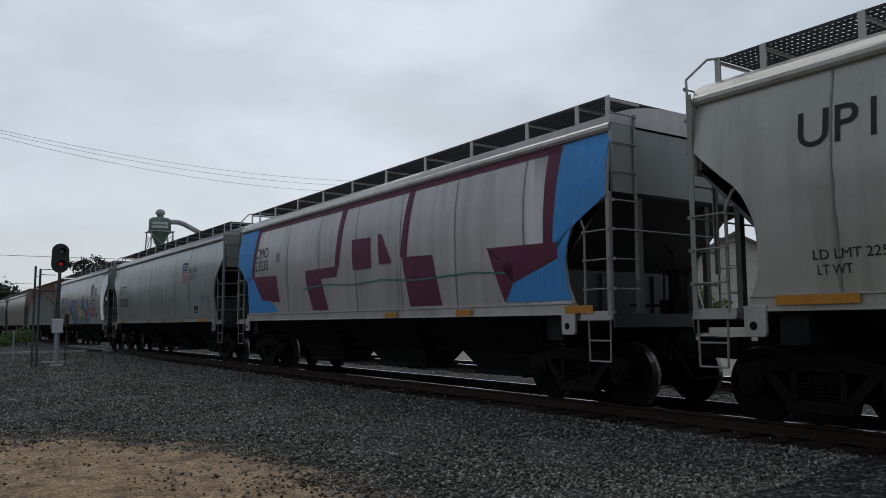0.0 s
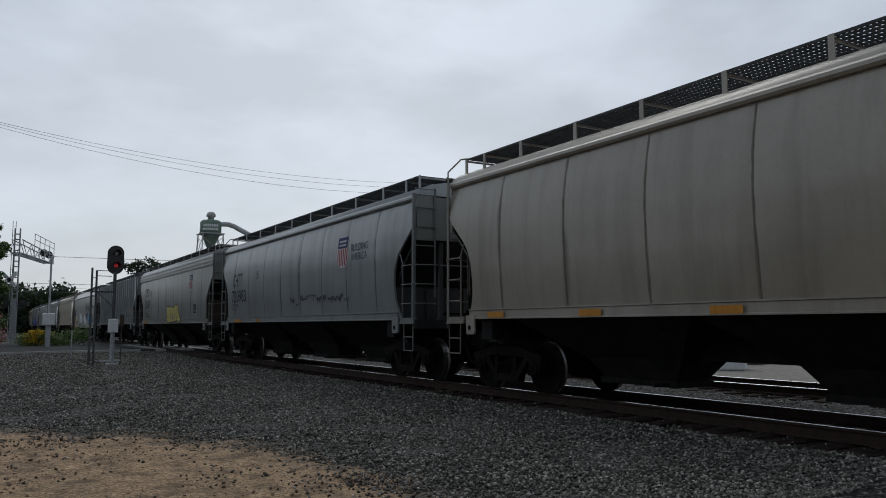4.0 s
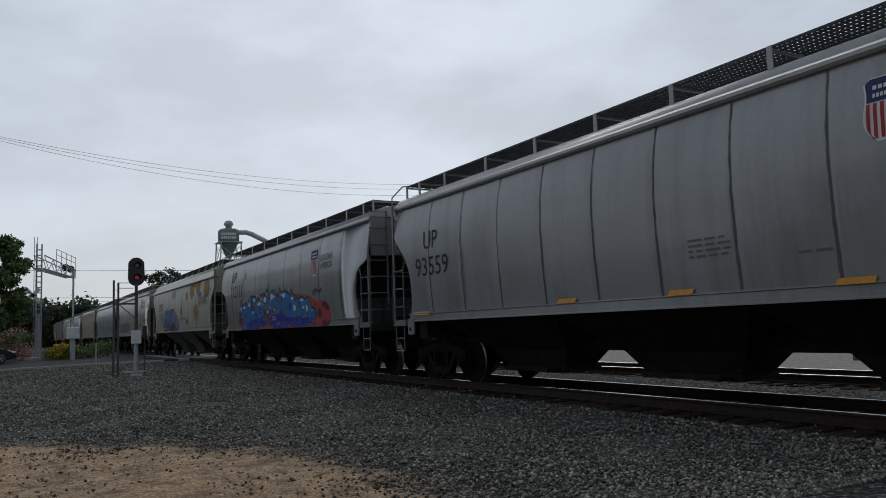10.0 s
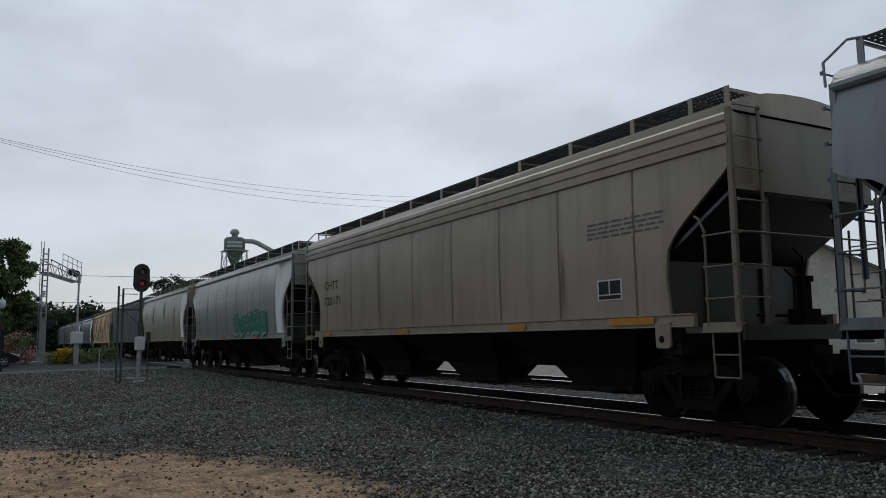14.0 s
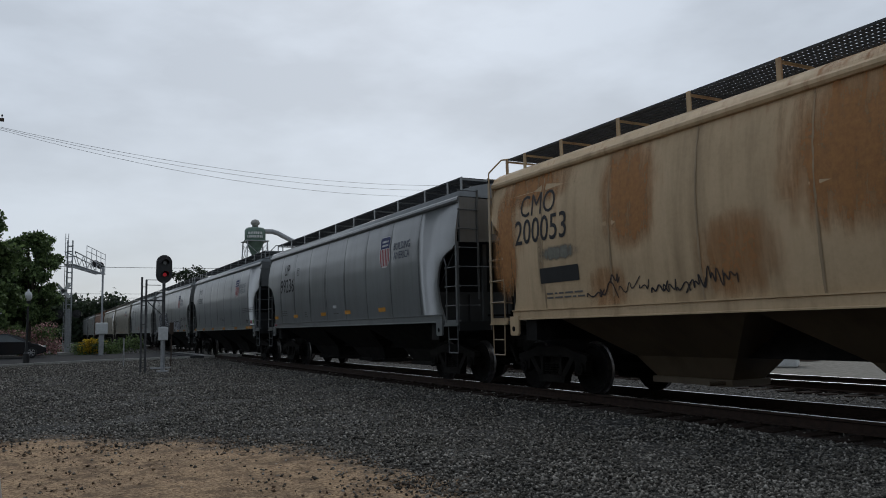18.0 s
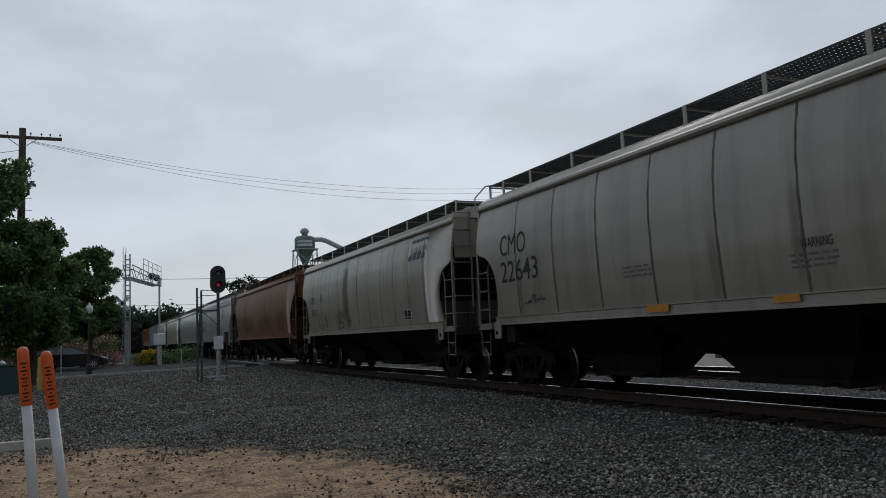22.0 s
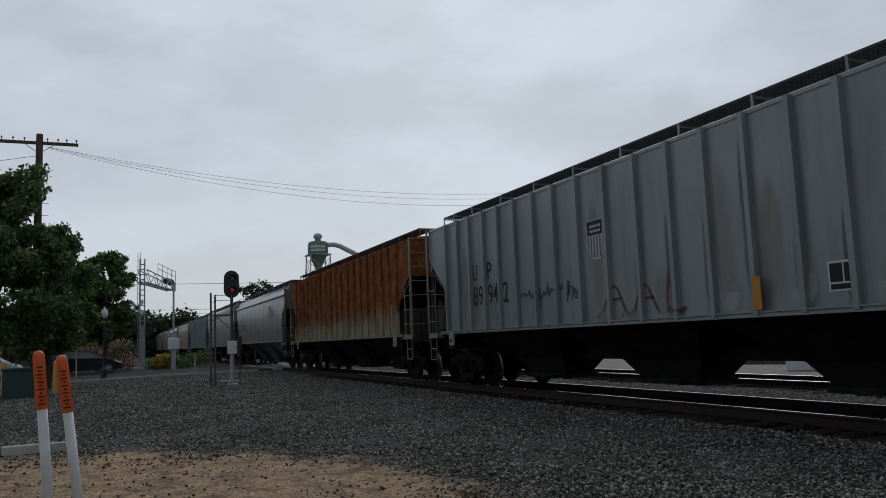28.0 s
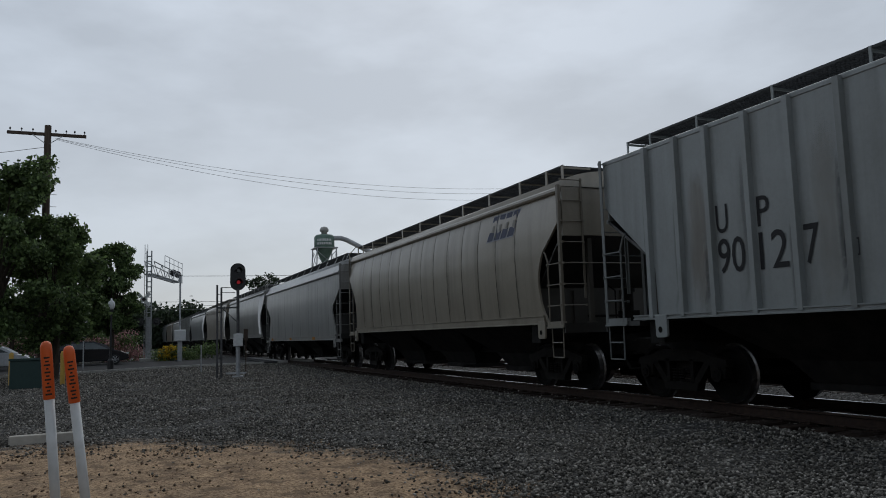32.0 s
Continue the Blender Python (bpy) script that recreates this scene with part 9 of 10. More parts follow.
dotted(car, [(-3.78, 2.14, 0.12, 0.12), (-4.54, 1.97, 0.1, 0.12), (-4.22, 2.07, 0.14, 0.08), (-4.97, 2.0, 0.06, 0.1)], (0.42, 0.42, 0.48), 0.0092)
brushed(car, [[(-4.25, 1.64), (-4.42, 1.65)], [(-4.95, 1.81), (-5.06, 1.74), (-5.18, 1.79)], [(-4.96, 1.68), (-5.13, 1.62)], [(-4.52, 1.71), (-4.51, 1.55)]], (0.055, 0.045, 0.10), 0.030, 0.0094, label="dark lines in lilac graffiti")
reflector(car, "h", -5.59, -6.68, 1.34, 1.47)
reflector(car, "h", -3.46, -3.93, 1.36, 1.47)
sill_strips(car, (6.4, 4.4, 1.4, -1.2))
car = hopper_car(591.06, 17.4, "ribbed", (0.238, 0.256, 0.256), "grey ribbed covered hopper car with worn graffiti", 0.12)
between_ribs(car, ("U", "P"), 2, 2.64, 3.04)
between_ribs(car, ("89", "94", "2"), 2, 2.03, 2.51)
emblem(car, "b", 0.67, 0.10, 2.63, 3.35)
placard(car, "", -4.66, -5.12, 1.64, 2.02)
brushed(car, [[(0.35, 1.5), (-0.1, 2.25), (-0.45, 1.5)], [(0.15, 1.8), (-0.3, 1.85)], [(-0.6, 1.5), (-0.95, 2.2), (-1.3, 1.55)], [(-0.8, 1.8), (-1.2, 1.8)], [(-1.6, 2.2), (-1.5, 1.5), (-2.0, 1.6)]], (0.15, 0.075, 0.055), 0.05, 0.009, "rust-red worn graffiti stroke")
scribble(car, 3.3, 0.9, 1.75, 2.45, 43, 7, (0.075, 0.08, 0.085), 0.04)
for y in (-3.0, -4.3, -5.6, -6.2):
    stain(car, y + 0.35, y - 0.3, 1.4, 2.1, (0.42, 0.43, 0.42), 0.55, "scraped pale patch")
reflector(car, "v", -3.49, -3.64, 1.47, 1.93)
car = hopper_car(609.77, 17.2, "ribbed", (0.344, 0.301, 0.224), "badly rusted ribbed covered hopper car", 0.82)
between_ribs(car, ("10", "08", "56"), 1, 2.07, 2.37)
between_ribs(car, ("C T", "RN"), 1, 2.50, 2.76)
between_ribs(car, ("LD LMT", "221600"), 1, 1.80, 1.90)
between_ribs(car, ("LT WT", "64400"), 1, 1.64, 1.74)
for y, z0, z1 in ((7.33, 1.5, 2.04), (5.97, 1.52, 1.97), (4.28, 1.48, 1.99), (1.77, 1.5, 2.0), (-1.1, 1.5, 2.0), (-6.9, 1.5, 2.4)):
    reflector(car, "v", y + 0.06, y - 0.06, z0, z1)
scribble(car, 5.6, 5.1, 1.55, 1.75, 98, 3, (0.05, 0.05, 0.05), 0.03)
car = hopper_car(628.25, 17.0, "high", (0.190, 0.193, 0.188), "grey covered hopper car with broad eaves", 0.00, count=10, cut="smooth", under=PAINT)
letter(car, "UP", 5.98, 5.34, 2.95, 3.35)
letter(car, "92637", 5.96, 4.61, 2.32, 2.77)
small_print(car, "", 0.31, -0.34, 2.01, 2.20)
emblem(car, "c", -4.0, -4.65, 2.75, 3.5)
slogan(car, -4.8, -5.8, 2.77, (0.05, 0.06, 0.10))
sill_strips(car, (6.9, 4.2, 1.4, -0.9, -3.6, -6.2))
boxed_mark(car, 4.3, 3.1, 0.22)
letter(car, "CH-110-LO", 1.2, 0.1, 1.76, 1.88, (0.05, 0.05, 0.05))
small_print(car, "", 4.5, 3.8, 1.8, 2.0)
car = hopper_car(646.76, 17.3, "grooved", (0.245, 0.243, 0.234), "light grey covered hopper car with silver graffiti", 0.03, cut="angled")
letter(car, "CMO", 7.01, 5.89, 2.82, 3.27)
letter(car, "20019", 7.11, 5.75, 2.21, 2.64)
emblem(car, "c", -4.34, -4.90, 3.01, 3.54)
placard(car, "", -5.17, -5.74, 1.77, 2.12)
sprayed(car, [(5.32, 1.59), (5.03, 2.12), (4.3, 2.15), (3.64, 2.13), (3.34, 2.1), (2.7, 2.2), (1.91, 2.1), (1.8, 1.84), (1.51, 1.71), (1.49, 1.54), (2.07, 1.46), (3.11, 1.49)], (0.225, 0.225, 0.218), 0.0060, soft=0, label="faded silver graffiti")
brushed(car, [[(5.28, 1.58), (5.06, 1.85), (5.07, 2.14), (4.37, 2.12)], [(5.01, 1.57), (4.82, 1.95), (4.46, 1.97), (4.35, 1.59)], [(4.37, 2.12), (4.09, 2.18), (3.65, 2.08), (3.48, 2.16)], [(4.04, 2.03), (4.02, 1.57)], [(3.72, 1.92), (3.42, 1.87), (3.48, 1.57), (3.68, 1.69)], [(3.41, 1.98), (3.22, 2.09), (2.71, 2.18), (2.79, 1.93)], [(2.94, 2.02), (3.12, 1.96), (2.79, 1.84), (2.77, 1.55)], [(2.62, 2.0), (2.45, 2.15), (1.92, 2.09), (1.8, 1.84), (2.04, 1.79)], [(2.28, 1.83), (2.21, 1.98), (1.98, 1.92), (2.11, 1.81), (2.28, 1.83)], [(2.53, 1.82), (2.34, 1.73), (2.39, 1.49)], [(2.04, 1.78), (1.59, 1.72), (1.5, 1.56)], [(2.24, 1.45), (1.89, 1.47), (1.78, 1.58), (2.14, 1.7)]], (0.05, 0.05, 0.05), 0.028, 0.0080, label="dark lines of faded graffiti")
brushed(car, [[(4.78, 1.66), (4.6, 1.91)], [(4.24, 2.03), (4.21, 1.63)], [(3.84, 2.02), (3.88, 1.61)], [(3.19, 1.83), (2.99, 1.57)], [(2.4, 2.06), (2.52, 1.91)], [(2.25, 1.61), (1.87, 1.58)]], (0.30, 0.30, 0.30), 0.040, 0.0082, label="pale strokes of faded graffiti")
scribble(car, 6.6, 5.2, 1.6, 1.9, 46, 9, (0.09, 0.09, 0.09), 0.016)
reflector(car, "h", 7.06, 6.09, 1.38, 1.50)
reflector(car, "h", 1.61, 1.19, 1.37, 1.50)
reflector(car, "h", 4.08, 3.60, 1.37, 1.49)
boxed_mark(car, 5.35, 2.98)
car = hopper_car(665.49, 17.2, "ribbed", (0.248, 0.270, 0.270), "pale blue-grey ribbed covered hopper car", 0.12)
between_ribs(car, ("U", "P"), 2, 2.61, 3.04)
between_ribs(car, ("90", "12", "7"), 2, 2.0, 2.53)
emblem(car, "b", 0.66, 0.10, 2.63, 3.36)
placard(car, "", -4.81, -5.2, 1.69, 2.0)
small_print(car, "", -5.52, -6.02, 2.1, 2.4)
letter(car, "CH-100", -5.55, -6.05, 1.92, 2.04, (0.05, 0.055, 0.06))
small_print(car, "", -6.32, -6.75, 1.95, 2.1)
small_print(car, "", -3.95, -4.25, 1.75, 1.9)
scribble(car, -1.4, -3.6, 1.72, 2.02, 99, 6, (0.09, 0.09, 0.09), 0.022)
patch(car, "reflector", -6.4, -6.78, 1.56, 1.72, (0.42, 0.17, 0.04), 0.009, "worn orange reflective strip")
patch(car, "reflector", -3.92, -4.3, 1.50, 1.60, (0.42, 0.17, 0.04), 0.009, "worn orange reflective strip")
patch(car, "reflector", -1.5, -1.85, 1.50, 1.58, (0.38, 0.17, 0.05), 0.009, "worn orange reflective strip")
boxed_mark(car, 3.4, 2.15, 0.22)
car = hopper_car(683.46, 15.7, "smooth", (0.275, 0.243, 0.191), "beige covered hopper car with many dark seams", 0.05, count=13)
block_mark(car, -4.6, -6.0, 3.42, 4.0)
car = hopper_car(701.24, 17.0, "shelf", (0.289, 0.291, 0.283), "pale grey covered hopper car", 0.02)
sill_strips(car, (6.6, 1.4, -3.8,))
for i in range(11):
    hopper_car(719.3 + 18.05 * i, 16.6, ("smooth", "grooved", "smooth", "ribbed")[i % 4],
               ((0.18, 0.18, 0.17), (0.20, 0.17, 0.135), (0.14, 0.15, 0.148), (0.16, 0.165, 0.16))[i % 4], "distant covered hopper car in weathered grey paint", 0.04, detail=False)


# ---- lineside things ----
def railway_signal():
    x, y = 4.36, 31.7
    z = ground_z(x, y)
    t = thing("railway_signal", "black-hooded railway signal showing red on a grey mast", "signal", m=pose(x, y, z))
    bm = fresh()
    tube(bm, (0, 0, 0.0), (0, 0, 1.75), 0.085, 12)
    box(bm, -0.45, 0.30, -0.06, 0.06, 0.14, 0.20)
    box(bm, -0.20, 0.20, -0.20, 0.20, -0.1, 0.06)
    part("mast", bm, GALV, t)
    bm = fresh()
    tube(bm, (0, 0, 1.70), (0, 0, 3.5), 0.06, 12)
    part("upper_mast", bm, DARKSTEEL, t, "dark upper mast")
    bm = fresh()
    prof = []
    for i in range(24):
        a = 6.2832 * i / 24
        prof.append((0.30 * math.cos(a), 3.98 + (0.24 if math.sin(a) > 0 else -0.24) + 0.31 * math.sin(a)))
    a = [bm.verts.new((u, -0.02, w)) for u, w in prof]
    b = [bm.verts.new((u, 0.04, w)) for u, w in prof]
    bm.faces.new(a)
    bm.faces.new(b[::-1])
    for i in range(24):
        bm.faces.new((a[i], b[i], b[(i + 1) % 24], a[(i + 1) % 24]))
    box(bm, -0.16, 0.16, 0.04, 0.34, 3.55, 4.40)
    head = part("signal_head", bm, BLACK, t)
    for zz, lit in ((4.22, False), (3.76, True)):
        bm = fresh()
        lathe(bm, [(0.075, 0.0), (0.068, 0.02)], seg=20, m=pose(0.02, -0.03, zz, 90))
        put("lens", mesh_of(bm, "lens", REDLENS if lit else GLASS), head, None, "glowing red lens" if lit else "dark unlit lens")
        bm = fresh()
        for i in range(14):
            u, v = math.pi * (i / 14) * 1.25 - 0.4, math.pi * ((i + 1) / 14) * 1.25 - 0.4
            q = [bm.verts.new((0.02 + 0.125 * math.cos(w), d, zz + 0.125 * math.sin(w))) for w, d in ((u, -0.02), (v, -0.02), (v, -0.30), (u, -0.30))]
            bm.faces.new(q)
        put("hood", mesh_of(bm, "hood", BLACK), head)
    bm = fresh()
    box(bm, -0.17, 0.17, -0.13, 0.13, 1.22, 1.72)
    bevelled(bm, 0.015)
    part("junction_box", bm, WHITEPLASTIC, t, "pale grey junction box")
    for xx, top in ((-0.80, 3.65), (-0.64, 3.55)):
        bm = fresh()
        box(bm, xx - 0.035, xx + 0.035, -0.03, 0.03, 0.0, top)
        part("ladder_rail", bm, DARKSTEEL, t)
    for i in range(9):
        bm = fresh()
        tube(bm, (-0.80, 0, 0.4 + 0.36 * i), (-0.64, 0, 0.4 + 0.36 * i), 0.012, 6)
        part("rung", bm, DARKSTEEL, t)
    bm = fresh()
    box(bm, -0.76, 0.0, -0.02, 0.02, 2.72, 2.78)
    tube(bm, (-0.62, 0, 2.74), (-0.05, 0, 2.2), 0.018, 6)
    for zz in (3.35, 3.55):
        tube(bm, (-0.66, 0, zz), (-0.1, 0.05, zz), 0.015, 6)
    part("brace", bm, DARKSTEEL, t)
    bm = fresh()
    tube(bm, (0.32, 0.1, 0), (0.32, 0.1, 1.9), 0.022, 8)
    box(bm, 0.24, 0.40, 0.08, 0.10, 1.45, 1.9)
    part("marker_post", bm, WOOD, t)
    t2 = thing("marker_post", "thin grey steel post in the gravel", "post", m=pose(3.55, 38.0, ground_z(3.55, 38)))
    bm = fresh()
    tube(bm, (0, 0, 0), (0, 0, 1.25), 0.03, 8)
    part("post", bm, GALV, t2)


def crossing_gantry():
    t = thing("crossing_gantry", "galvanised cantilever crossing signal with walkway", "crossing signal", m=pose(1.9, 58.2, -0.05))
    bm = fresh()
    box(bm, -0.6, 0.6, -0.6, 0.6, -0.1, 0.22)
    bevelled(bm, 0.03)
    part("footing", bm, CONCRETE, t, "pale concrete footing")
    bm = fresh()
    for sx in (-1, 1):
        for sy in (-1, 1):
            tube(bm, (0.17 * sx, 0.17 * sy, 0.2), (0.15 * sx, 0.15 * sy, 7.75), 0.045, 6)
    for i in range(20):
        z = 0.5 + 0.36 * i
        for s in (-1, 1):
            box(bm, -0.16, 0.16, 0.15 * s - 0.012, 0.15 * s + 0.012, z, z + 0.05)
            box(bm, 0.15 * s - 0.012, 0.15 * s + 0.012, -0.16, 0.16, z + 0.1, z + 0.15)
    box(bm, -0.13, 0.13, -0.13, 0.13, 0.2, 3.1)
    part("column", bm, GALV, t)
    bm = fresh()
    for x in (-0.30, -0.12):
        tube(bm, (x, -0.22, 0.3), (x, -0.22, 8.2), 0.02, 6)
    for i in range(24):
        tube(bm, (-0.30, -0.22, 0.5 + 0.32 * i), (-0.12, -0.22, 0.5 + 0.32 * i), 0.012, 6)
    part("ladder", bm, GALV, t)
    a, b = Vector((0, 0, 0)), Vector((2.5, 8.6, 0))
    bm = fresh()
    d = (b - a).normalized()
    n = Vector((-d.y, d.x, 0)) * 0.32
    for s in (-1, 1):
        tube(bm, a + n * s + Vector((0, 0, 6.1)), b + n * s + Vector((0, 0, 6.1)), 0.05, 6)
        tube(bm, a + n * s + Vector((0, 0, 7.0)), b + n * s + Vector((0, 0, 6.7)), 0.04, 6)
        for i in range(8):
            p, q = a.lerp(b, i / 8), a.lerp(b, (i + 1) / 8)
            tube(bm, p + n * s + Vector((0, 0, 6.1 if i % 2 else 7.0 - 0.3 * i / 8)), q + n * s + Vector((0, 0, 7.0 - 0.3 * (i + 1) / 8 if i % 2 else 6.1)), 0.025, 5)
    for i in range(14):
        p = a.lerp(b, i / 13)
        tube(bm, p - n + Vector((0, 0, 6.12)), p + n + Vector((0, 0, 6.12)), 0.03, 5)
    part("cantilever_truss", bm, GALV, t)
    bm = fresh()
    for h in (7.35, 7.75):
        tube(bm, a.lerp(b, 0.35) - n + Vector((0, 0, h)), b - n + Vector((0, 0, h - 0.1)), 0.022, 6)
    for i in range(5):
        p = a.lerp(b, 0.35 + 0.65 * i / 4) - n
        tube(bm, p + Vector((0, 0, 6.1)), p + Vector((0, 0, 7.72)), 0.022, 6)
    part("handrail", bm, GALV, t)
    for k, (p, z) in enumerate(((b * 0.80, 6.75), (b * 0.97, 6.75), (Vector((-0.55, -0.25, 0)), 2.75), (Vector((0.5, -0.25, 0)), 2.75))):
        bm = fresh()
        m = Matrix.Translation(p + Vector((0, -0.2, z)))
        lathe(bm, [(0.28, 0.0), (0.28, 0.03)], seg=18, m=m @ pose(0, 0, 0, 90))
        lathe(bm, [(0.15, 0.0), (0.13, 0.25)], seg=14, m=m @ pose(0, 0, 0, 90))
        tube(bm, m @ Vector((0, 0.1, 0)), m @ Vector((0, 0.45, 0)), 0.04, 6)
        part("flasher", bm, BLACK, t, "black crossing flasher with round backing")
    bm = fresh()
    for r in (48, -48):
        box(bm, -0.60, 0.60, -0.30, -0.28, -0.11, 0.11, Matrix.Translation((-0.35, 0, 4.3)) @ pose(0, 0, 0, 0, r, 0))
    part("crossbuck", bm, WHITEPLASTIC, t, "white crossbuck boards")


def crossing_gate():
    t = thing("crossing_gate", "grey crossing gate mast with pale mechanism box", "crossing gate", m=pose(3.73, 54.5, -0.06))
    bm = fresh()
    tube(bm, (0, 0, 0), (0, 0, 5.3), 0.06, 10)
    tube(bm, (0, 0, 5.2), (0, 0, 5.7), 0.09, 10)
    part("mast", bm, GALV, t)
    bm = fresh()
    box(bm, -0.36, 0.36, -0.25, 0.25, 1.35, 2.1)
    bevelled(bm, 0.06, 2)
    part("mechanism_box", bm, WHITEPLASTIC, t, "pale grey gate mechanism box")
    bm = fresh()
    box(bm, -0.14, 0.14, -0.14, 0.14, 0.0, 1.36)
    part("pedestal", bm, GALV, t)


def utility_pole():
    x, y = -3.1, 38.3
    z = ground_z(x, y)
    t = thing("utility_pole", "brown wooden utility pole with one crossarm", "utility pole", m=pose(x, y, z))
    bm = fresh()
    tube(bm, (0, 0, -0.2), (0, 0, 11.3), 0.19, 12, 0.14)
    part("pole", bm, WOOD, t)
    bm = fresh()
    box(bm, -1.62, 1.58, -0.06, 0.06, 10.83, 10.96)
    part("crossarm", bm, WOOD, t)
    for i in (-1.5, -1.05, -0.6, 0.32, 0.75, 1.1, 1.5):
        bm = fresh()
        lathe(bm, [(0.012, 10.96), (0.012, 11.04), (0.035, 11.05), (0.04, 11.1), (0.015, 11.14)], seg=8, m=Matrix.Translation((i, 0, 0)))
        part("insulator", bm, BLACK, t)
    for s in (-1, 1):
        bm = fresh()
        tube(bm, (s * 0.62, -0.07, 10.84), (s * 0.1, -0.14, 10.45), 0.018, 6)
        part("brace", bm, GALV, t)
    for i in range(6):
        bm = fresh()
        tube(bm, (0.1, 0, 9.6 - 0.55 * i - (0.9 if i > 0 else 0)), (0.42, 0, 9.6 - 0.55 * i - (0.9 if i > 0 else 0)), 0.012, 5)
        part("step_bolt", bm, GALV, t)
    far = Vector((36.0, 45.0, 12.4))
    for k, (dz, dx) in enumerate(((0.0, 0.30), (-0.18, 0.36), (-0.42, 0.40))):
        a = Vector((x + dx, y, z + 10.75 + dz * 0.2))
        bm = fresh()
        pts = [a.lerp(far + Vector((0, 0, dz)), i / 40) - Vector((0, 0, (1.7 - dz) * 4 * (i / 40) * (1 - i / 40))) for i in range(41)]
        rope(bm, pts, 0.008)
        tagged(part("overhead_cable", bm, WIRE, None), "thin black sagging overhead cable", "cable", "cables from the utility pole")
    bm = fresh()
    a, b2 = Vector((x - 0.1, y, z + 10.3)), Vector((-30, 34, 8))
    pts = [a.lerp(b2, i / 20) - Vector((0, 0, 1.2 * 4 * (i / 20) * (1 - i / 20))) for i in range(21)]
    rope(bm, pts, 0.012)
    tagged(part("overhead_cable", bm, WIRE, None), "thin black sagging overhead cable", "cable", "cables from the utility pole")
    for px, py, ph in ((36.0, 45.0, 12.9), (-30.0, 34.0, 9.0), (-25.0, 120.0, 8.2), (45.0, 120.0, 8.2), (-25.0, 95.0, 10.0), (45.0, 95.0, 10.2)):
        t2 = thing("utility_pole", "plain brown wooden utility pole", "utility pole", m=pose(px, py, ground_z(px, py)))
        bm = fresh()
        tube(bm, (0, 0, -0.2), (0, 0, ph), 0.18, 10, 0.13)
        part("pole", bm, WOOD, t2)
        bm = fresh()
        box(bm, -0.06, 0.06, -1.2, 1.2, ph - 0.5, ph - 0.38)
        part("crossarm", bm, WOOD, t2)
    for k, (z0, z1, yy) in enumerate(((9.2, 9.6, 95), (7.6, 7.6, 120), (7.0, 7.0, 120), (6.4, 6.5, 120))):
        bm = fresh()
        a, b2 = Vector((-25, yy, z0)), Vector((45, yy, z1))
        pts = [a.lerp(b2, i / 24) - Vector((0, 0, 0.5 * 4 * (i / 24) * (1 - i / 24))) for i in range(25)]
        rope(bm, pts, 0.026)
        tagged(part("overhead_cable", bm, WIRE, None), "distant overhead line across the street", "cable", "distant cables")


def cyclone_silo():
    t = thing("dust_cyclone", "green steel sawdust cyclone on a lattice stand", "silo", m=pose(26.6, 106.7, -0.1))
    bm = fresh()
    lathe(bm, [(0.35, 11.7), (0.45, 12.0), (1.30, 13.9), (1.42, 14.0), (1.42, 15.45), (1.15, 15.75), (0.55, 15.85), (0.5, 15.86)], seg=32)
    part("cyclone_body", bm, SILO, t, smooth=True)
    bm = fresh()
    lathe(bm, [(0.42, 15.86), (0.42, 16.2), (0.62, 16.3), (0.62, 16.55), (0.45, 16.85), (0.1, 16.98)], seg=24)
    part("vent_cap", bm, CONCRETE, t, "pale domed vent cap", smooth=True)
    bm = fresh()
    lathe(bm, [(1.44, 13.92), (1.5, 13.92), (1.5, 14.02), (1.44, 14.02)], seg=32)
    part("band", bm, SILO, t)
    path = [(1.2, -0.4, 15.3), (2.3, -0.3, 15.35), (3.1, -0.2, 15.15), (6.6, 0.3, 13.6), (9.5, 0.5, 12.0)]
    bm = fresh()
    for p, q in zip(path, path[1:]):
        tube(bm, p, q, 0.34, 14)
    part("duct", bm, GALV, t, "grey round air duct")
    for sx in (-1, 1):
        for sy in (-1, 1):
            bm = fresh()
            tube(bm, (1.9 * sx, 1.9 * sy, 0), (1.35 * sx, 1.35 * sy, 13.95), 0.09, 6)
            part("leg", bm, GALV, t)
    bm = fresh()
    for i in range(5):
        z0, z1 = 2.6 * i + 0.5, 2.6 * i + 3.0
        r0, r1 = 1.9 - 0.04 * z0, 1.9 - 0.04 * z1
        for sx, sy, ex, ey in ((-1, -1, 1, -1), (-1, 1, 1, 1), (-1, -1, -1, 1), (1, -1, 1, 1)):
            tube(bm, (r0 * sx, r0 * sy, z0), (r1 * ex, r1 * ey, z1), 0.04, 5)
            tube(bm, (r0 * ex, r0 * ey, z0), (r1 * sx, r1 * sy, z1), 0.04, 5)
    box(bm, -1.6, 1.6, -1.6, 1.6, 13.82, 13.9)
    part("lattice", bm, GALV, t)
    for z, w in ((14.95, 0.9), (14.45, 1.0)):
        bm = fresh()
        rng = random.Random(int(z * 10))
        u = -w
        while u < w:
            e = min(w, u + rng.uniform(0.12, 0.2))
            q = []
            for a, zz in ((u, z - 0.16), (e, z - 0.16), (e, z + 0.16), (u, z + 0.16)):
                q.append(bm.verts.new((1.44 * math.sin(a * 0.8 - 0.25), -1.44 * math.cos(a * 0.8 - 0.25), zz)))
            bm.faces.new(q)
            u = e + 0.06
        part("sign_bars", bm, WHITEPLASTIC, t, "white painted sign lettering as bars")


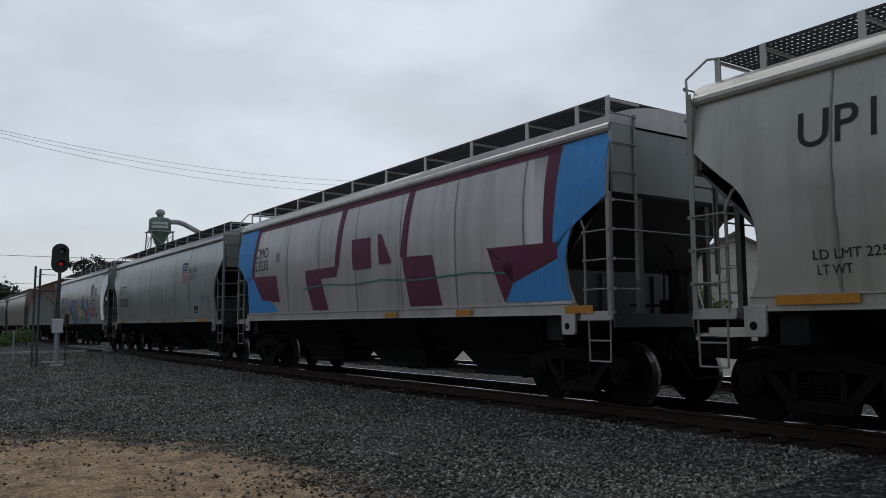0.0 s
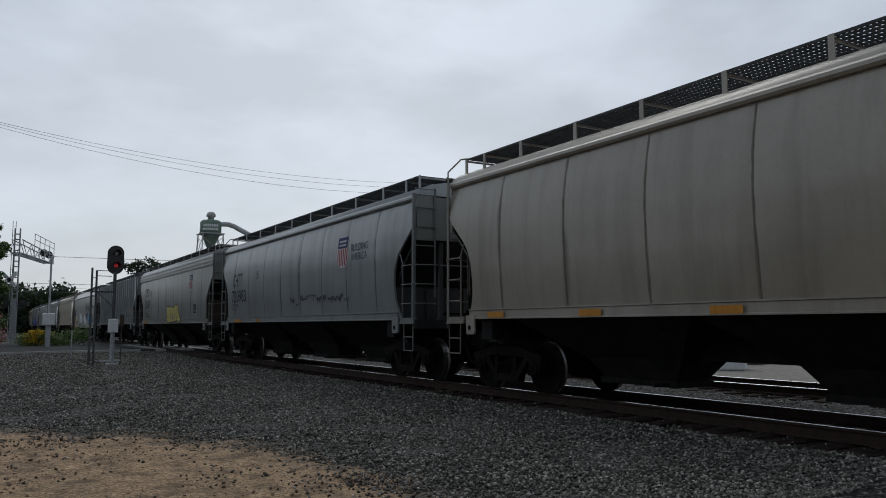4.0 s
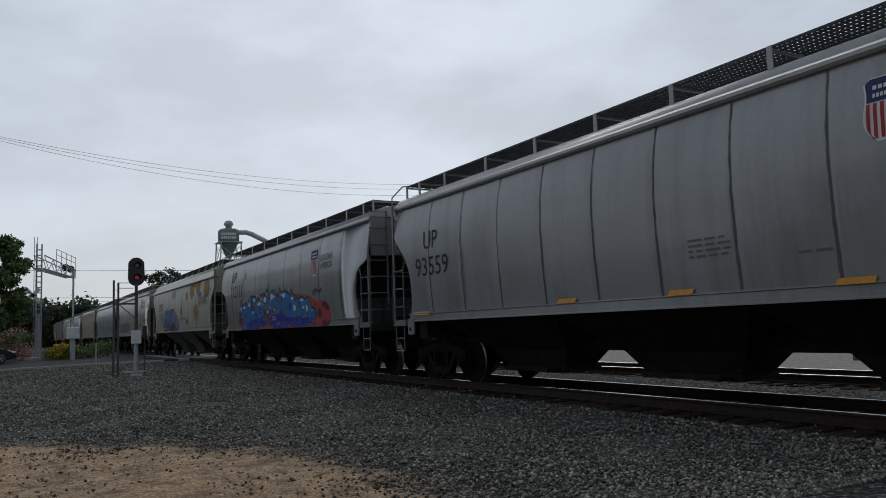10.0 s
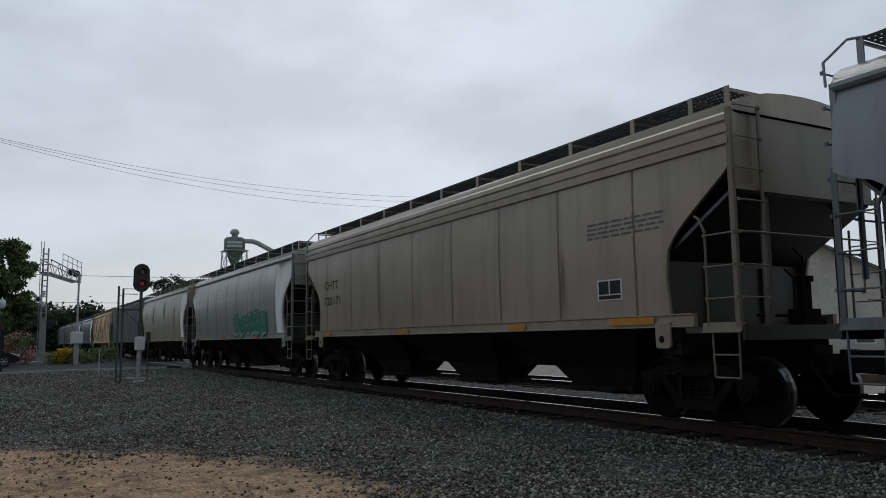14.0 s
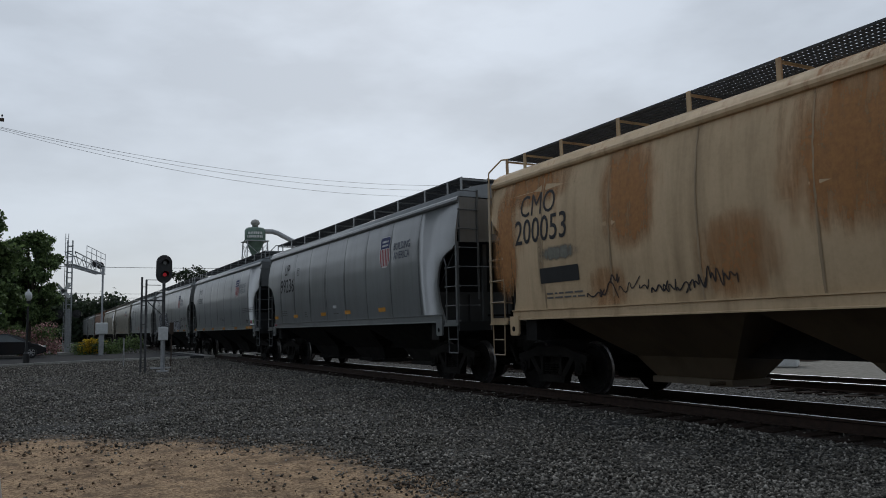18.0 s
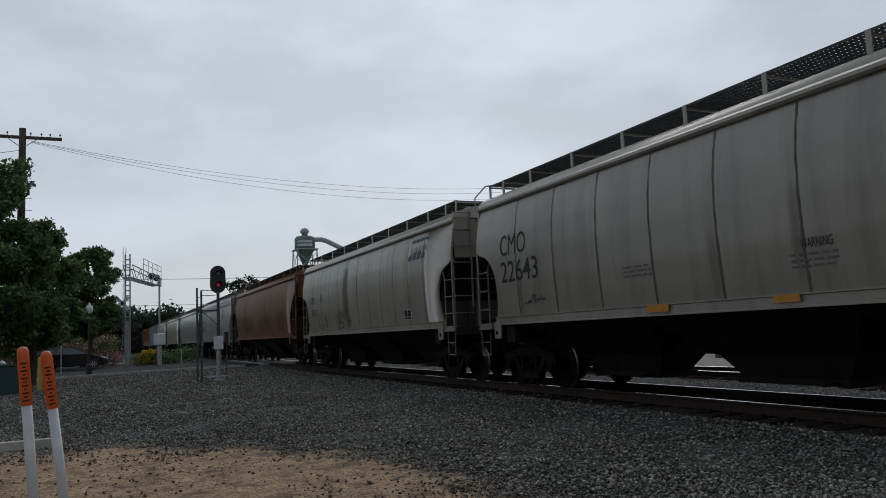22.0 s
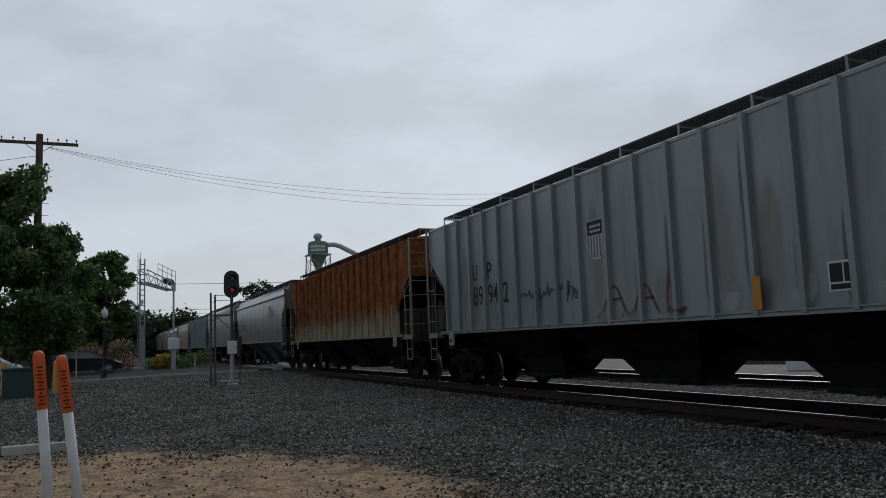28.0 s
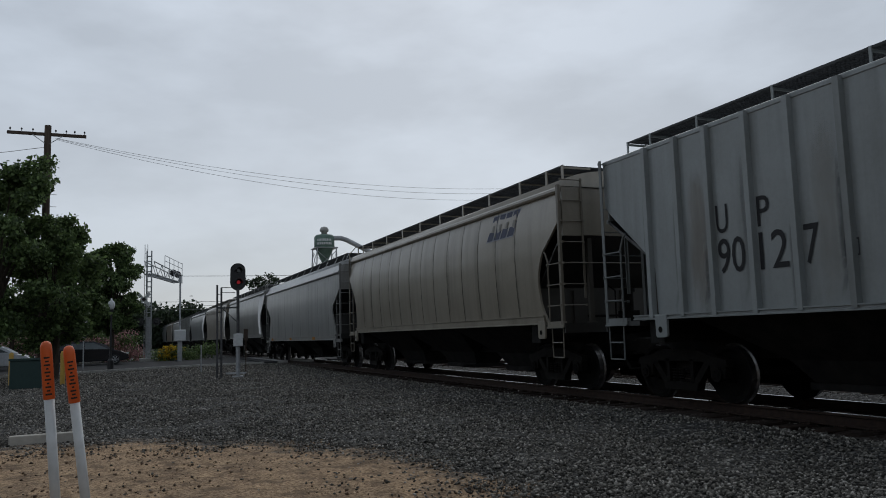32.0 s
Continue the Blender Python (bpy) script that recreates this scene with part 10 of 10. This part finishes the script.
def utility_markers():
    for top, foot, tilt in (((-0.487, 6.28, 1.265), (-0.359, 6.29, -0.37), 0), ((-0.34, 6.30, 1.228), (-0.146, 6.30, -0.37), 0)):
        a, b = Vector(foot), Vector(top)
        t = thing("utility_marker", "leaning white plastic utility marker with orange cap", "marker post", "utility markers", m=Matrix.Translation(a) @ (b - a).to_track_quat("Z", "Y").to_matrix().to_4x4())
        h = (b - a).length
        away = (b - a).to_track_quat("Z", "Y").inverted() @ Vector((0.06, -1.0, 0.0))
        tilt = math.atan2(away.y, away.x) + 1.4
        bm = fresh()
        lathe(bm, [(0.034, 0.0), (0.034, h - 0.40)], seg=20)
        part("post", bm, WHITEPLASTIC, t, smooth=True)
        bm = fresh()
        lathe(bm, [(0.036, h - 0.415), (0.0395, h - 0.41), (0.0395, h - 0.06), (0.037, h - 0.03), (0.028, h - 0.008), (0.008, h)], seg=24)
        cap = part("cap", bm, ORANGE, t, "orange plastic sleeve with warning print", smooth=True)
        bm = fresh()
        for i in range(11):
            z = h - 0.385 + 0.026 * i
            w = (0.55, 0.3, 0.5, 0.2)[i % 4]
            for k in range(5):
                u0, u1 = -w + 2 * w * k / 5, -w + 2 * w * (k + 1) / 5
                q = [bm.verts.new((0.0402 * math.cos(u), 0.0402 * math.sin(u), zz)) for u, zz in ((u0 + tilt - 1.4, z), (u1 + tilt - 1.4, z), (u1 + tilt - 1.4, z + 0.012), (u0 + tilt - 1.4, z + 0.012))]
                bm.faces.new(q)
        put("warning_print", mesh_of(bm, "warning_print", BLACK), cap, None, "dark rows of warning print")


def parked_car(m, paint, label):
    t = thing("parked_car", label, "car", m=m)
    L = 2.15
    low = [(-L, 0.35), (-L + 0.02, 0.75), (-L + 0.15, 0.95), (-1.0, 0.98), (0.95, 0.95), (1.7, 0.82), (L - 0.05, 0.62), (L, 0.35), (1.75, 0.22), (-1.75, 0.22)]
    bm = fresh()
    prism(bm, low, -0.86, 0.86)
    bevelled(bm, 0.05, 2)
    body = part("body", bm, paint, t, smooth=False)
    roof = [(-L + 0.12, 0.94), (-1.65, 1.34), (-0.9, 1.47), (0.1, 1.46), (0.75, 1.25), (1.35, 0.90)]
    bm = fresh()
    prism(bm, roof, -0.76, 0.76)
    bevelled(bm, 0.04, 2)
    for v in bm.verts:
        v.co.x *= 1.0 - 0.38 * max(0.0, v.co.z - 0.95)
    part("cabin", bm, paint, t)
    for s in (-0.725, 0.725):
        for pts in (((-1.55, 1.0), (-1.40, 1.30), (-0.45, 1.38), (-0.45, 0.99)), ((-0.38, 0.99), (-0.38, 1.385), (0.08, 1.38), (0.95, 0.97))):
            bm = fresh()
            prism(bm, pts, s * 1.052 - 0.006, s * 1.052 + 0.006)
            for v in bm.verts:
                v.co.x *= 1.0 - 0.38 * max(0.0, v.co.z - 0.95)
            put("window", mesh_of(bm, "window", GLASS), body)
    for y in (-1.32, 1.34):
        for s in (-1, 1):
            bm = fresh()
            lathe(bm, [(0.20, 0.62 * s), (0.31, 0.64 * s), (0.325, 0.70 * s), (0.325, 0.84 * s), (0.30, 0.87 * s), (0.20, 0.86 * s)], "x", 24, Matrix.Translation((0, y, 0.325)))
            w = part("wheel", bm, RUBBER, t, "black rubber tyre")
            bm = fresh()
            for k in range(6):
                a = 6.2832 * k / 6
                tube(bm, (0.865 * s, y, 0.325), (0.865 * s, y + 0.2 * math.cos(a), 0.325 + 0.2 * math.sin(a)), 0.03, 6)
            lathe(bm, [(0.21, 0.85 * s), (0.21, 0.87 * s), (0.19, 0.87 * s), (0.19, 0.85 * s)], "x", 20, Matrix.Translation((0, y, 0.325)))
            put("rim", mesh_of(bm, "rim", GALV), w)
    bm = fresh()
    for s in (-1, 1):
        box(bm, 0.6 * s - 0.15, 0.6 * s + 0.15, L - 0.16, L - 0.02, 0.62, 0.72)
    part("headlight", bm, WHITEPLASTIC, t, "clear headlight")


def street_lamp():
    t = thing("street_lamp", "black post lamp with a white globe", "street lamp", m=pose(-0.4, 45.2, ground_z(0, 45)))
    bm = fresh()
    lathe(bm, [(0.16, 0), (0.15, 0.5), (0.08, 0.6), (0.055, 1.0), (0.045, 3.05), (0.10, 3.1), (0.10, 3.2)], seg=14)
    part("post", bm, BLACK, t)
    bm = fresh()
    lathe(bm, [(0.10, 3.2), (0.17, 3.32), (0.18, 3.5), (0.14, 3.62), (0.05, 3.7), (0.03, 3.8)], seg=16)
    part("globe", bm, WHITEPLASTIC, t, "white lamp globe", smooth=True)


def small_fixtures():
    t = thing("street_sign", "grey signpost with a pale sign plate", "sign", m=pose(-1.75, 46.0, ground_z(0, 46)))
    bm = fresh()
    tube(bm, (0, 0, 0), (0, 0, 2.7), 0.03, 8)
    part("post", bm, GALV, t)
    bm = fresh()
    box(bm, -0.16, 0.16, -0.05, -0.035, 2.05, 2.75)
    part("plate", bm, WHITEPLASTIC, t)
    t = thing("utility_cabinet", "dark green utility cabinet on the gravel", "cabinet", m=pose(-3.0, 31.0, ground_z(-3, 31), 0, 0, 6))
    bm = fresh()
    box(bm, -0.5, 0.5, -0.35, 0.35, 0.0, 0.98)
    bevelled(bm, 0.03, 2)
    part("body", bm, GREENBOX, t)
    bm = fresh()
    box(bm, -0.54, 0.54, -0.39, 0.39, 0.98, 1.05)
    part("lid", bm, GREENBOX, t)
    for x, y in ((-1.95, 32.8), (-3.75, 33.6)):
        t = thing("bollard", "yellow painted steel bollard on gravel", "bollard", "bollards", m=pose(x, y, ground_z(x, y)))
        bm = fresh()
        lathe(bm, [(0.085, -0.1), (0.085, 1.15), (0.06, 1.22), (0.01, 1.24)], seg=14)
        part("post", bm, YELLOWPAINT, t)
    t = thing("wheel_stop", "pale concrete wheel stop lying on the soil", "wheel stop", m=pose(-1.13, 14.4, -0.36, 0, 0, 3))
    bm = fresh()
    prism(bm, [(-0.09, 0), (0.09, 0), (0.07, 0.17), (-0.07, 0.17)], -0.48, 0.48)
    bevelled(bm, 0.012)
    part("block", bm, STUCCO, t)
    t = thing("concrete_trough", "white concrete trough in the yard", "trough", m=pose(21.2, 18.2, -0.22, 0, 0, 35))
    bm = fresh()
    box(bm, -0.6, 0.6, -1.3, 1.3, 0.0, 0.75)
    bevelled(bm, 0.06, 2)
    part("block", bm, WHITEPLASTIC, t)
    for x, y, w in ((23.5, 12.6, 2.2), (24.5, 22.0, 3.0)):
        t = thing("timber_stack", "weathered timber lying in the yard", "timber", "timber in the yard", m=pose(x, y, -0.22, 0, 0, 20))
        for k in range(3):
            bm = fresh()
            box(bm, -0.5 + 0.35 * k, -0.2 + 0.35 * k, -w, w, 0.0, 0.28)
            part("beam", bm, WOOD, t)


def gabled_house(m, w, d, h, ridge, label, wall_mat):
    t = thing("house", label, "house", m=m)
    bm = fresh()
    out = [(-w / 2, 0), (w / 2, 0), (w / 2, h), (0, h + ridge), (-w / 2, h)]
    a = [bm.verts.new((x, 0, z)) for x, z in out]
    b = [bm.verts.new((x, d, z)) for x, z in out]
    bm.faces.new(a)
    bm.faces.new(b[::-1])
    for i in range(5):
        bm.faces.new((a[i], b[i], b[(i + 1) % 5], a[(i + 1) % 5]))
    part("wall", bm, wall_mat, t)
    for s in (-1, 1):
        bm = fresh()
        k = ridge / (w / 2)
        e = w / 2 + 0.5
        pts = [(0, h + ridge + 0.12), (s * e, h - 0.5 * k + 0.12), (s * e, h - 0.5 * k - 0.05), (0, h + ridge - 0.05)]
        p = [bm.verts.new((x, -0.5, z + 0.05)) for x, z in pts]
        q = [bm.verts.new((x, d + 0.5, z + 0.05)) for x, z in pts]
        bm.faces.new(p)
        bm.faces.new(q[::-1])
        for i in range(4):
            bm.faces.new((p[i], q[i], q[(i + 1) % 4], p[(i + 1) % 4]))
        part("roof", bm, SHINGLE, t)
    for x in (-w / 4, w / 4):
        bm = fresh()
        box(bm, x - 0.5, x + 0.5, -0.04, 0.02, 1.0, 2.2)
        win = part("window", bm, WHITEPLASTIC, t, "white-framed window")
        bm = fresh()
        box(bm, x - 0.42, x + 0.42, -0.06, -0.03, 1.08, 2.12)
        put("pane", mesh_of(bm, "pane", GLASS), win)


def leaves(centres, count, spread, size, seed):
    """Many small folded leaves round the given clump centres."""
    rng = np.random.RandomState(seed)
    idx = rng.randint(0, len(centres), count)
    off = rng.normal(0, 1, (count, 3)) * (1.0, 1.0, 0.62)
    off /= np.maximum(1.0, np.linalg.norm(off, axis=1, keepdims=True) / 1.9)
    pos = np.array(centres)[idx] + off * spread
    d = rng.normal(0, 1, (count, 3))
    d[:, 2] -= 0.4
    d /= np.linalg.norm(d, axis=1, keepdims=True)
    s = np.cross(d, rng.normal(0, 1, (count, 3)))
    s /= np.linalg.norm(s, axis=1, keepdims=True)
    ln = size * rng.uniform(0.6, 1.3, (count, 1))
    v = np.empty((count, 4, 3))
    v[:, 0], v[:, 2] = pos, pos + d * ln
    nrm = np.cross(d, s) * 0.12
    v[:, 1], v[:, 3] = pos + d * ln * 0.5 + (s * 0.35 + nrm) * ln, pos + d * ln * 0.5 - (s * 0.35 - nrm) * ln
    me = bpy.data.meshes.new("leaves")
    me.vertices.add(count * 4)
    me.vertices.foreach_set("co", v.ravel())
    me.loops.add(count * 4)
    me.loops.foreach_set("vertex_index", np.arange(count * 4))
    me.polygons.add(count)
    me.polygons.foreach_set("loop_start", np.arange(0, count * 4, 4))
    me.polygons.foreach_set("loop_total", np.full(count, 4))
    me.update(calc_edges=True)
    return me


def tree(x, y, height, radius, seed, clumps=46, count=9000, size=0.20, mat=None, label="leafy dark green street tree", low=0.36):
    rng = random.Random(seed)
    z = ground_z(x, y)
    t = thing("tree", label, "tree", m=pose(x, y, z))
    bm = fresh()
    bole = height * 0.32
    tube(bm, (0, 0, -0.1), (0.05, 0, bole), 0.17, 10, 0.13)
    centres = []
    for i in range(clumps):
        a = rng.uniform(0, 6.2832)
        v = rng.uniform(0.0, 1.0)
        shell = math.sin(math.pi * (0.14 + 0.80 * v)) ** 0.6
        r = radius * shell * math.sqrt(rng.uniform(0.10, 1.0)) * rng.uniform(0.8, 1.12)
        centres.append((r * math.cos(a), r * math.sin(a), height * (low + (0.97 - low) * v) + rng.uniform(-0.3, 0.2)))
    # loose sprigs that break the outline
    for c in centres[:]:
        if rng.random() < 0.75:
            out = Vector((c[0], c[1], (c[2] - height * 0.55) * 0.7)).normalized()
            k = rng.uniform(0.25, 0.62) * radius / 2
            centres.append((c[0] + out.x * k, c[1] + out.y * k, c[2] + out.z * k + rng.uniform(-0.1, 0.25)))
    for c in centres[::3]:
        mid = Vector((c[0] * 0.4, c[1] * 0.4, bole + (c[2] - bole) * 0.45))
        tube(bm, (0.03, 0, bole * 0.9), mid, 0.075, 6, 0.045)
        tube(bm, mid, c, 0.045, 5, 0.012)
    part("trunk", bm, BARK, t)
    me = leaves(centres, count, radius * 0.115, size, seed)
    me.materials.append(mat or LEAF)
    put("crown", me, t)
    return t


def hedge(name, label, x0, x1, y0, y1, height, seed, count, mat, size=0.16, spread=0.35, category="shrubs"):
    rng = random.Random(seed)
    n = max(10, int(count / 160))
    centres = []
    for i in range(n):
        u = rng.random()
        x, y = x0 + (x1 - x0) * u, rng.uniform(y0, y1)
        h = height * (0.75 + 0.25 * noise.noise((x * 0.6, y * 0.2, seed)))
        centres.append((x, y, ground_z(x, y) + h * rng.random() ** 0.6))
    me = leaves(centres, count, spread, size, seed)
    me.materials.append(mat)
    tagged(put(name, me), label, category, kind="stuff")


railway_signal()
crossing_gantry()
crossing_gate()
utility_pole()
cyclone_silo()
utility_markers()
parked_car(pose(-1.55, 53.5, -0.03, 0, 0, -90), CARPAINT, "black parked hatchback car beside the street")
parked_car(pose(-6.6, 50.0, -0.04, 0, 0, -90), SILVERCAR, "silver parked car beside the street")
street_lamp()
small_fixtures()
gabled_house(pose(38.5, 27.0, -0.25, 0, 0, -55), 8.5, 12.0, 4.2, 2.3, "tan stucco house with a grey gabled roof", STUCCO)
gabled_house(pose(-8.5, 78.0, -0.1, 0, 0, 0), 9.0, 10.0, 2.8, 1.8, "grey house half hidden behind trees", STUCCO)
tree(-4.75, 36.0, 9.0, 2.5, 3, 60, 32000, 0.18, None, "tall leafy green street tree", 0.25)
tree(-2.5, 37.0, 6.5, 1.75, 5, 46, 22000, 0.17, None, "rounded leafy street tree", 0.33)
tree(-0.45, 57.0, 7.8, 1.7, 7, 90, 24000, 0.2, None, "leafy street tree behind a parked car", 0.32)
tree(-2.6, 57.5, 7.3, 2.1, 8, 80, 24000, 0.2, None, "leafy green street tree behind a parked car", 0.31)
tree(-9.5, 46.0, 8.0, 3.2, 9, 50, 14000, 0.24)
tree(-6.5, 58.0, 7.0, 3.0, 11, 50, 14000, 0.24)
tree(15.2, 89.0, 8.6, 2.4, 13, 40, 5000, 0.26, FARLEAF, "dark distant tree beyond the train")
tree(30.0, 24.0, 2.9, 1.7, 15, 30, 3500, 0.2, LEAF, "rounded green shrub beside a house")
hedge("flower_bed", "yellow flowering bed beside the crossing", 2.6, 3.9, 56.6, 58.2, 1.15, 21, 1400, YELLOWFLOWER, 0.13, 0.22, "flower bed")
hedge("green_shrub", "low green shrubs beside the crossing", 2.4, 6.2, 56.5, 59.5, 1.0, 23, 4200, LEAF, 0.15, 0.3)
hedge("blossom_hedge", "pink flowering hedge behind the parked cars", -8.0, 1.6, 60.0, 63.0, 2.5, 25, 9000, BLOSSOM, 0.15, 0.4, "hedge")
hedge("green_hedge", "dark green hedge behind the parked cars", -14.0, 1.4, 60.5, 64.0, 2.6, 27, 12000, LEAF, 0.17, 0.45, "hedge")
hedge("far_woods", "dark line of distant trees", -60.0, 16.0, 170.0, 200.0, 10.0, 29, 60000, FARLEAF, 0.9, 1.6, "woods")
hedge("far_woods", "dark line of distant trees", 20.0, 160.0, 190.0, 260.0, 9.0, 31, 30000, FARLEAF, 1.0, 2.2, "woods")


# ---- loose stones, and the pieces of the tracks ----
def stones(name, label, category, places, sizes, mat, seed):
    rng = np.random.RandomState(seed)
    n = len(places)
    base = np.array([(1, 0, 0), (-1, 0, 0), (0, 1, 0), (0, -1, 0), (0, 0, 1), (0, 0, -1)], float)
    tris = np.array([(0, 2, 4), (2, 1, 4), (1, 3, 4), (3, 0, 4), (2, 0, 5), (1, 2, 5), (3, 1, 5), (0, 3, 5)])
    v = np.repeat(base[None], n, 0) * rng.uniform(0.55, 1.25, (n, 6, 1)) + rng.normal(0, 0.16, (n, 6, 3))
    a = rng.uniform(0, 6.2832, n)
    tilt = rng.uniform(-0.7, 0.7, n)
    v[:, :, 2] *= 0.72
    y, z = v[:, :, 1].copy(), v[:, :, 2].copy()
    v[:, :, 1], v[:, :, 2] = y * np.cos(tilt)[:, None] - z * np.sin(tilt)[:, None], y * np.sin(tilt)[:, None] + z * np.cos(tilt)[:, None]
    x, y = v[:, :, 0].copy(), v[:, :, 1].copy()
    v[:, :, 0], v[:, :, 1] = x * np.cos(a)[:, None] - y * np.sin(a)[:, None], x * np.sin(a)[:, None] + y * np.cos(a)[:, None]
    v = v * np.array(sizes)[:, None, None] + np.array(places)[:, None]
    f = (tris[None] + 6 * np.arange(n)[:, None, None]).reshape(-1, 3)
    me = bpy.data.meshes.new(name)
    me.vertices.add(n * 6)
    me.vertices.foreach_set("co", v.ravel())
    me.loops.add(len(f) * 3)
    me.loops.foreach_set("vertex_index", f.ravel())
    me.polygons.add(len(f))
    me.polygons.foreach_set("loop_start", np.arange(0, len(f) * 3, 3))
    me.polygons.foreach_set("loop_total", np.full(len(f), 3))
    me.update(calc_edges=True)
    me.materials.append(mat)
    tagged(put(name, me), label, category, kind="stuff")


def soil_edge(x, y):
    ex, ey = max(x + 2.0, 0.0) / 5.55, max(y - 7.6, 0.0) / 6.4
    return ex * ex + ey * ey + 0.34 * noise.noise((x * 0.8, y * 0.8, 7.0)) + 0.16 * noise.noise((x * 2.6, y * 2.6, 2.0))


rng = random.Random(17)
spots, sizes = [], []
while len(spots) < 112000:
    y = 4.5 + 40 * rng.random() ** 1.9
    x = rng.uniform(-2.0 - y * 0.18, 8.45)
    e = soil_edge(x, y)
    if e < 1.12 and rng.random() > 0.010 + 0.99 * (max(0.0, e - 0.52) / 0.60) ** 2.6:
        continue
    s = rng.uniform(0.011, 0.027) * (1.0 + 0.012 * y)
    spots.append((x, y, ground_z(x, y) + s * rng.uniform(0.1, 0.75)))
    sizes.append(s)
while len(spots) < 124000:
    y = -2 + 50 * rng.random() ** 1.5
    x = rng.choice((rng.uniform(8.4, 11.3), rng.uniform(11.3, 13.6), rng.uniform(13.6, 17.6)))
    s = rng.uniform(0.018, 0.034)
    spots.append((x, y, ground_z(x, y) + s * 0.2))
    sizes.append(s)
stones("gravel", "loose grey crushed rock", "gravel", spots, sizes, STONE, 5)
spots, sizes = [], []
while len(spots) < 8000:
    x, y = rng.uniform(-5, 4), rng.uniform(4.5, 14.2)
    e = soil_edge(x, y)
    if e > 1.12 or rng.random() > 0.16 + 0.84 * max(0.0, noise.noise((x * 0.9, y * 0.9, 3.0)) * 1.3 + (0.7 if e > 0.8 else 0.0)):
        continue
    s = rng.uniform(0.004, 0.011) if rng.random() < 0.80 else rng.uniform(0.012, 0.030)
    spots.append((x, y, ground_z(x, y) + s * 0.3))
    sizes.append(s)
stones("soil_clods", "brown clods and chips on the sandy soil", "soil", spots, sizes, CLOD, 9)
lay_ties(MAIN, TRACK_X, -6.0, 150, 3)
lay_ties(SIDING, SIDING_X, -2.0, 110, 4)


# ---- the train rolls past; wheels turn while they pass the camera ----
def motions():
    beats = [0.0, 1 / 30] + [4.0 * i for i in range(1, 8)] + [32.0 - 1 / 30, 32.0]
    for c, at in TRAIN:
        walk(c, [(t, pose(TRACK_X, at - SPEED * t, 0)) for t in beats])
    for w, a, at in SPIN:
        first, last = (at - 30.0) / SPEED, (at - 3.0) / SPEED
        first, last = max(0.0, math.floor(first * 30) / 30), min(32.0, math.ceil(last * 30) / 30)
        if last <= first or first >= 32.0:
            continue
        steps = int(round((last - first) * 30))
        rows = [(first + i / 30, pose(0, a, 0.46, 85.9 * i)) for i in range(steps + 1)]
        if first > 0.05:
            rows.insert(0, (0.0, rows[0][1]))
        if last < 31.95:
            rows.append((32.0, rows[-1][1]))
        walk(w, rows)


motions()
